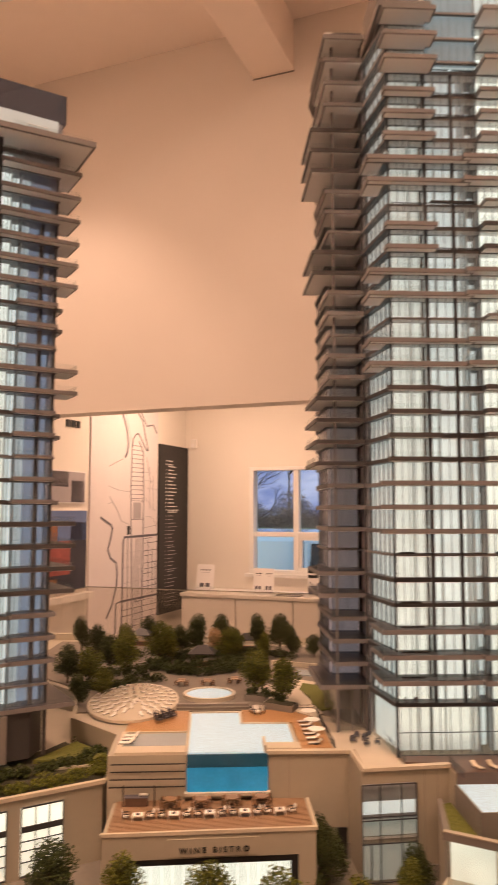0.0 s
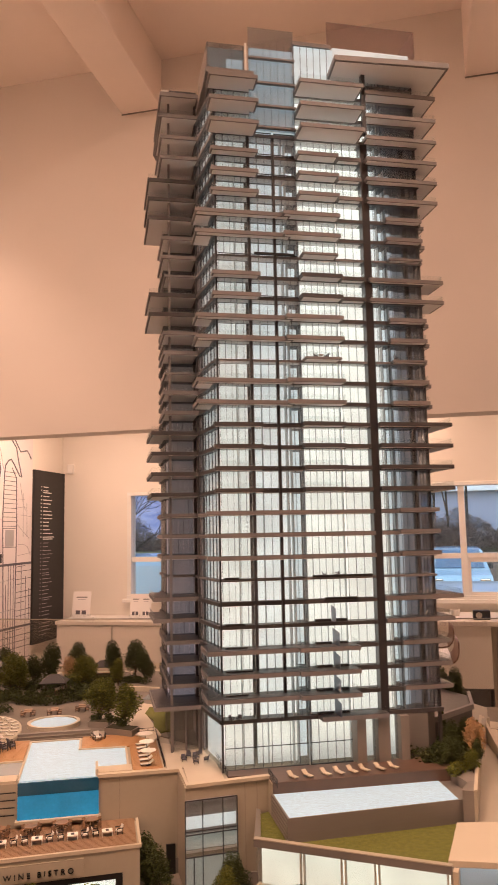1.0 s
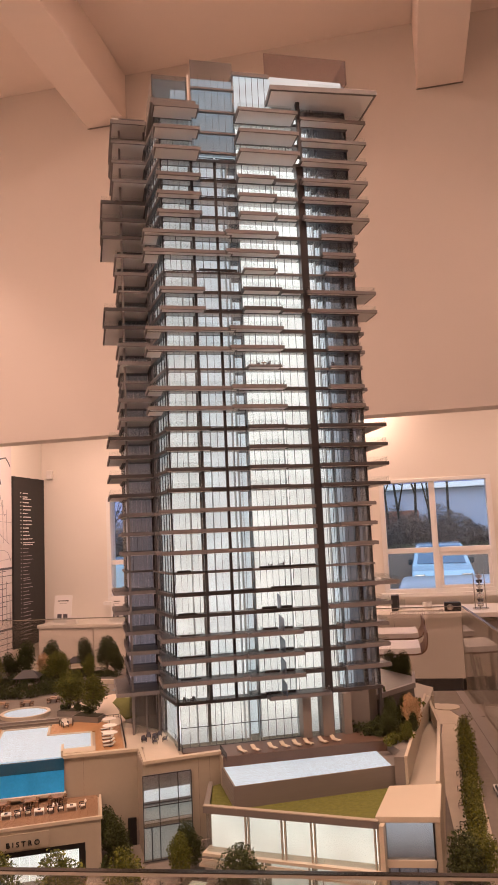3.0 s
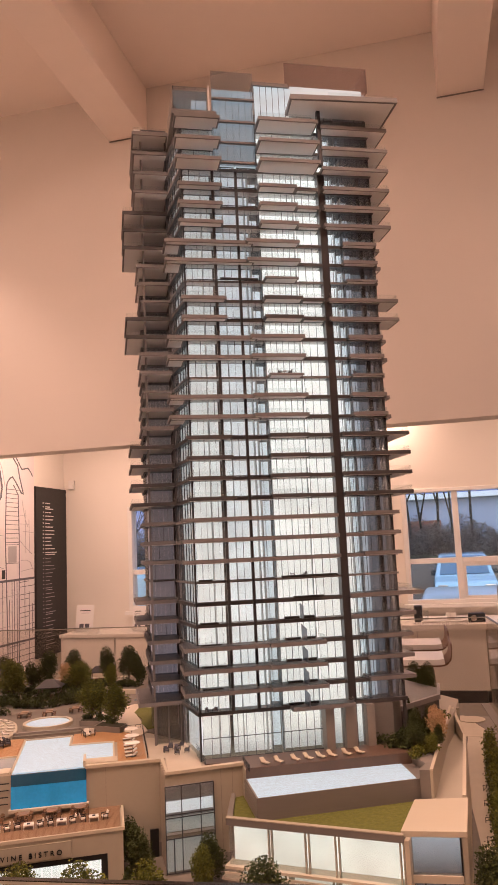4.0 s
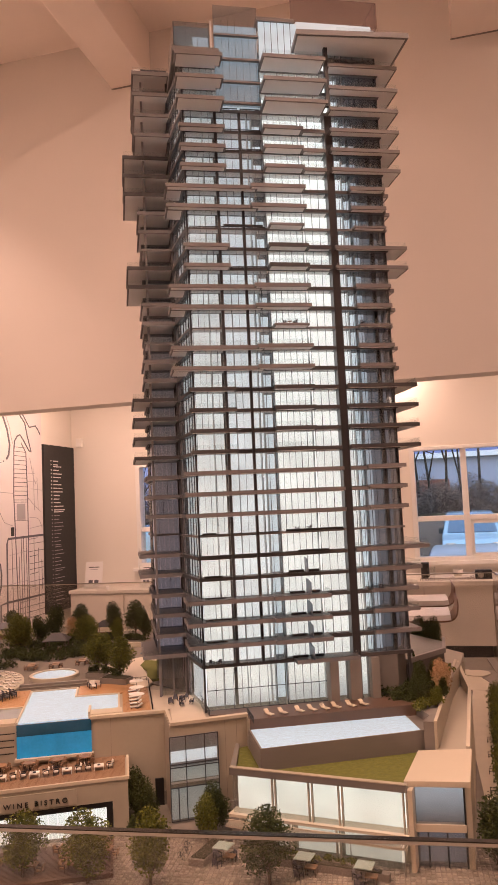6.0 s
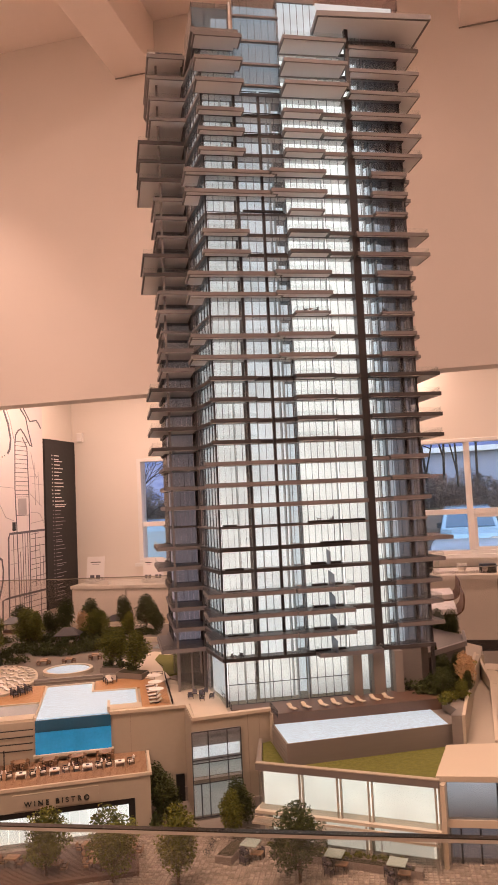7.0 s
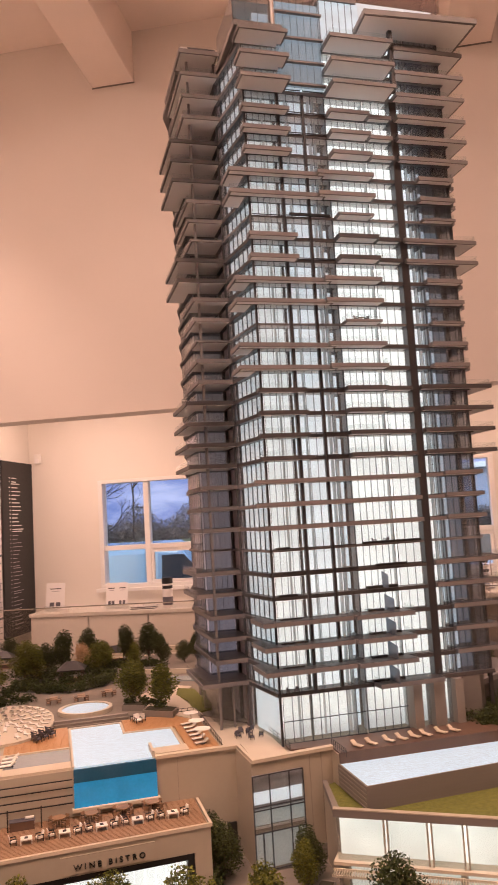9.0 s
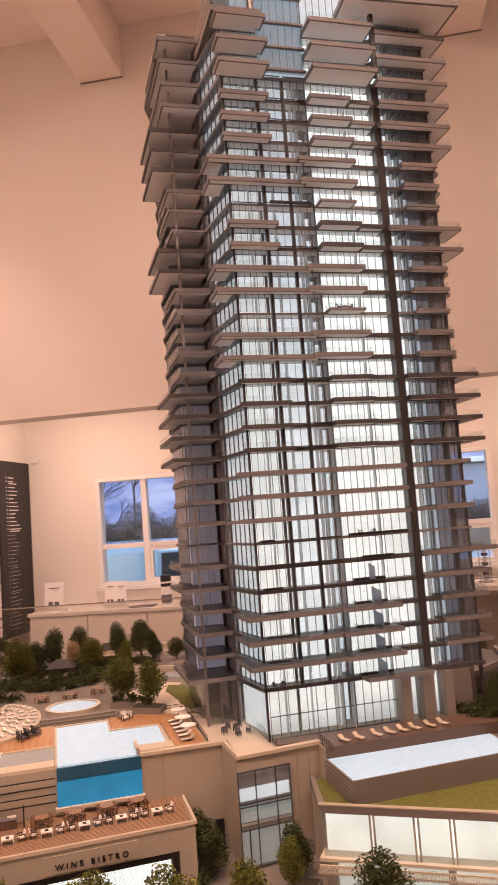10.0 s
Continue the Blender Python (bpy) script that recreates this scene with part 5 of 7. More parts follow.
part("rim", Acc().prism([(-0.026, 1.50), (-0.022, 1.50), (-0.022, 1.776), (-0.026, 1.780)], D, D + 0.006).prism([(-0.022, 1.776), (0.084, 1.776), (0.088, 1.780), (-0.026, 1.780)], D, D + 0.006)
     .prism([(0.084, 1.688), (0.088, 1.692), (0.088, 1.780), (0.084, 1.776)], D, D + 0.006).prism([(0.084, 1.688), (0.184, 1.682), (0.188, 1.686), (0.088, 1.692)], D, D + 0.006)
     .prism([(0.184, 1.545), (0.188, 1.545), (0.188, 1.686), (0.184, 1.682)], D, D + 0.006), M["cream"], pool)
part("pool_shelf", Acc().box(0.1245, 0.193, 1.506, 1.5445, D, D + 0.0075), M["cream"], pool)
part("shelf_wall", Acc().box(0.1215, 0.1265, 1.503, 1.56, D + 0.0005, D + 0.014), M["cream"], pool)
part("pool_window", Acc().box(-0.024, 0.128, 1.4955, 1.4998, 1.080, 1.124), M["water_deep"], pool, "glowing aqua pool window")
part("water_line", Acc().box(-0.024, 0.128, 1.4950, 1.4998, 1.124, D + 0.001), M["water_line"], pool)
part("window_sill", Acc().box(-0.028, 0.132, 1.488, 1.4998, 1.0745, 1.080), M["cream"], pool)

lap = thing("shallow_pool", (-0.1, 1.58, D), "shallow grey lounging pool with cream rim", "pool")
part("water", Acc().box(-0.150, -0.028, 1.540, 1.632, D, D + 0.002), M["water_plain"], lap)
part("rim", Acc().box(-0.160, -0.028, 1.502, 1.540, D, D + 0.005).box(-0.160, -0.150, 1.540, 1.632, D, D + 0.005).box(-0.160, -0.028, 1.632, 1.638, D, D + 0.005), M["cream"], lap)

jac = thing("round_spa", (0.017, 1.932, D), "round raised spa pool with cream rim", "pool")
part("rim", Acc().lathe([(0.0, 0), (0.064, 0.003), (0.064, 0.012), (0.056, 0.012), (0.056, 0.003)], (0.017, 1.932, D), 40), M["cream"], jac)
part("water", Acc().lathe([(0.056, 0.009), (0.0, 0.0092)], (0.017, 1.932, D), 40), M["water"], jac)
steps = thing("garden_steps", (0.02, 1.82, D), "two long low grey steps before the spa", "steps")
for i in range(2):
    part("step", Acc().box(-0.058, 0.108, 1.806 + 0.012 * i, 1.8175 + 0.012 * i, D + 0.003, D + 0.008 + 0.005 * i), M["podium_dark"] if i else M["paving"], steps)

spa = thing("spa_pool", (0.6, 1.29, G), "long bright pool in a raised taupe basin", "pool")
S = 1.1275  # top of the basin
part("basin", Acc().prism([(0.4435, 1.2435), (0.772, 1.2560), (0.8005, 1.2885), (0.8005, 1.365), (0.4435, 1.372)], 1.0885, S), M["podium_mid"], spa)
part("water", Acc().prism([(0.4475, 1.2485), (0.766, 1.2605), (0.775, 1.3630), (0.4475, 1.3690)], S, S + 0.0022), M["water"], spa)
part("rim", Acc().prism([(0.4435, 1.2435), (0.772, 1.2560), (0.7700, 1.2592), (0.4470, 1.2465)], S, S + 0.0030).prism([(0.4435, 1.2440), (0.4470, 1.2465), (0.4470, 1.3690), (0.4435, 1.3690)], S, S + 0.0030), M["podium_mid"], spa)
part("riser", Acc().prism([(0.4470, 1.3695), (0.800, 1.3635), (0.800, 1.3660), (0.4470, 1.3720)], S, D + 0.0035), M["wood_dark"], spa)
for q in range(5):
    part("rib", Acc().box(0.4425, 0.4435, 1.2445, 1.371, 1.0925 + 0.0075 * q, 1.0950 + 0.0075 * q), M["podium_dark"], spa)
part("end_pier", Acc().prism([(0.7660, 1.2450), (0.7835, 1.2365), (0.8110, 1.2860), (0.8010, 1.2885), (0.7725, 1.2558)], 1.0885, D + 0.004), M["podium_mid"], spa)
part("basin_underbuild", Acc().prism([(0.4465, 1.2800), (0.764, 1.2800), (0.800, 1.290), (0.800, 1.362), (0.4465, 1.370)], G, 1.0885), M["podium"], spa)

# ---- bistro ----
bis = thing("bistro_building", (0.02, 1.43, G), "taupe bistro pavilion with a lit glass front", "building model")

def bx(x):
    return 1.3525 + (x + 0.160) * 0.0388
part("front_wall", Acc().prism([(-0.160, bx(-0.160)), (-0.124, bx(-0.124)), (-0.124, 1.385), (-0.160, 1.385)], G, 1.0615).prism([(0.171, bx(0.171)), (0.2005, 1.3665), (0.2005, 1.385), (0.171, 1.385)], G, 1.0615)
     .prism([(-0.124, bx(-0.124)), (0.171, bx(0.171)), (0.171, 1.385), (-0.124, 1.385)], 1.0225, 1.0615), M["podium"], bis)
part("side_wall", Acc().box(0.190, 0.2005, 1.3855, 1.4945, G, 1.0615).box(-0.160, -0.150, 1.3855, 1.499, G, 1.0615), M["podium"], bis)
part("roof", Acc().box(-0.1495, 0.1895, 1.3855, 1.499, 1.050, 1.0612), M["podium"], bis)
part("coping", Acc().prism([(-0.163, 1.350), (0.2035, 1.364), (0.2035, 1.3695), (-0.163, 1.3555)], 1.0615, 1.0672).box(0.1985, 0.2035, 1.3700, 1.493, 1.0615, 1.0672), M["cream"], bis)
fr = part("window_frame", Acc().prism([(-0.123, bx(-0.123) + 0.002), (0.170, bx(0.17) + 0.002), (0.170, bx(0.17) + 0.009), (-0.123, bx(-0.123) + 0.009)], 1.012, 1.0225)
          .prism([(0.158, bx(0.158) + 0.002), (0.170, bx(0.17) + 0.002), (0.170, bx(0.17) + 0.009), (0.158, bx(0.158) + 0.009)], G, 1.012)
          .prism([(-0.123, bx(-0.123) + 0.002), (-0.115, bx(-0.115) + 0.002), (-0.115, bx(-0.115) + 0.009), (-0.123, bx(-0.123) + 0.009)], G, 1.012), M["black"], bis)
for j in range(15):
    x0, x1 = -0.114 + 0.0181 * j, -0.114 + 0.0181 * (j + 1) - 0.0012
    part("window_pane", Acc().prism([(x0, bx(x0) + 0.004), (x1, bx(x1) + 0.004), (x1, bx(x1) + 0.0055), (x0, bx(x0) + 0.0055)], G + 0.002, 1.0115), M["glass"], fr)
part("lit_interior", Acc().prism([(-0.113, 1.383), (0.158, 1.383), (0.158, 1.385), (-0.113, 1.385)], G + 0.001, 1.0495), M["bistro_panel"], bis)
part("sign_panel", Acc().prism([(-0.052, bx(-0.052) - 0.003), (0.103, bx(0.103) - 0.003), (0.103, bx(0.103) - 0.0002), (-0.052, bx(-0.052) - 0.0002)], 1.0265, 1.0545), M["podium"], bis)
letters("WINE BISTRO", 0.0130, M["black"], Matrix.Translation((0.0275, bx(0.0275) - 0.0042, 1.0325)) @ Matrix.Rotation(math.atan(0.0388), 4, "Z") @ Matrix.Rotation(radians(90), 4, "X"), "sign_lettering", bis, 0.001, 1.58, 0.00015)
bt = thing("bistro_terrace", (0, 1.4, 1.0625), "brown wooden roof terrace of the bistro", "deck", kind="structure")
for i in range(26):
    piece("plank", shared_box(0.3485, 0.0042, 0.003, M["wood_mid"]), bt, -0.1525, 1.3605 + 0.0053 * i, 1.0620, 0.0388)
trel = thing("trellis", (-0.1, 1.48, B), "dark slatted trellis against the terrace wall", "trellis")
for i in range(4):
    part("slat", Acc().box(-0.165, -0.027, 1.490 - 0.006 * i, 1.4925 - 0.006 * i, D - 0.014 - 0.0115 * i, D - 0.0124 - 0.0115 * i), M["black"], trel)
for x in (-0.140, -0.083):
    part("post", Acc().box(x, x + 0.0022, 1.470, 1.4722, B - 0.0005, D - 0.044), M["black"], trel)

# ---- glass pavilion at the corner ----
pav = thing("corner_pavilion", (0.55, 1.2, G), "glass fronted corner pavilion with a turf roof", "building model")
P0, P1 = Vector((0.390, 1.257)), Vector((0.663, 1.082))
PD = (P1 - P0).normalized()
PN = Vector((PD.y, -PD.x))  # towards the street


def pv(s, o=0.0):
    p = P0 + (P1 - P0) * s + PN * o
    return (p.x, p.y)


def strip(s0, s1, o0, o1):
    return [pv(s0, o1), pv(s1, o1), pv(s1, o0), pv(s0, o0)]


part("roof_block", Acc().prism([pv(0), pv(1), (0.748, 1.234), (0.7705, 1.2555), (0.4430, 1.2430), (0.4430, 1.400), (0.420, 1.392)], 1.0862, 1.0885), M["podium_mid"], pav)
part("turf", Acc().prism([pv(0.02, -0.006), pv(0.98, -0.006), (0.746, 1.234), (0.7705, 1.2553), (0.4432, 1.2430), (0.4435, 1.395), (0.426, 1.388)], 1.0885, 1.0905), M["grass"], pav, "bright green turf")
part("parapet", Acc().prism(strip(-0.01, 1.0, -0.006, 0.003), 1.0865, 1.0985).prism([(0.3875, 1.259), pv(0.02, -0.006), (0.4265, 1.390), (0.4195, 1.394)], 1.0865, 1.0985), M["podium_mid"], pav)
part("coping", Acc().prism(strip(-0.01, 1.0, -0.006, 0.004), 1.0985, 1.1003), M["podium"], pav)
part("inner_block", Acc().prism([pv(0.0, -0.03), pv(1, -0.03), (0.748, 1.234), (0.50, 1.262), (0.4430, 1.300), (0.4430, 1.40), (0.420, 1.392)], G, 1.0861), M["podium"], pav)
for s0, s1 in ((0.0, 0.238), (0.264, 0.452), (0.480, 0.622), (0.650, 0.972)):
    part("window_pane", Acc().prism(strip(s0, s1, -0.004, -0.0025), 1.018, 1.086), M["glass"], pav)
part("light_panel", Acc().prism(strip(0.004, 0.99, -0.028, -0.024), 1.0185, 1.0855), M["lamp_panel"], pav)
for s in (0.238, 0.256, 0.452, 0.472, 0.622, 0.642, 0.972, 0.99):
    part("post", Acc().prism(strip(s, s + 0.008, -0.006, 0.0), 1.018, 1.0864), M["podium"], pav)
part("ledge", Acc().prism(strip(-0.02, 1.0, -0.03, 0.006), 1.0125, 1.0175), M["cream"], pav)
perg = part("pergola", Acc().prism(strip(-0.02, 1.0, 0.020, 0.022), 1.0005, 1.0040).prism(strip(-0.02, 1.0, 0.0065, 0.0085), 1.0045, 1.0085), M["cream"], pav)
for j in range(80):
    s = -0.015 + j * 0.01275
    a = Acc()
    q0, q1 = pv(s, 0.007), pv(s, 0.0235)
    e = PD * 0.0013
    a.hexa([(q0[0], q0[1], 1.004), (q1[0], q1[1], 1.0037), (q1[0] + e.x, q1[1] + e.y, 1.0037), (q0[0] + e.x, q0[1] + e.y, 1.004),
            (q0[0], q0[1], 1.0065), (q1[0], q1[1], 1.0062), (q1[0] + e.x, q1[1] + e.y, 1.0062), (q0[0] + e.x, q0[1] + e.y, 1.0065)])
    part("slat", a, M["podium"], perg)
for s in (0.02, 0.36, 0.70, 0.985):
    x, y = pv(s, 0.021)
    part("post", Acc().tube((x, y, G), (x, y, 1.0005), 0.0010), M["podium_dark"], pav)
for s0, s1 in ((0.05, 0.33), (0.36, 0.60), (0.63, 0.95)):
    part("shop_pane", Acc().prism(strip(s0, s1, -0.004, -0.0025), G + 0.002, 1.0085), M["glass"], pav)
    part("light_panel", Acc().prism(strip(s0, s1, -0.0285, -0.025), G + 0.003, 1.0085), M["lamp_panel"], pav)
for s in (0.33, 0.35, 0.60, 0.62):
    part("post", Acc().prism(strip(s, s + 0.008, -0.006, 0.0), G, 1.0095), M["podium"], pav)
# canopy block at the street corner
part("canopy", Acc().prism([(0.664, 1.098), (0.768, 1.060), (0.848, 1.214), (0.748, 1.236)], 1.0903, 1.1005), M["cream"], pav, bevel=0.001)
part("canopy_pier", Acc().prism([pv(1.0, 0.0), pv(1.025, 0.0), pv(1.025, -0.1), pv(1.0, -0.1)], G, 1.0900), M["cream"], pav)
part("canopy_wall", Acc().prism([(0.759, 1.0645), (0.768, 1.0612), (0.846, 1.2125), (0.836, 1.2160)], G, 1.0900), M["podium"], pav)


def cw(s, o=0.0):
    """Along the corner front, o towards the street."""
    return (0.671 + 0.087 * s - 0.342 * o, 1.0965 - 0.0317 * s - 0.940 * o)


def front(s0, s1, o0, o1, z0, z1):
    return Acc().prism([cw(s0, o1), cw(s1, o1), cw(s1, o0), cw(s0, o0)], z0, z1)


part("corner_window", front(0.02, 0.98, -0.002, 0.0, 1.030, 1.0900), M["glass_blue"], pav, "dark bluish corner window")
# board glowing more towards the top, painting the pane's light gradient
part("corner_room", front(0.0, 1.0, -0.012, -0.009, 1.0302, 1.0899), M["corner_core"], pav)
for s in (0.0, 0.975):
    part("corner_post", front(s, s + 0.025, -0.003, 0.0015, 1.030, 1.0900), M["black"], pav)
part("corner_sill", front(0.0, 1.0, -0.03, 0.003, 1.018, 1.030), M["cream"], pav)
part("corner_doors", front(0.0, 1.0, -0.008, -0.005, G, 1.018), M["glass_blue"], pav)
part("corner_lobby", front(0.0, 1.0, -0.03, -0.026, G, 1.018), M["faint_glow"], pav)
for s in (0.0, 0.30, 0.64, 0.97):
    part("door_bar", front(s, s + 0.03, -0.0048, -0.003, G, 1.018), M["black"], pav)
part("side_roof", Acc().prism([(0.750, 1.2385), (0.8385, 1.2195), (1.0168, 1.5705), (1.0645, 1.728), (0.7905, 1.2365)], G, 1.098), M["podium"], pav)
part("side_parapet", Acc().prism([(0.8388, 1.2193), (0.8455, 1.2165), (1.0240, 1.568), (1.0172, 1.571)], G, [1.104, 1.104, 1.120, 1.120]), M["cream"], pav)
part("side_parapet", Acc().prism([(1.0173, 1.5713), (1.0240, 1.5683), (1.0720, 1.730), (1.0655, 1.732)], G, [1.120, 1.120, 1.148, 1.148]), M["cream"], pav)
part("deck_wall", Acc().prism([(0.7885, 1.2340), (1.0655, 1.7300), (1.0605, 1.7330), (0.7840, 1.2370)], 1.0985, 1.1495), M["podium"], pav)
part("deck_coping", Acc().prism([(0.7890, 1.2335), (1.0662, 1.7296), (1.0610, 1.7326), (0.7838, 1.2366)], 1.1497, 1.1520), M["cream"], pav)
part("bed_fill", Acc().prism([(0.8160, 1.2835), (1.0580, 1.7180), (1.0620, 1.7005), (0.8465, 1.3668), (0.8165, 1.3668), (0.8012, 1.3660), (0.8012, 1.2895)], 1.0985, D - 0.001), M["podium_dark"], pav)
part("end_box", Acc().box(1.074, 1.092, 1.738, 1.758, G, 1.142), M["podium"], pav)

# low wing at the right of the tower
lw = thing("low_wing", (0.93, 1.7, D), "low taupe wing with a parapet beside the tower", "building model")
part("block", Acc().prism([(0.838, 1.510), (0.975, 1.600), (1.032, 1.728), (0.98, 1.95), (0.838, 1.95)], D, 1.200), M["slab_dark"], lw)
part("parapet", Acc().prism([(0.838, 1.505), (0.978, 1.596), (1.037, 1.728), (1.030, 1.731), (0.973, 1.604), (0.838, 1.514)], 1.2002, 1.212), M["slab"], lw)

# block under the second tower
wb = thing("west_podium", (-0.5, 1.7, G), "taupe podium block with planted roof and lit windows", "building model")
wo = [(-0.95, 1.10), (-0.182, 1.511), (-0.1735, 1.63), (-0.29, 1.765), (-0.31, 2.0), (-0.55, 2.2), (-1.1, 2.1)]
part("block", Acc().prism(wo, G, 1.094), M["podium"], wb)
part("coping", Acc().prism([(-0.955, 1.092), (-0.176, 1.5085), (-0.1755, 1.5195), (-0.96, 1.103)], 1.094, 1.101), M["cream"], wb)
part("planting_bed", Acc().prism([(-0.94, 1.125), (-0.185, 1.525), (-0.18, 1.62), (-0.30, 1.76), (-0.33, 1.70), (-0.9, 1.40)], 1.094, 1.097), M["soil"], wb)
part("lawn", Acc().prism([(-0.335, 1.615), (-0.205, 1.600), (-0.195, 1.655), (-0.27, 1.735)], 1.097, 1.105), M["grass"], wb)
part("lawn_kerb", Acc().wall((-0.285, 1.58), (-0.24, 1.70), 0.006, 1.094, 1.103).wall((-0.285, 1.58), (-0.21, 1.60), -0.005, 1.094, 1.101), M["deck_stone"], wb)
wd = Vector((0.768, 0.411)).normalized()
for s0, s1 in ((0.30, 0.395), (0.42, 0.50), (0.525, 0.605)):
    for z0, z1 in ((0.966, 1.012), (1.02, 1.076)):
        p, q = Vector((-0.182, 1.511)) - wd * s0, Vector((-0.182, 1.511)) - wd * s1
        nn = Vector((wd.y, -wd.x)) * 0.002
        part("lit_window", Acc().prism([(q.x + nn.x, q.y + nn.y), (p.x + nn.x, p.y + nn.y), (p.x, p.y), (q.x, q.y)], z0, z1), M["lamp_panel"], wb)
for s0, s1 in ((0.075, 0.15), (0.175, 0.275)):
    p, q = Vector((-0.182, 1.511)) - wd * s0, Vector((-0.182, 1.511)) - wd * s1
    nn = Vector((wd.y, -wd.x))
    win = part("lit_window", Acc().prism([tuple(q + nn * 0.002), tuple(p + nn * 0.002), tuple(p), tuple(q)], 0.962, 1.078), M["lamp_panel"], wb)
    for z, h in ((0.9605, 0.0025), (0.985, 0.0015), (1.004, 0.0015), (1.020, 0.0015), (1.036, 0.010), (1.077, 0.0025)):
        part("transom", Acc().prism([tuple(q + nn * 0.0045), tuple(p + nn * 0.0045), tuple(p + nn * 0.0021), tuple(q + nn * 0.0021)], z, z + h), M["mullion"], win)
    for k in range(4):
        m_ = q.lerp(p, k / 3 * 0.985)
        part("frame_bar", Acc().prism([tuple(m_ + nn * 0.005), tuple(m_ + wd * 0.0015 + nn * 0.005), tuple(m_ + wd * 0.0015 + nn * 0.0021), tuple(m_ + nn * 0.0021)], 0.962, 1.078), M["mullion"], win)

# ---- towers ----
tower("tower", 0.0, 30, "tall residential tower model, backlit glass with projecting balconies", near=range(6, 9))
west = tower("tower", 0.0, 25, "second residential tower model with projecting balconies", end="west_glow", foot="slab_dark")
west.matrix_basis = Matrix.Translation((-0.314, 1.63, -0.036)) @ Matrix.Rotation(radians(28), 4, "Z") @ Matrix.Translation((-0.835, -1.46, 0)) @ Matrix.Translation(west.location)

# ---- plinth, base and guards (a across, b away, turned with the table) ----
A0, A1, B0, B1 = -1.62, 0.655, 0.615, 2.96
solid("display_plinth", Acc().box(A0 + 0.06, A1 - 0.06, B0 + 0.06, B1 - 0.06, 0, G - 0.045), M["white"], "large white plinth carrying the model", "plinth", m=TABLE)
solid("display_board", Acc().box(A0, A1, B0, B1, G - 0.045, G), M["paving"], "paved base board of the model", "base board", m=TABLE)
gu = thing("acrylic_guard", label="clear acrylic guard standing round the model base", category="guard")
for x0, x1, y0, y1 in ((A0, A1, B0, B0 + 0.007), (A0, A1, B1 - 0.005, B1), (A0, A0 + 0.008, B0 + 0.0085, B1 - 0.0085), (A1 - 0.008, A1, B0 + 0.0085, B1 - 0.0085)):
    s = part("acrylic_sheet", Acc().box(x0, x1, y0, y1, G, 1.277), M["guard"], gu)
    # dark and pale rim strips paint the reflections of the clear edge
    part("polished_edge", Acc().box(x0, x1, y0, y1, 1.2802, 1.2812), M["guard_dark"], s)
    part("bevelled_edge", Acc().box(x0, x1, y0, y1, 1.2772, 1.2800), M["guard_edge"], s)
gu.matrix_world = TABLE
txt = letters("Please do not touch", 0.026, M["ink_pale"], TABLE @ Matrix.Translation((0.475, B1 + 0.001, 1.252)) @ Matrix.Rotation(math.pi, 4, "Z") @ Matrix.Rotation(radians(90), 4, "X"), "guard_lettering", None, 0.0004)
tagged(txt, "pale grey request lettering applied on the rear guard", "lettering")

# streets of the model
def ground_piece(name, pts, z1, m, label, cat):
    return solid(name, Acc().prism(pts, G, G + z1), M[m], label, cat, "structure")


ground_piece("model_road", [(1.40, 2.2), (1.475, 2.17), (1.56, 2.32), (1.42, 2.40)], 0.0015, "street", "pale grey brown model street", "road")
ground_piece("model_road", [(0.93, 0.92), (1.02, 0.88), (1.475, 2.165), (1.395, 2.195)], 0.0012, "street", "pale grey brown model street", "road")
ground_piece("pavement", [(0.80, 1.03), (0.86, 1.01), (1.36, 2.1), (1.30, 2.13), (1.115, 1.79)], 0.003, "deck_stone", "pale pavement beside the hedge", "pavement")

ground_piece("plaza", [(1.118, 1.80), (1.295, 2.135), (1.355, 2.11), (1.395, 2.20), (1.42, 2.40), (1.15, 2.45), (1.02, 2.10)], 0.0026, "deck_stone", "pale paved plaza behind the street hedge", "pavement")


solid("edge_channel", Acc().box(0.600, 0.630, 0.70, B1 - 0.03, G, G + 0.004), M["podium_dark"], "dark channel along the edge of the base board", "trim", "structure", m=TABLE)
solid("plaza_disc", Acc().lathe([(0, G + 0.0027), (0.046, G + 0.0027), (0.046, G + 0.0055), (0, G + 0.0055)], (1.415, 2.33, 0), 32), M["cream"], "round pale paving disc on the plaza", "paving", "structure")

# street markings and a car on the model street
for k in range(4):
    x, y = 1.078 - 0.0165 * k, 1.408 - 0.031 * k
    ground_piece("street_marking", [(x, y), (x + 0.030, y - 0.011), (x + 0.034, y + 0.001), (x + 0.004, y + 0.012)], 0.0022, "cream", "white painted bar of a model crossing", "road marking")
mc = thing("model_car", label="small white model car with dark glass on the street", category="model car")
part("body", Acc().box(-0.031, 0.031, -0.0125, 0.0125, 0.004, 0.0125), M["white"], mc, bevel=0.002)
part("cabin", Acc().hexa([(-0.022, -0.0115, 0.0126), (0.014, -0.0115, 0.0126), (0.014, 0.0115, 0.0126), (-0.022, 0.0115, 0.0126), (-0.015, -0.009, 0.020), (0.004, -0.009, 0.020), (0.004, 0.009, 0.020), (-0.015, 0.009, 0.020)]), M["black"], mc)
part("roof", Acc().box(-0.0148, 0.0038, -0.0088, 0.0088, 0.0201, 0.0212), M["white"], mc)
for sx in (-0.019, 0.019):
    for sy in (-1, 1):
        part("wheel", Acc().tube((sx, sy * 0.0095, 0.005), (sx, sy * 0.0132, 0.005), 0.005, sides=12), M["black"], mc)
mc.matrix_world = Matrix.Translation((1.135, 1.503, G + 0.0013)) @ Matrix.Rotation(radians(70), 4, "Z")


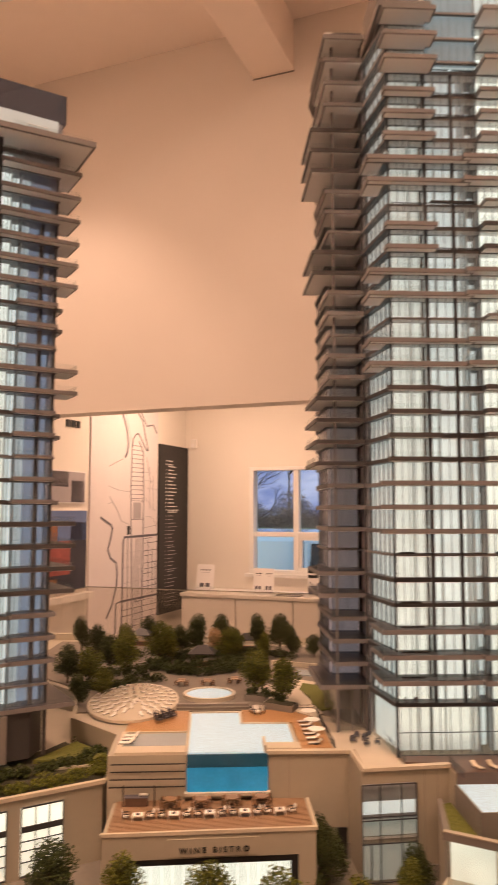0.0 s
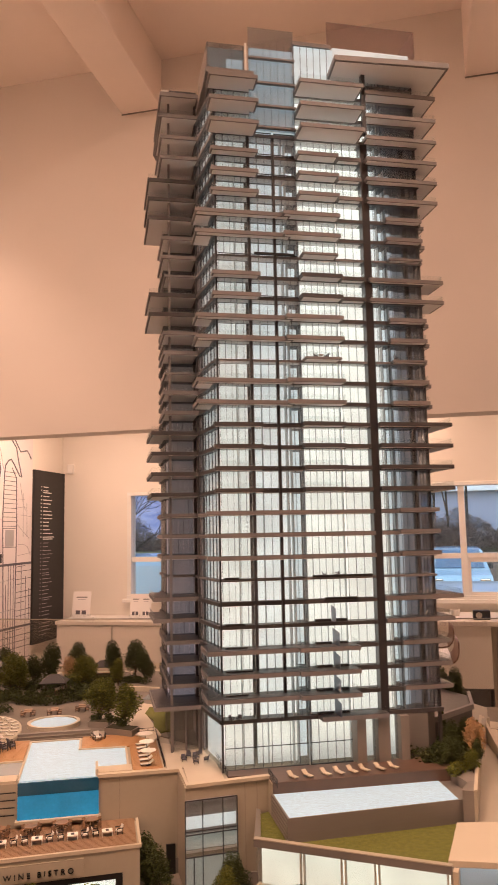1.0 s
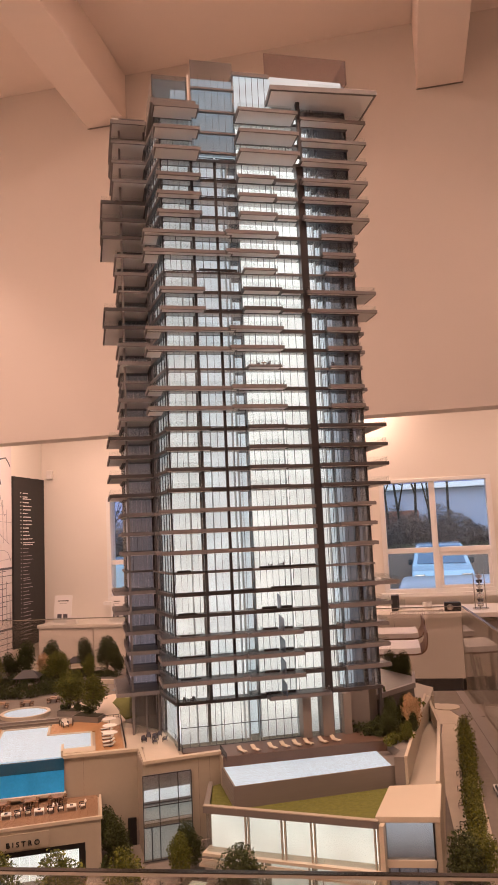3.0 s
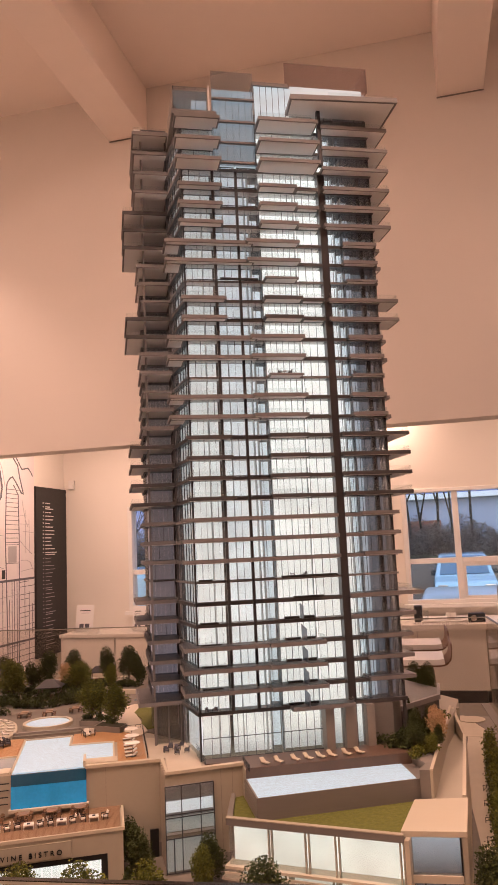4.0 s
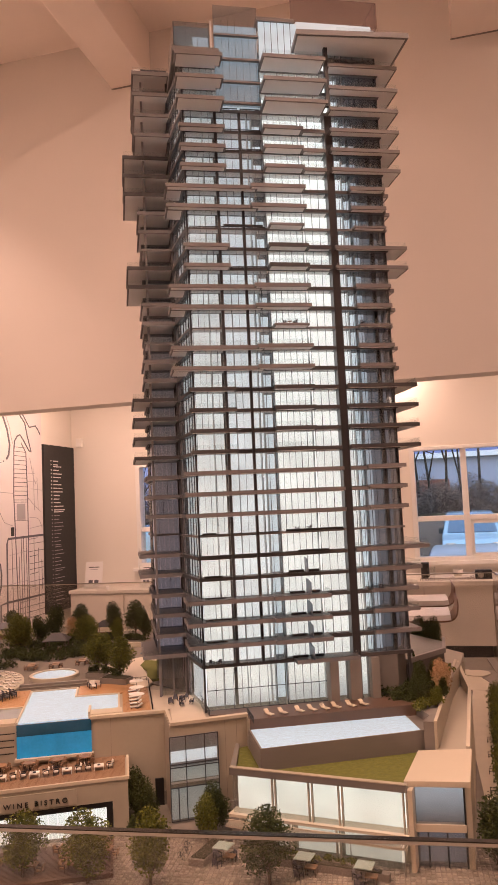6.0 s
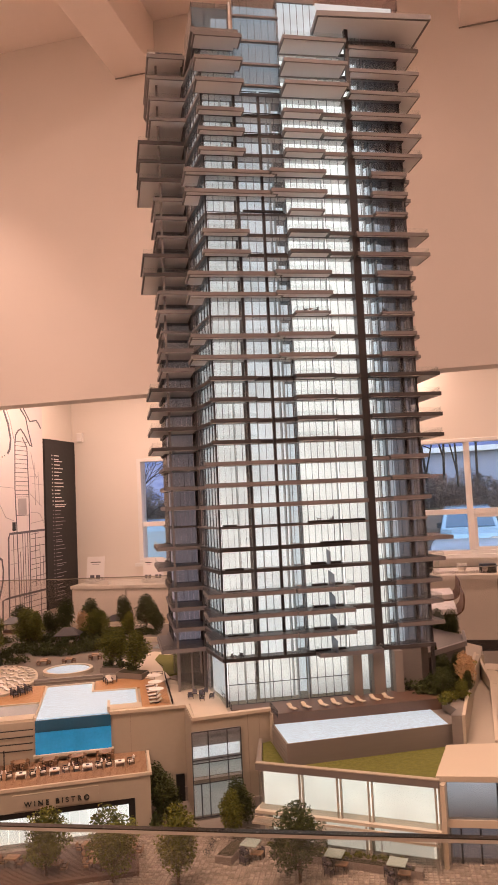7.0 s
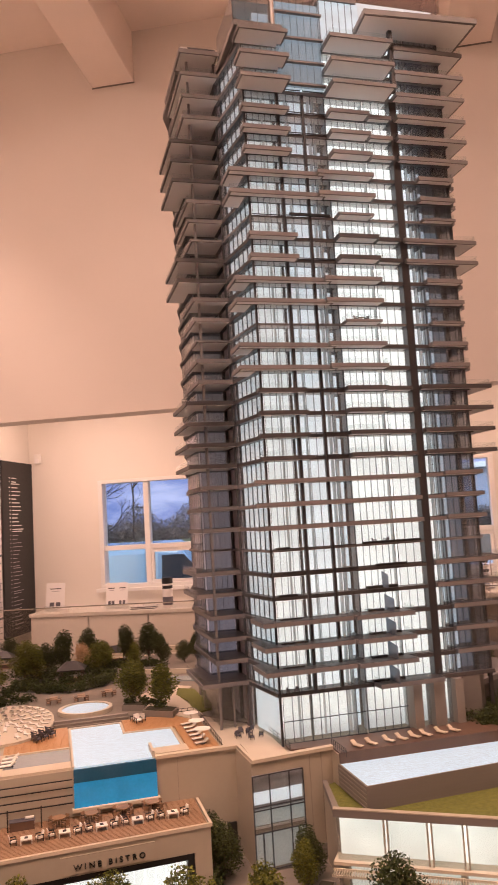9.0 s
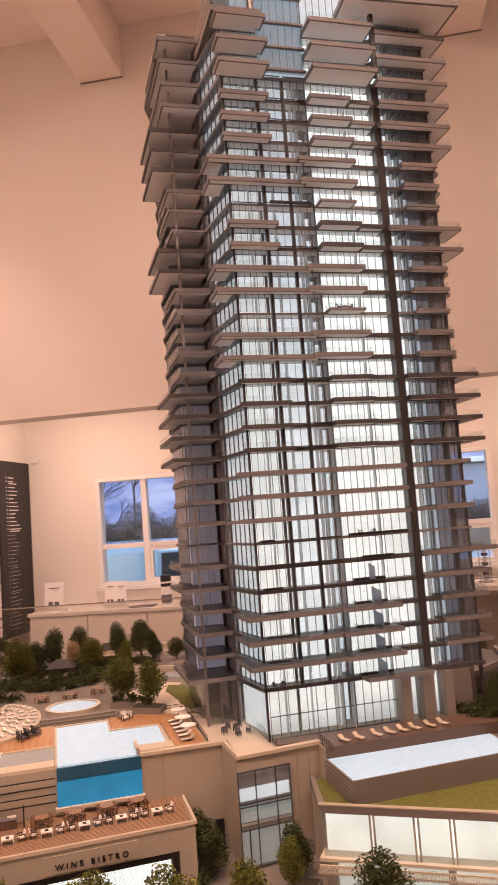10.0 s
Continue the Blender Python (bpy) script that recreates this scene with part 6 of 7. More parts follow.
def pavers(name, a0, a1, b0, b1, step, label):
    """Square paving stones, each with its own edges, on the base board."""
    rng = random.Random(3)
    a = Acc()
    n, m2 = int((a1 - a0) / step), int((b1 - b0) / step)
    for i in range(n):
        for j in range(m2):
            x, y = a0 + i * step, b0 + j * step
            h = 0.0009 + rng.uniform(0, 0.0004)
            k = len(a.v)
            g = 0.0007
            a.v += [(x + g, y + g, G), (x + step - g, y + g, G), (x + step - g, y + step - g, G), (x + g, y + step - g, G)]
            a.v += [(x + 2 * g, y + 2 * g, G + h), (x + step - 2 * g, y + 2 * g, G + h), (x + step - 2 * g, y + step - 2 * g, G + h), (x + 2 * g, y + step - 2 * g, G + h)]
            a.f += [(k + 4, k + 5, k + 6, k + 7), (k, k + 1, k + 5, k + 4), (k + 1, k + 2, k + 6, k + 5), (k + 2, k + 3, k + 7, k + 6), (k + 3, k, k + 4, k + 7)]
    return solid(name, a, M["paver"], label, "paving", "stuff", m=TABLE)


pavers("paving_stones", -0.60, 0.50, 0.66, 1.34, 0.0085, "small grey pink paving stones before the buildings")

# ---- greenery ----
def leaves(n, rx, rz, z0, size, seed, cone=False, lobes=5):
    """Many small folded leaf clumps filling lumpy lobes, with gaps between them."""
    rng = random.Random(seed)
    a = Acc()
    cs = []
    for i in range(lobes):
        w = rng.uniform(0, 2 * math.pi)
        f = rng.uniform(0.0, 0.34)
        up = (i + 0.5) / lobes
        cs.append((rx * f * math.cos(w), rx * f * math.sin(w), z0 + rz * (0.20 + 0.56 * up), (0.86, 1.0, 1.0, 0.90, 0.72)[min(4, int(up * 5))] * rng.uniform(0.85, 1.0)))
    for i in range(n):
        if cone:
            h = rng.random() ** 1.4
            r = rx * (1 - h) * math.sqrt(rng.random()) + 0.0006
            w = rng.uniform(0, 2 * math.pi)
            p = Vector((r * math.cos(w), r * math.sin(w), z0 + rz * h))
        else:
            cx, cy, cz, s = cs[i % lobes]
            d = Vector((rng.gauss(0, 1), rng.gauss(0, 1), rng.gauss(0, 1))).normalized() * rng.uniform(0.45, 1.0)
            p = Vector((cx + d.x * rx * s * 0.82, cy + d.y * rx * s * 0.82, cz + d.z * rz * 0.27))
        u = Vector((rng.gauss(0, 1), rng.gauss(0, 1), rng.gauss(0, 1))).normalized()
        v = u.cross(Vector((rng.gauss(0, 1), rng.gauss(0, 1), rng.gauss(0, 1)))).normalized()
        k = size * rng.uniform(0.6, 1.4)
        u, v, w2 = u * k, v * k * 0.75, u.cross(v).normalized() * k * 0.35
        m = len(a.v)
        a.v += [tuple(p - u), tuple(p - v + w2), tuple(p + u), tuple(p + v + w2)]
        a.f += [(m, m + 1, m + 2), (m, m + 2, m + 3)]
    return a


PROTO = {}


def tree_proto(kind, material, n, rx, rz, z0, size, seed, cone=False):
    t = thing("tree", label="", category="tree")
    a = Acc().tube((0, 0, 0), (0, 0, z0 + rz * 0.5), 0.0022, 0.0010, 6)
    rng = random.Random(seed + 50)
    if not cone:
        for i in range(5):
            w = i * 1.26 + rng.uniform(-0.3, 0.3)
            a.tube((0, 0, z0 * 0.7 + 0.006 * i), (rx * 0.6 * math.cos(w), rx * 0.6 * math.sin(w), z0 + rz * rng.uniform(0.3, 0.6)), 0.0010, 0.0004, 5)
    part("trunk", a, M["bark"], t)
    part("crown", leaves(n, rx, rz, z0, size, seed, cone), M[material], t)
    PROTO[kind] = t
    return t


def place(kind, x, y, z, h=1.0, turn=0.0, label="", wide=None, **tags):
    """The first use takes the prototype itself, later ones copy it."""
    m = Matrix.Translation((x, y, z)) @ Matrix.Rotation(turn, 4, "Z") @ Matrix.Diagonal((wide or h, wide or h, h, 1))
    t = PROTO[kind]
    if "used" in t:
        o = copy_thing(t, m)
        o.matrix_basis = m
    else:
        t["used"] = 1
        t.matrix_basis = m
        o = t
    return tagged(o, label, **tags)


tree_proto("round_a", "leaf", 4384, 0.0381, 0.100, 0.0121, 0.00172, 1)
tree_proto("round_b", "leaf", 4384, 0.0336, 0.108, 0.0099, 0.00172, 2)
tree_proto("light_a", "leaf_light", 4384, 0.0381, 0.100, 0.0121, 0.00172, 3)
tree_proto("light_b", "leaf_light", 3960, 0.0314, 0.094, 0.0143, 0.00172, 4)
tree_proto("autumn", "leaf_orange", 2545, 0.0246, 0.066, 0.0088, 0.00156, 5)
tree_proto("cypress", "leaf", 2262, 0.0146, 0.076, 0.0022, 0.00133, 6, cone=True)
random.seed(11)
GARDEN = [("round_a", -0.192, 2.70, 0.95), ("light_a", -0.135, 2.36, 1.28), ("light_b", -0.105, 2.33, 1.20), ("round_b", -0.075, 2.46, 0.95), ("round_b", -0.026, 2.50, 1.22),
          ("cypress", -0.012, 2.42, 1.15), ("autumn", 0.035, 2.50, 1.25), ("round_a", 0.058, 2.60, 1.15), ("light_a", 0.075, 2.36, 1.08), ("light_b", 0.095, 2.40, 1.0),
          ("round_b", 0.172, 2.50, 1.22), ("light_b", 0.185, 2.38, 0.9), ("round_a", 0.245, 2.52, 1.25), ("round_b", 0.270, 2.42, 1.0), ("round_a", 0.345, 2.42, 0.72), ("round_b", 0.392, 2.48, 0.80),
          ("light_a", 0.132, 1.955, 1.10), ("light_b", 0.152, 1.985, 1.05), ("light_b", 0.190, 1.850, 1.15), ("round_a", -0.27, 2.25, 1.05), ("light_a", -0.215, 2.20, 1.2), ("round_b", -0.32, 2.35, 1.15),
          ("light_a", -0.30, 2.08, 1.0), ("round_a", -0.36, 2.10, 1.05), ("light_b", -0.25, 2.45, 1.1), ("round_b", -0.40, 2.55, 1.1), ("light_a", -0.245, 1.93, 0.8), ("round_b", -0.29, 1.86, 0.75)]
for kind, x, y, h in GARDEN:
    h *= 0.91
    place(kind, x, y, D + 0.002, h, random.uniform(0, 6.28), wide=h * random.uniform(1.1, 1.35), label="small model tree with orange autumn crown" if kind == "autumn" else "small model tree in the roof garden", category="tree", group="roof garden trees")
for kind, x, y, h in (("light_a", 0.017, 1.235, 0.92), ("light_a", 0.128, 1.19, 0.98), ("light_b", 0.232, 1.15, 1.05), ("round_a", 0.425, 1.105, 1.0), ("round_b", 0.795, 1.03, 1.0), ("light_b", 0.345, 1.29, 0.72),
                      ("round_b", 0.366, 1.335, 0.70), ("round_a", 0.226, 1.395, 0.78), ("round_b", 0.216, 1.43, 0.8), ("light_b", -0.115, 1.27, 0.95), ("round_a", -0.235, 1.30, 1.0), ("light_a", 0.845, 1.07, 0.85)):
    place(kind, x, y, G, h * 1.18, random.uniform(0, 6.28), "small model street tree on the paved base", wide=h * 1.38, category="tree", group="street trees")
for kind, x, y, h in (("round_a", 0.812, 1.375, 0.62), ("autumn", 0.885, 1.425, 1.15), ("round_b", 0.838, 1.43, 0.70), ("cypress", 0.868, 1.53, 1.0), ("round_a", 0.905, 1.50, 0.6), ("round_b", 0.88, 1.40, 0.42), ("light_a", 0.84, 1.345, 0.42)):
    place(kind, x, y, D - 0.001, h, random.uniform(0, 6.28), "small model tree in the terrace bed", category="tree", group="terrace bed trees")
for kind, x, y, h in (("round_a", 1.045, 1.83, 0.85), ("cypress", 1.02, 1.80, 1.3), ("round_b", 1.06, 1.86, 0.9), ("round_a", 1.03, 1.88, 0.95)):
    place(kind, x, y, D, h, random.uniform(0, 6.28), "small dark model tree behind the low wing", category="tree", group="terrace bed trees")


def bushes(name, spots, r, h, z, seed, label, m="leaf", n=150, size=0.0026):
    """Low planting: clumps of leaves along a bed."""
    rng = random.Random(seed)
    a = Acc()
    for x, y in spots:
        b = leaves(n, r * 1.25 * rng.uniform(0.8, 1.3), h * rng.uniform(0.8, 1.3), 0.0, size, rng.randint(0, 9999), lobes=4)
        k = len(a.v)
        a.v += [(p[0] + x, p[1] + y, max(p[2], 0.0005) + z) for p in b.v]
        a.f += [tuple(k + i for i in f) for f in b.f]
    return solid(name, a, M[m], label, "plants", "stuff")


def along(pts, step, jitter, seed):
    rng = random.Random(seed)
    res = []
    for (x0, y0), (x1, y1) in zip(pts, pts[1:]):
        n = max(1, int(math.hypot(x1 - x0, y1 - y0) / step))
        res += [(x0 + (x1 - x0) * i / n + rng.uniform(-jitter, jitter), y0 + (y1 - y0) * i / n + rng.uniform(-jitter, jitter)) for i in range(n)]
    return res


bushes("garden_shrubs", along([(-0.15, 2.28), (-0.08, 2.20), (0.0, 2.17), (0.07, 2.20), (0.12, 2.32)], 0.010, 0.012, 1), 0.019, 0.026, D + 0.002, 1, "low green shrubs in the roof garden")
bushes("garden_shrubs", along([(-0.33, 2.05), (-0.24, 1.99), (-0.17, 2.09), (-0.11, 2.10)], 0.014, 0.012, 2), 0.015, 0.024, D + 0.002, 2, "low green shrubs beside the sun terrace")
bushes("garden_shrubs", along([(-0.14, 2.32), (-0.04, 2.26), (0.06, 2.28), (0.10, 2.36), (0.04, 2.44), (-0.08, 2.40)], 0.012, 0.016, 31), 0.020, 0.030, D + 0.002, 31, "dense dark shrubs round the garden pavilion", "leaf", 140)
bushes("garden_shrubs", along([(-0.40, 2.22), (-0.30, 2.16), (-0.20, 2.17), (-0.13, 2.24)], 0.011, 0.018, 41), 0.020, 0.030, D + 0.002, 41, "dense dark shrubs along the garden paths", "leaf", 130)
bushes("garden_shrubs", along([(-0.36, 2.40), (-0.20, 2.44), (-0.05, 2.40), (0.10, 2.46), (0.22, 2.42)], 0.013, 0.020, 42), 0.022, 0.030, D + 0.002, 42, "dense dark shrubs below the garden trees", "leaf", 120)
bushes("garden_shrubs", along([(0.11, 2.47), (0.20, 2.44), (0.28, 2.38)], 0.016, 0.01, 3), 0.016, 0.022, D + 0.002, 3, "low green shrubs at the garden edge")
bushes("planter_shrubs", along([(0.115, 1.905), (0.15, 1.88), (0.188, 1.80)], 0.010, 0.006, 4), 0.012, 0.017, D + 0.016, 4, "dense shrubs in the stone planters", n=60)
bushes("terrace_shrubs", along([(0.79, 1.33), (0.83, 1.36), (0.88, 1.44), (0.95, 1.57), (1.0, 1.66)], 0.012, 0.012, 5), 0.016, 0.020, D - 0.002, 5, "low green shrubs by the spa pool", "leaf_light", 130)
bushes("terrace_shrubs", along([(0.765, 1.43), (0.80, 1.40), (0.83, 1.43), (0.86, 1.50), (0.92, 1.56)], 0.014, 0.014, 15), 0.016, 0.018, D - 0.002, 15, "low green shrubs by the spa pool", "leaf", 130)
bushes("terrace_shrubs", along([(0.775, 1.455), (0.83, 1.40), (0.90, 1.49), (0.86, 1.45), (0.80, 1.42), (0.95, 1.58)], 0.011, 0.018, 43), 0.018, 0.030, D - 0.002, 43, "dense dark shrubs in the terrace bed", "leaf", 150)
bushes("roof_planting", along([(-0.9, 1.15), (-0.4, 1.42), (-0.20, 1.545), (-0.19, 1.62)], 0.012, 0.014, 6), 0.017, 0.020, 1.096, 6, "trailing green planting on the podium roof", "leaf_light", 130)
bushes("roof_planting", along([(-0.5, 1.44), (-0.32, 1.55), (-0.22, 1.63), (-0.21, 1.72), (-0.27, 1.78)], 0.012, 0.012, 7), 0.016, 0.022, 1.096, 7, "trailing green planting on the podium roof", "leaf", 130)
bushes("street_hedge", along([(0.875, 1.12), (1.03, 1.44), (1.30, 1.985)], 0.012, 0.006, 8), 0.020, 0.062, G + 0.001, 8, "long clipped green hedge along the street", "leaf_light", 200)
bushes("street_hedge", along([(0.855, 1.09), (1.01, 1.42), (1.285, 1.96)], 0.02, 0.006, 18), 0.016, 0.05, G + 0.001, 18, "long clipped green hedge along the street", "leaf", 70)
bushes("street_planting", along([(0.205, 1.36), (0.225, 1.38)], 0.008, 0.006, 9), 0.012, 0.03, G, 9, "green climber beside the bistro wall")
bushes("street_planting", along([(0.40, 1.215), (0.52, 1.14), (0.60, 1.09)], 0.010, 0.004, 10), 0.007, 0.010, G + 0.012, 10, "low flowers in the street planter", "leaf_light", 40, 0.0024)


def box_planter(name, pts, z0, z1, m, label):
    o = thing(name, (pts[0][0], pts[0][1], z0), label, "planter")
    part("wall", Acc().prism(pts, z0, z1), M[m], o)
    cx, cy = sum(p[0] for p in pts) / len(pts), sum(p[1] for p in pts) / len(pts)
    part("soil", Acc().prism([(cx + (x - cx) * 0.9, cy + (y - cy) * 0.9) for x, y in pts], z1, z1 + 0.001), M["soil"], o)
    return o


box_planter("stone_planter", [(0.100, 1.885), (0.150, 1.860), (0.160, 1.885), (0.112, 1.925)], D + 0.003, D + 0.017, "podium_dark", "grey stone planter full of shrubs")
box_planter("stone_planter", [(0.140, 1.812), (0.203, 1.765), (0.222, 1.80), (0.160, 1.850)], D + 0.003, D + 0.017, "podium_dark", "grey stone planter full of shrubs")
box_planter("street_planter", [(0.395, 1.200), (0.615, 1.058), (0.622, 1.070), (0.402, 1.212)], G, G + 0.013, "podium_dark", "long dark street planter with flowers")
box_planter("street_planter", [(0.300, 1.205), (0.325, 1.190), (0.395, 1.29), (0.375, 1.305)], G, G + 0.013, "podium_dark", "long dark street planter with flowers")
gw = thing("garden_wall", (0.3, 2.36, D), "long low stepped wall closing the garden", "wall")
part("low_wall", Acc().wall((0.20, 2.30), (0.62, 2.10), 0.008, D + 0.003, D + 0.016), M["cream"], gw)
part("water_strip", Acc().prism([(0.25, 2.16), (0.50, 2.04), (0.52, 2.08), (0.27, 2.22)], D + 0.003, D + 0.006), M["water_plain"], gw)
part("back_wall", Acc().wall((-0.6, 2.80), (0.95, 2.54), 0.01, D + 0.0005, D + 0.022), M["deck_stone"], gw)


# ---- gazebos ----
def gazebo(x, y, turn, s=1.0):
    g = thing("gazebo", label="little brown garden pavilion with hipped roof", category="gazebo", group="garden gazebos")
    a = Acc()
    w, d = 0.034, 0.028
    n = len(a.v)
    a.v += [(-w, -d, 0.034), (w, -d, 0.034), (w, d, 0.034), (-w, d, 0.034), (-0.012, 0, 0.052), (0.012, 0, 0.052), (-w, -d, 0.032), (w, -d, 0.032), (w, d, 0.032), (-w, d, 0.032)]
    a.f += [(0, 1, 5, 4), (1, 2, 5), (2, 3, 4, 5), (3, 0, 4), (6, 7, 1, 0), (7, 8, 2, 1), (8, 9, 3, 2), (9, 6, 0, 3), (9, 8, 7, 6)]
    part("roof", a, M["bronze"], g)
    for sx in (-1, 1):
        for sy in (-1, 1):
            part("post", Acc().box(sx * 0.026 - 0.0012, sx * 0.026 + 0.0012, sy * 0.02 - 0.0012, sy * 0.02 + 0.0012, 0, 0.032), M["wood_dark"], g)
    part("railing", Acc().box(-0.026, 0.026, -0.0212, -0.0198, 0.003, 0.013).box(-0.0268, -0.0254, -0.019, 0.02, 0.003, 0.013).box(0.0254, 0.0268, -0.019, 0.02, 0.003, 0.013), M["wood_dark"], g)
    part("floor", Acc().box(-0.03, 0.03, -0.024, 0.024, 0, 0.003), M["wood_mid"], g)
    part("bench", Acc().box(-0.018, 0.018, 0.008, 0.018, 0.003, 0.009), M["wood"], g)
    g.matrix_basis = Matrix.Translation((x, y, D + 0.003)) @ Matrix.Rotation(radians(turn), 4, "Z") @ Matrix.Scale(s, 4)


gazebo(-0.004, 2.30, -8, 1.15)
gazebo(0.142, 2.56, -8, 1.0)
gazebo(-0.215, 2.66, -8, 1.05)


# ---- furniture of the model ----
def lounger_proto(kind, cloth, frame_m, label):
    t = thing("sun_lounger", label=label, category="lounger")
    part("seat", Acc().hexa([(-0.006, -0.018, 0.0042), (0.006, -0.018, 0.0042), (0.006, 0.006, 0.0042), (-0.006, 0.006, 0.0042), (-0.006, -0.018, 0.0062), (0.006, -0.018, 0.0062), (0.006, 0.006, 0.0062), (-0.006, 0.006, 0.0062)]), M[cloth], t)
    part("backrest", Acc().hexa([(-0.006, 0.0062, 0.0042), (0.006, 0.0062, 0.0042), (0.006, 0.017, 0.012), (-0.006, 0.017, 0.012), (-0.006, 0.0050, 0.0062), (0.006, 0.0050, 0.0062), (0.006, 0.0158, 0.014), (-0.006, 0.0158, 0.014)]), M[cloth], t)
    part("frame", Acc().box(-0.0066, -0.0058, -0.0185, 0.012, 0.0034, 0.0042).box(0.0058, 0.0066, -0.0185, 0.012, 0.0034, 0.0042), M[frame_m], t)
    for sx in (-1, 1):
        for y in (-0.016, 0.010):
            part("leg", Acc().box(sx * 0.0062 - 0.0004, sx * 0.0062 + 0.0004, y - 0.0004, y + 0.0004, 0, 0.0034), M[frame_m], t)
    PROTO[kind] = t


lounger_proto("lounger", "cushion", "black", "")
lounger_proto("lounger_pink", "cream", "wood_mid", "")


def chair_proto(kind, cloth, frame_m):
    t = thing("terrace_chair", category="chair")
    part("seat", Acc().box(-0.006, 0.006, -0.006, 0.006, 0.0055, 0.0085), M[cloth], t)
    part("backrest", Acc().hexa([(-0.006, 0.0045, 0.0085), (0.006, 0.0045, 0.0085), (0.006, 0.0062, 0.0085), (-0.006, 0.0062, 0.0085), (-0.006, 0.0070, 0.018), (0.006, 0.0070, 0.018), (0.006, 0.0085, 0.018), (-0.006, 0.0085, 0.018)]), M[cloth], t)
    for sx in (-1, 1):
        part("armrest", Acc().box(sx * 0.0068 - 0.0007, sx * 0.0068 + 0.0007, -0.006, 0.007, 0.0115, 0.013), M[frame_m], t)
        for y in (-0.0055, 0.0055):
            part("leg", Acc().box(sx * 0.0068 - 0.0006, sx * 0.0068 + 0.0006, y - 0.0006, y + 0.0006, 0, 0.0115), M[frame_m], t)
    PROTO[kind] = t


chair_proto("chair_white", "cushion", "black")
chair_proto("chair_wood", "wood_mid", "wood_dark")
chair_proto("chair_dark", "ink", "black")
t = thing("coffee_table", category="table")
part("tabletop", Acc().box(-0.0095, 0.0095, -0.0085, 0.0085, 0.0075, 0.0092), M["cushion"], t)
part("fire_insert", Acc().box(-0.003, 0.003, -0.004, 0.004, 0.0092, 0.0098), M["black"], t)
for sx in (-1, 1):
    part("side", Acc().box(sx * 0.009 - 0.0005, sx * 0.009 + 0.0005, -0.008, 0.008, 0, 0.0075), M["cushion"], t)
PROTO["coffee_table"] = t
t = thing("round_table", category="table")
part("tabletop", Acc().lathe([(0, 0.0125), (0.0115, 0.0125), (0.0115, 0.0142), (0, 0.0142)], sides=20), M["wood_mid"], t)
part("pedestal", Acc().tube((0, 0, 0.0008), (0, 0, 0.0125), 0.0012), M["wood_dark"], t)
part("foot", Acc().lathe([(0, 0), (0.005, 0), (0.005, 0.0008), (0, 0.0008)], sides=14), M["wood_dark"], t)
PROTO["round_table"] = t
t = thing("square_table", category="table")
part("tabletop", Acc().box(-0.011, 0.011, -0.009, 0.009, 0.0135, 0.0155), M["wood_mid"], t)
for sx in (-1, 1):
    for sy in (-1, 1):
        part("leg", Acc().box(sx * 0.0095 - 0.0007, sx * 0.0095 + 0.0007, sy * 0.0075 - 0.0007, sy * 0.0075 + 0.0007, 0, 0.0135), M["wood_dark"], t)
PROTO["square_table"] = t


def parasol_proto(kind, cloth, r, h, sides, rise):
    t = thing("parasol", category="parasol")
    part("canopy", Acc().lathe([(0, h + rise), (r, h), (r, h - 0.0012), (0, h + rise - 0.0012)], sides=sides), M[cloth], t)
    part("pole", Acc().tube((0, 0, 0.001), (0, 0, h + rise - 0.001), 0.0007), M["chrome"], t)
    part("base", Acc().lathe([(0, 0), (0.005, 0), (0.005, 0.001), (0, 0.001)], sides=12), M["black"], t)
    PROTO[kind] = t


parasol_proto("parasol", "cushion", 0.0165, 0.030, 20, 0.003)
parasol_proto("parasol_green", "umbrella_green", 0.021, 0.030, 4, 0.004)
rad = math.radians

# loungers in arcs on the round sun terrace
sunt = solid("sun_terrace", Acc().lathe([(0, 0), (1, 0), (1, 0.006), (0, 0.006)], sides=48), M["cream"], "round pale stone sun terrace full of loungers", "terrace", "structure",
             m=Matrix.Translation((-0.162, 1.878, D + 0.003)) @ Matrix.Diagonal((0.106, 0.176, 1, 1)))
for ring, (fr_, n) in enumerate(((0.84, 26), (0.62, 19), (0.40, 12), (0.18, 6))):
    for i in range(n):
        w = rad(20 + 320 * i / (n - 1)) + 0.2 * ring - rad(90)
        x, y = -0.162 + 0.106 * fr_ * math.cos(w), 1.878 + 0.176 * fr_ * math.sin(w)
        place("lounger", x, y, D + 0.009, 0.60, w + rad(90), "white sun lounger on the round terrace", category="lounger", group="sun terrace loungers")
for i in range(6):
    place("chair_dark", -0.09 + 0.014 * (i % 3) - 0.004 * (i // 3), 1.705 + 0.02 * (i // 3) + 0.016 * (i % 3), D + 0.004, 1.0, rad(120), "dark terrace chair by the sun terrace edge", category="chair", group="dark terrace chairs")
for i in range(8):
    place("lounger_pink", 0.490 + 0.0303 * i + (0, -0.001, 0.005, 0.002, -0.001, -0.006, -0.004, -0.006)[i], 1.389 + 0.0010 * i, D + 0.0035, 0.78, rad(22), "pinkish sun lounger on the dark deck", category="lounger", group="spa deck loungers")
for i in range(3):
    place("parasol", 0.228 - 0.001 * i, 1.672 - 0.066 * i, D + 0.0035, 1.0, 0, "white round parasol by the pool", category="parasol", group="pool parasols")
for i in range(6):
    place("lounger", 0.222 + 0.0005 * i, 1.690 - 0.030 * i, D + 0.0035, 0.78, rad(-80), "white lounger with dark frame under a parasol", category="lounger", group="pool loungers")
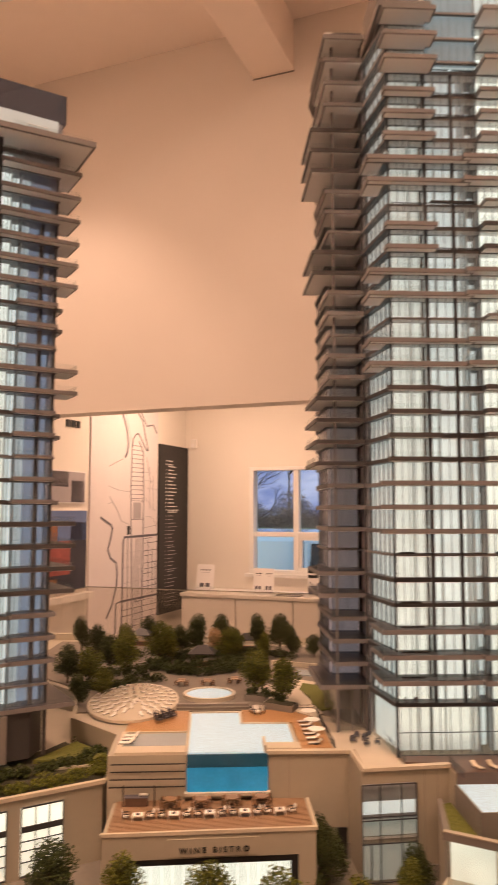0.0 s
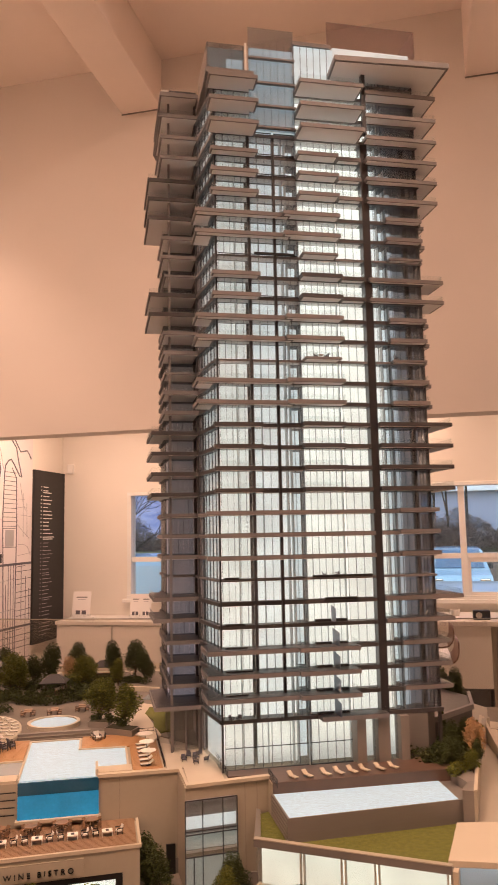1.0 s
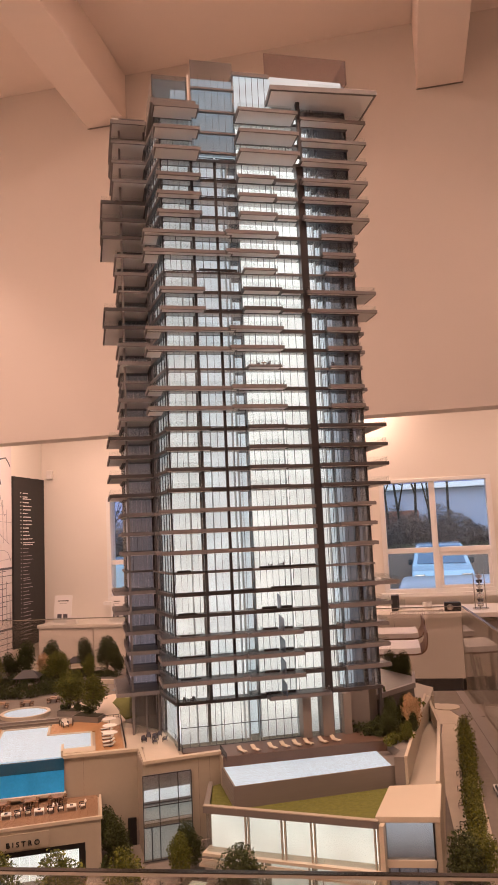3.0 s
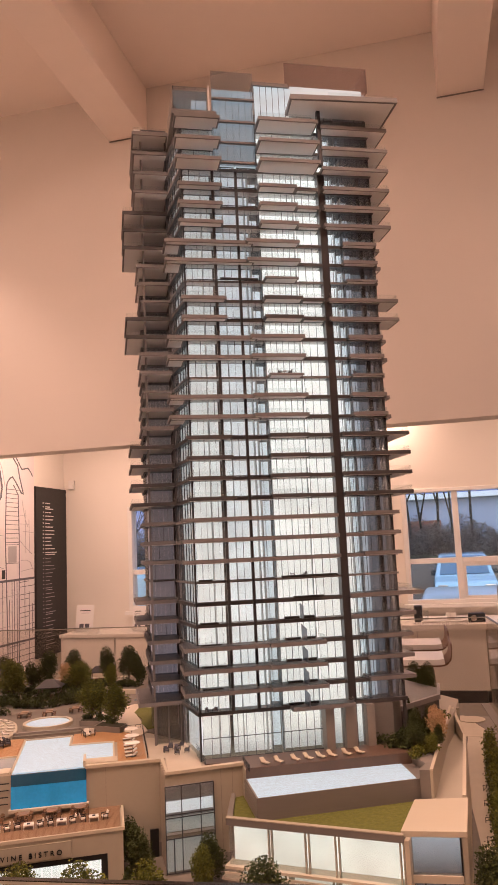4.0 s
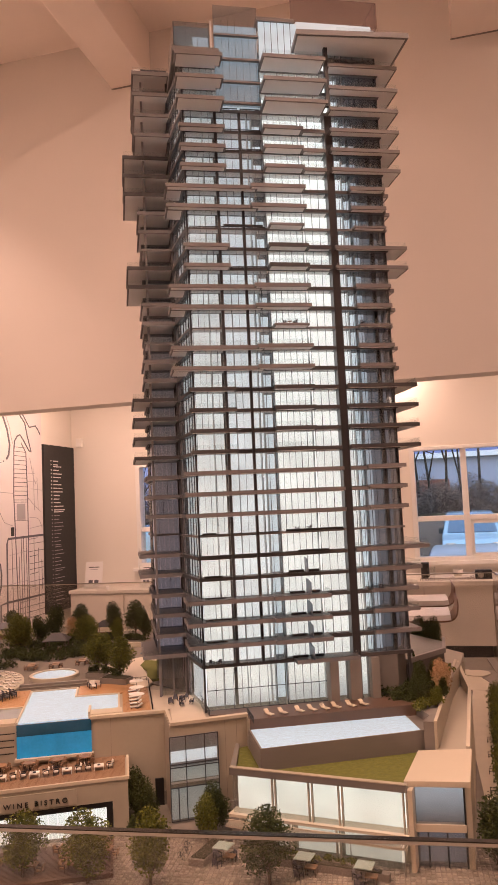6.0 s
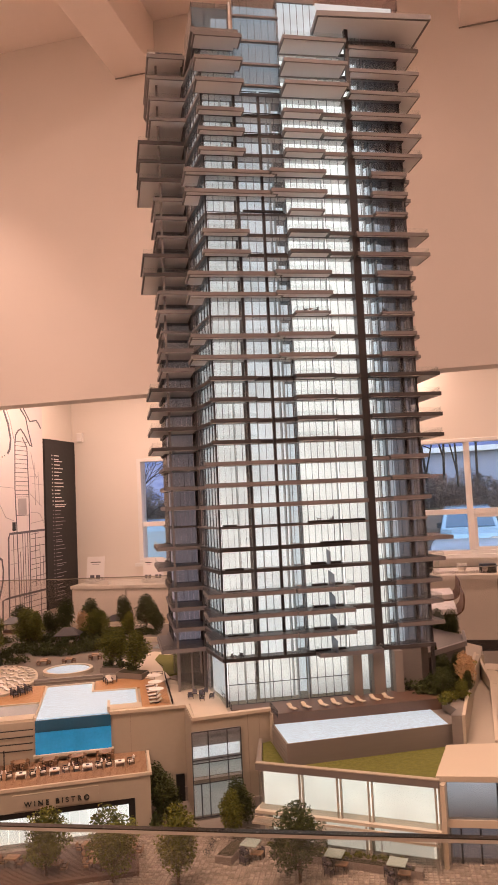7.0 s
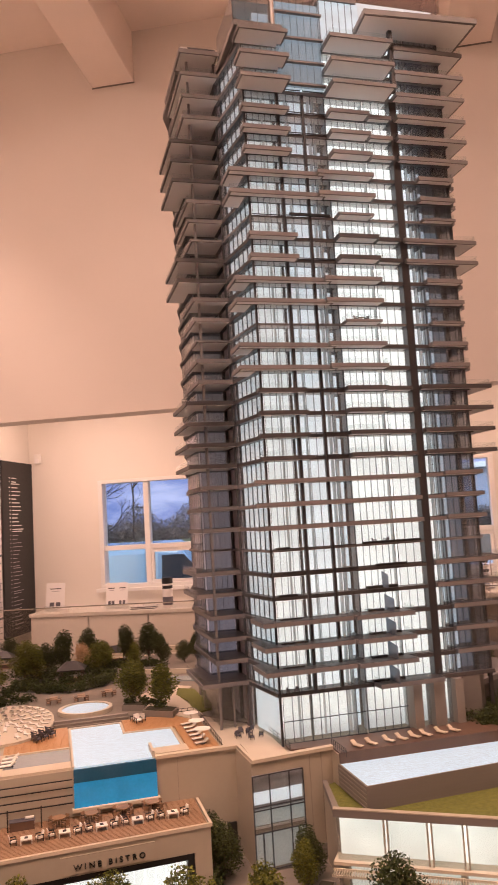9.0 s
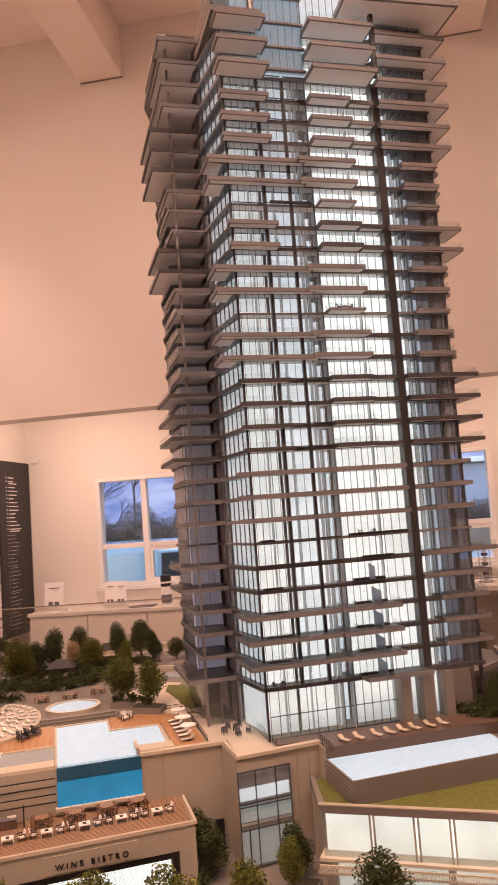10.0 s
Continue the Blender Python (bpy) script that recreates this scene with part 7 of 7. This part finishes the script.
for x, y, w in ((0.118, 1.778, 200), (0.135, 1.772, 170), (0.124, 1.758, 20)):
    place("chair_white", x, y, D + 0.0035, 1.0, rad(w), "white armchair by the pool steps", category="chair", group="pool armchairs")
for i in range(5):
    cx = -0.106 + 0.0625 * i
    y = 1.412 + 0.003 * i
    place("coffee_table", cx, y, B - 0.0005, 1.0, rad(2), "white low table with dark centre on the terrace", category="table", group="terrace low tables")
    place("chair_white", cx - 0.0215, y + 0.002, B - 0.0005, 0.86, rad(100), "white armchair with dark arms on the terrace", category="chair", group="terrace armchairs")
    place("chair_white", cx + 0.0215, y + 0.003, B - 0.0005, 0.86, rad(-75), "white armchair with dark arms on the terrace", category="chair", group="terrace armchairs")
for x, y in ((-0.052, 1.466), (0.004, 1.464), (0.060, 1.468), (0.115, 1.472)):
    place("round_table", x, y, B - 0.0005, 1.05, 0, "round orange wooden table on the terrace", category="table", group="terrace round tables")
    for k in range(4):
        w = rad(45 + 90 * k)
        place("chair_wood", x + 0.0155 * math.cos(w), y + 0.0155 * math.sin(w), B - 0.0005, 0.75, w - rad(90), "small wooden chair at a round table", category="chair", group="terrace wooden chairs")
bar = thing("terrace_bar", (-0.10, 1.478, B), "low dark wooden bar with a white top", "bar")
part("body", Acc().box(-0.136, -0.094, 1.470, 1.484, B - 0.0005, B + 0.014), M["wood_dark"], bar)
part("worktop", Acc().box(-0.137, -0.093, 1.469, 1.485, B + 0.014, B + 0.0155), M["ink"], bar)
part("roll_cover", Acc().tube((-0.110, 1.477, B + 0.018), (-0.095, 1.477, B + 0.018), 0.0025), M["cushion"], bar)
for x, y in ((-0.056, 2.045), (0.012, 2.040), (0.083, 2.062)):
    for k in range(2):
        place("square_table", x, y + 0.022 * k, D + 0.003, 0.85, rad(-5), "wooden garden table on the paving", category="table", group="garden tables")
        for sx in (-1, 1):
            place("chair_wood", x + sx * 0.0135, y + 0.022 * k, D + 0.003, 0.66, rad(-90 * sx), "wooden garden chair at a table", category="chair", group="garden chairs")
for x, y, w in ((0.300, 1.548, 10), (0.312, 1.572, -8), (0.326, 1.556, 30), (0.336, 1.582, 200), (0.322, 1.525, 100), (0.345, 1.535, 250)):
    place("chair_dark", x, y, D + 0.0035, 0.72, rad(w), "dark metal chair on the side terrace", category="chair", group="side terrace chairs")
planks("cafe_deck", -0.230, 0.166, 1.205, 1.343, G + 0.0016, "wood_dark", "worn brown wooden deck before the bistro", 30)
CD = G + 0.0046
kerb = thing("deck_kerb", (0, 1.2, G), "low dark kerb round the cafe deck", "kerb")
part("front_kerb", Acc().box(-0.232, 0.170, 1.198, 1.2045, G, G + 0.009), M["wood_dark"], kerb)
part("side_kerb", Acc().box(0.1665, 0.171, 1.205, 1.30, G, G + 0.012), M["wood_dark"], kerb)
for x, y in ((0.012, 1.285), (0.030, 1.245), (0.085, 1.300), (0.098, 1.262), (0.100, 1.232), (0.148, 1.318), (0.158, 1.272), (-0.045, 1.285)):
    place("square_table", x, y, CD, 1.05, rad(-20), "wooden cafe table before the bistro", category="table", group="cafe tables")
    for sx in (-1, 1):
        place("chair_wood", x + sx * 0.0155, y - sx * 0.006, CD, 0.9, rad(-20 - 90 * sx), "wooden cafe chair before the bistro", category="chair", group="cafe chairs")
for s, o in ((0.02, 0.062), (0.48, 0.058), (0.80, 0.058)):
    x, y = pv(s, o)
    place("parasol_green", x, y, G, 1.0, math.atan2(PD.y, PD.x) + rad(45), "square pale green parasol before the shops", category="parasol", group="shop parasols")
    place("square_table", x + 0.010, y - 0.004, G, 0.9, rad(-30), "wooden cafe table before the shops", category="table", group="shop tables")
    for k in range(3):
        w = rad(100 * k + 20)
        place("chair_dark", x + 0.018 * math.cos(w), y + 0.018 * math.sin(w), G, 0.9, w - rad(90), "dark metal cafe chair before the shops", category="chair", group="shop chairs")

# lounging shapes on the shallow pool and dark terrace rails
for i in range(3):
    place("lounger", -0.142 + 0.002 * i, 1.560 + 0.022 * i, D + 0.0022, 0.9, rad(-85), "white lounger standing in the shallow pool", category="lounger", group="pool loungers")


def rail(name, a, b, z, h, label, m="black", n=8):
    r = thing(name, (a[0], a[1], z), label, "railing")
    for zz in (z + h, z + h * 0.5):
        part("bar", Acc().tube((a[0], a[1], zz), (b[0], b[1], zz), 0.0006, sides=5), M[m], r)
    for i in range(n):
        f = i / (n - 1)
        x, y = a[0] + (b[0] - a[0]) * f, a[1] + (b[1] - a[1]) * f
        part("post", Acc().tube((x, y, z), (x, y, z + h), 0.0006, sides=5), M[m], r)
    return r


rail("deck_railing", (0.2585, 1.515), (0.259, 1.785), D + 0.0005, 0.014, "dark thin railing beside the pool deck", n=16)
rail("deck_railing", (0.372, 1.430), (0.366, 1.60), D + 0.0035, 0.012, "dark thin railing at the tower foot")
rail("deck_railing", (0.4495, 1.342), (0.449, 1.412), D + 0.004, 0.014, "dark thin railing by the spa pool")
rail("steps_railing", (0.20, 1.79), (0.255, 1.79), D + 0.003, 0.012, "dark thin railing by the path", n=5)
for i in range(5):
    rail("bike_rack", (0.895 + 0.05 * i, 1.245 + 0.10 * i), (0.912 + 0.05 * i, 1.238 + 0.10 * i), G + 0.003, 0.013, "small black bicycle stand on the pavement", n=3)


def bicycle(x, y, turn):
    b = thing("bicycle", label="tiny black model bicycle leaning upright", category="bicycle", group="model bicycles")
    for sx in (-1, 1):
        ring = Acc()
        pts = [(sx * 0.0065 + 0.0048 * math.cos(2 * math.pi * k / 14), 0, 0.0052 + 0.0048 * math.sin(2 * math.pi * k / 14)) for k in range(15)]
        for p, q in zip(pts, pts[1:]):
            ring.tube(p, q, 0.0004, sides=4)
        part("wheel", ring, M["black"], b)
    part("frame", Acc().tube((-0.0065, 0, 0.0052), (0, 0, 0.005), 0.0004, sides=4).tube((0, 0, 0.005), (0.005, 0, 0.011), 0.0004, sides=4).tube((-0.003, 0, 0.0105), (0.005, 0, 0.011), 0.0004, sides=4).tube((-0.003, 0, 0.0105), (0, 0, 0.005), 0.0004, sides=4).tube((0.005, 0, 0.0125), (0.0065, 0, 0.0052), 0.0004, sides=4), M["black"], b)
    part("handlebar", Acc().tube((0.005, -0.003, 0.0125), (0.005, 0.003, 0.0125), 0.0004, sides=4), M["black"], b)
    part("saddle", Acc().box(-0.0045, -0.0015, -0.001, 0.001, 0.0112, 0.0122), M["black"], b)
    b.matrix_basis = Matrix.Translation((x, y, G)) @ Matrix.Rotation(rad(turn), 4, "Z")


for x, y, w in ((0.238, 1.462, 30), (0.242, 1.405, 20), (0.300, 1.255, -60), (0.290, 1.235, -60), (0.306, 1.275, -60)):
    bicycle(x, y, w)
# little dark furniture on the balconies
for k, x, y, w in ((16, 0.578, 1.444, 80), (16, 0.602, 1.444, -80), (6, 0.585, 1.4525, 80), (6, 0.612, 1.4525, -80), (0, 0.385, 1.4545, 40), (0, 0.400, 1.4545, -40), (16, 0.762, 1.447, 30), (3, 0.766, 1.440, 60)):
    z = level(k) + (0.0022 if 0.55 < x < 0.65 and k == 16 else 0.0032 if x > 0.7 and k == 3 else 0.0023 if x > 0.7 else 0.0005)
    place("chair_dark", x, y, z, 0.62, rad(w), "tiny dark chair on a tower balcony", category="chair", group="balcony chairs")
place("round_table", 0.590, 1.444, level(16) + 0.0022, 0.5, 0, "tiny table on a tower balcony", category="table")
place("parasol", 0.246, 1.655, level(13) + 0.002, 0.34, 0, "tiny white parasol on a tower balcony", category="parasol")

# ---- outside the windows ----
def outdoors(name, acc, m, label, cat, kind="structure"):
    return solid(name, acc, M[m], label, cat, kind, m=ROOM)


outdoors("ground", Acc().box(-60, 60, VW + 0.17, 120, -0.40, -0.30), "asphalt", "wet car park ground reaching into the distance", "ground")
outdoors("bank", Acc().hexa([(-60, 19, -0.3), (60, 19, -0.3), (60, 42, -0.3), (-60, 42, -0.3), (-60, 20.5, 1.05), (60, 20.5, 1.05), (60, 42, 1.3), (-60, 42, 1.3)]), "field", "winter grass bank beyond the car park", "bank")


def scrub(name, u0, u1, v0, v1, z, n, h, seed, label):
    rng = random.Random(seed)
    a = Acc()
    for i in range(n):
        u, v = rng.uniform(u0, u1), rng.uniform(v0, v1)
        lump = 0.55 + 0.45 * math.sin(u * 2.3 + seed) * math.cos(u * 0.9 + v)
        p = Vector((u, v, z + h * lump * rng.uniform(0.0, 1.0)))
        m2 = len(a.v)
        ln, wd = rng.uniform(0.05, 0.20), rng.uniform(0.005, 0.016)
        d = Vector((rng.gauss(0, 1), rng.gauss(0, 1), rng.gauss(0.3, 1))).normalized()
        s = d.cross(Vector((rng.gauss(0, 1), rng.gauss(0, 1), rng.gauss(0, 1)))).normalized() * wd
        a.v += [tuple(p - d * ln), tuple(p + s), tuple(p + d * ln), tuple(p - s)]
        a.f += [(m2, m2 + 1, m2 + 2, m2 + 3)]
    return outdoors(name, a, "bush", label, "bushes", "stuff")


scrub("roadside_scrub", -3, 14, 20, 23, 0.95, 42000, 1.15, 1, "tangled bare winter scrub on the bank")
scrub("roadside_scrub", -16, 3, 21, 25, 0.95, 46000, 1.45, 2, "taller bare winter thicket behind the bank")


def bare_tree(u, v, z, h, seed, label="bare winter tree beyond the car park"):
    rng = random.Random(seed)
    t = thing("bare_tree", label=label, category="tree", group="bare trees outside")
    trunk, twigs = Acc(), Acc()

    def grow(p, d, ln, r, depth):
        q = p + d * ln
        (trunk if depth < 2 else twigs).tube(p, q, r, r * 0.7, 6 if depth < 2 else 4)
        if depth >= 5:
            return
        for k in range(3 if depth else 4):
            nd = (d + Vector((rng.gauss(0, 0.55), rng.gauss(0, 0.55), rng.gauss(0.1, 0.35)))).normalized()
            grow(q if k else p + d * ln * rng.uniform(0.5, 0.9), nd, ln * rng.uniform(0.55, 0.8), r * 0.62, depth + 1)

    grow(Vector((0, 0, 0)), Vector((rng.gauss(0, 0.08), rng.gauss(0, 0.08), 1)).normalized(), h * 0.3, h * 0.0065, 0)
    part("trunk", trunk, M["bark_dark"], t)
    part("twigs", twigs, M["bark_dark"], t)
    t.matrix_world = ROOM @ Matrix.Translation((u, v, z))


for u, v, h, seed in ((-4.1, 9.5, 4.6, 3), (-7.2, 22, 6.5, 4), (1.3, 21.5, 7.5, 5), (1.72, 22, 8.0, 6), (2.2, 21.2, 7.0, 7), (2.8, 22, 8.0, 8), (0.9, 22.4, 7.0, 9)):
    bare_tree(u, v, -0.30 if v < 10 else 1.0, h, seed)
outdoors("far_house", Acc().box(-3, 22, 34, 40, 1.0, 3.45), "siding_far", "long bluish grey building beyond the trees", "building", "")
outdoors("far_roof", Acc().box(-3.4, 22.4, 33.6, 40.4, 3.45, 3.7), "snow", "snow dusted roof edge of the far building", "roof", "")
outdoors("far_wall", Acc().box(-1.0, 1.9, 26, 26.3, 1.3, 2.25), "brick_far", "low red brick wall beyond the scrub", "wall")
outdoors("retaining_wall", Acc().box(0.2, 20, 19.1, 19.5, -0.3, 0.95), "road", "low dark retaining wall of the car park", "wall")


def car(u, v, turn, paint, label, size=(1, 1, 1)):
    c = thing("parked_car", label=label, category="car", group="parked cars")
    body = [(-2.1, 0.30), (2.1, 0.30), (2.15, 0.62), (1.95, 0.82), (1.15, 0.92), (0.55, 1.40), (-1.0, 1.46), (-1.75, 1.02), (-2.12, 0.92)]
    a = Acc()
    n = len(body)
    rows = []
    for y, k in ((-0.86, 0.94), (-0.80, 1.0), (0.80, 1.0), (0.86, 0.94)):
        rows.append(len(a.v))
        a.v += [(x, y * (0.84 if z > 1.2 else 1), 0.3 + (z - 0.3) * k) for x, z in body]
    for r0, r1 in zip(rows, rows[1:]):
        a.f += [(r0 + i, r0 + (i + 1) % n, r1 + (i + 1) % n, r1 + i) for i in range(n)]
    a.f += [tuple(rows[0] + i for i in range(n - 1, -1, -1)), tuple(rows[-1] + i for i in range(n))]
    part("body", a, M[paint], c, bevel=0.05, smooth=True)
    part("windscreen", Acc().hexa([(1.13, -0.70, 0.95), (1.16, 0.70, 0.95), (0.60, 0.60, 1.38), (0.57, -0.60, 1.38), (1.15, -0.70, 0.97), (1.18, 0.70, 0.97), (0.62, 0.60, 1.40), (0.59, -0.60, 1.40)]), M["car_frost"], c)
    for sy in (-1, 1):
        part("side_window", Acc().hexa([(x, sy * (0.81 if z < 1.2 else 0.70) + o, z) for o in (0, sy * 0.03) for x, z in ((0.95, 0.98), (0.50, 1.34), (-0.95, 1.38), (-1.4, 1.02))]), M["car_glass"], c)
        part("mirror", Acc().box(0.75, 0.95, min(sy * 0.78, sy * 0.95), max(sy * 0.78, sy * 0.95), 0.93, 1.07), M["car_glass"], c, bevel=0.02)
        part("headlight", Acc().box(1.98, 2.14, min(sy * 0.5, sy * 0.78), max(sy * 0.5, sy * 0.78), 0.62, 0.74), M["chrome"], c, bevel=0.02)
        for x in (-1.3, 1.35):
            w = part("wheel", Acc().tube((x, sy * 0.72, 0.32), (x, sy * 0.90, 0.32), 0.32, sides=20), M["black"], c)
            part("rim", Acc().tube((x, sy * 0.895, 0.32), (x, sy * 0.91, 0.32), 0.19, sides=14), M["chrome"], w)
    c.matrix_world = ROOM @ Matrix.Translation((u, v, -0.30)) @ Matrix.Rotation(radians(turn), 4, "Z") @ Matrix.Diagonal((*size, 1))
    return c


car(2.27, 17.1, -90, "car_paint", "pale blue frosted car parked facing the window", (0.88, 0.86, 1.0))
car(2.12, 5.65, -91, "car_white", "low frosted white car parked close under the window", (1, 1, 0.855))
car(-1.3, 9.0, -100, "asphalt", "dark car parked in the second row")
van = thing("parked_van", label="pale blue frosted van parked along the window", category="van")
part("body", Acc().box(-2.4, 0, -0.85, 0.85, 0.30, 1.43), M["car_paint"], van, bevel=0.09)
part("cab", Acc().hexa([(0.005, -0.84, 0.30), (1.15, -0.80, 0.30), (1.15, 0.80, 0.30), (0.005, 0.84, 0.30), (0.005, -0.80, 1.40), (0.30, -0.72, 1.38), (0.30, 0.72, 1.38), (0.005, 0.80, 1.40)]), M["car_paint"], van, bevel=0.05)
part("side_window", Acc().hexa([(0.10, -0.835, 0.98), (0.72, -0.82, 0.98), (0.34, -0.775, 1.32), (0.10, -0.785, 1.32), (0.10, -0.80, 0.98), (0.72, -0.78, 0.98), (0.34, -0.74, 1.32), (0.10, -0.75, 1.32)]), M["car_glass"], van)
part("door_seam", Acc().box(-0.62, -0.60, -0.858, -0.84, 0.4, 1.36), M["road"], van)
for x in (-1.8, 0.55):
    w = part("wheel", Acc().tube((x, -0.90, 0.31), (x, -0.72, 0.31), 0.31, sides=20), M["black"], van)
    part("rim", Acc().tube((x, -0.91, 0.31), (x, -0.895, 0.31), 0.18, sides=14), M["chrome"], w)
part("mirror", Acc().box(0.45, 0.60, -1.0, -0.86, 1.0, 1.14), M["car_glass"], van, bevel=0.02)
van.matrix_world = ROOM @ Matrix.Translation((-1.2, 5.4, -0.30)) @ Matrix.Diagonal((1, 1, 1.17, 1))

sky_m = bpy.data.materials.new("cloudy_sky_backdrop")
sky_m.use_nodes = True
nt = sky_m.node_tree
em = nt.nodes.new("ShaderNodeEmission")
no = nt.nodes.new("ShaderNodeTexNoise")
no.inputs["Scale"].default_value, no.inputs["Detail"].default_value = 0.16, 7
mp, tc = nt.nodes.new("ShaderNodeMapping"), nt.nodes.new("ShaderNodeTexCoord")
mp.inputs["Scale"].default_value = (1, 1, 3.5)
cr = nt.nodes.new("ShaderNodeValToRGB")
cr.color_ramp.elements[0].position, cr.color_ramp.elements[1].position = 0.38, 0.66
cr.color_ramp.elements[0].color, cr.color_ramp.elements[1].color = (0.20, 0.27, 0.62, 1), (0.52, 0.58, 0.90, 1)
nt.links.new(tc.outputs["Object"], mp.inputs[0])
nt.links.new(mp.outputs[0], no.inputs["Vector"])
nt.links.new(no.outputs[0], cr.inputs[0])
nt.links.new(cr.outputs[0], em.inputs[0])
nt.links.new(em.outputs[0], nt.nodes["Material Output"].inputs[0])
solid("backdrop", Acc().box(-60, 70, 75, 75.2, -1, 45), sky_m, "distant cloudy blue winter sky", "sky", "structure", m=ROOM)

# ---- lamps of the showroom ----
# downlights out of view, placed by assumption to light the room
for u, v, z in ((-0.9, -2.4, 4.16), (0.9, -2.4, 4.16), (2.7, -2.4, 4.16), (-0.9, -4.6, 4.16), (0.9, -4.6, 4.16), (2.7, -4.6, 4.16), (-1.0, 1.6, 2.85), (1.18, 2.60, 2.85), (2.5, 1.6, 2.85)):
    lamp_can(u, v, z)
    p = ROOM @ Vector((u, v, z - 0.02))
    area_lamp("downlight", p, p + Vector((0, 0, -1)), 0.10, LAMP_LOW * (0.62 if u > 1 else 1) if z < 3 else LAMP_HIGH * (1.15 if v > -3 else 0.75) * (0.35 if u > 2 else 0.88 if u > 0 else 1), WARM, 180 if v > -3 else 116)
# spotlights out of view, added to brighten the model
for u, v, target in ((0.35, -3.7, (-0.05, 1.8, 1.15)), (2.2, -2.95, (0.7, 1.5, 1.15))):
    s = thing("track_spotlight", label="unseen white ceiling spotlight aimed at the model", category="spotlight", group="ceiling spotlights")
    part("housing", Acc().tube((0, 0, 0.03), (0, 0, 0.20), 0.045), M["trim"], s)
    part("stem", Acc().tube((0, 0, 0.20), (0, 0, 0.26), 0.010), M["trim"], s)
    p = ROOM @ Vector((u, v, 3.95))
    s.matrix_world = look(p, target)
    d = bpy.data.lights.new("spotlight", "SPOT")
    d.energy, d.color, d.spot_size, d.spot_blend, d.shadow_soft_size = SPOT_POWER, WARM, radians(50), 0.7, 0.05
    o = new("spotlight", d)
    o.matrix_world = look(p, target)
for u in (-1.05, 0.45, 2.45):
    lamp_can(u, -0.74, 4.16)
    d = bpy.data.lights.new("wall_washer", "SPOT")
    d.energy, d.color, d.spot_size, d.spot_blend, d.shadow_soft_size = WALL_SPOT * (1 if u < 0 else 0.14), WARM, radians(88), 0.55, 0.04
    p = ROOM @ Vector((u, -0.74, 4.13))
    o = new("wall_washer", d)
    o.matrix_world = look(p, p + Vector((0, 0.001, -1)))
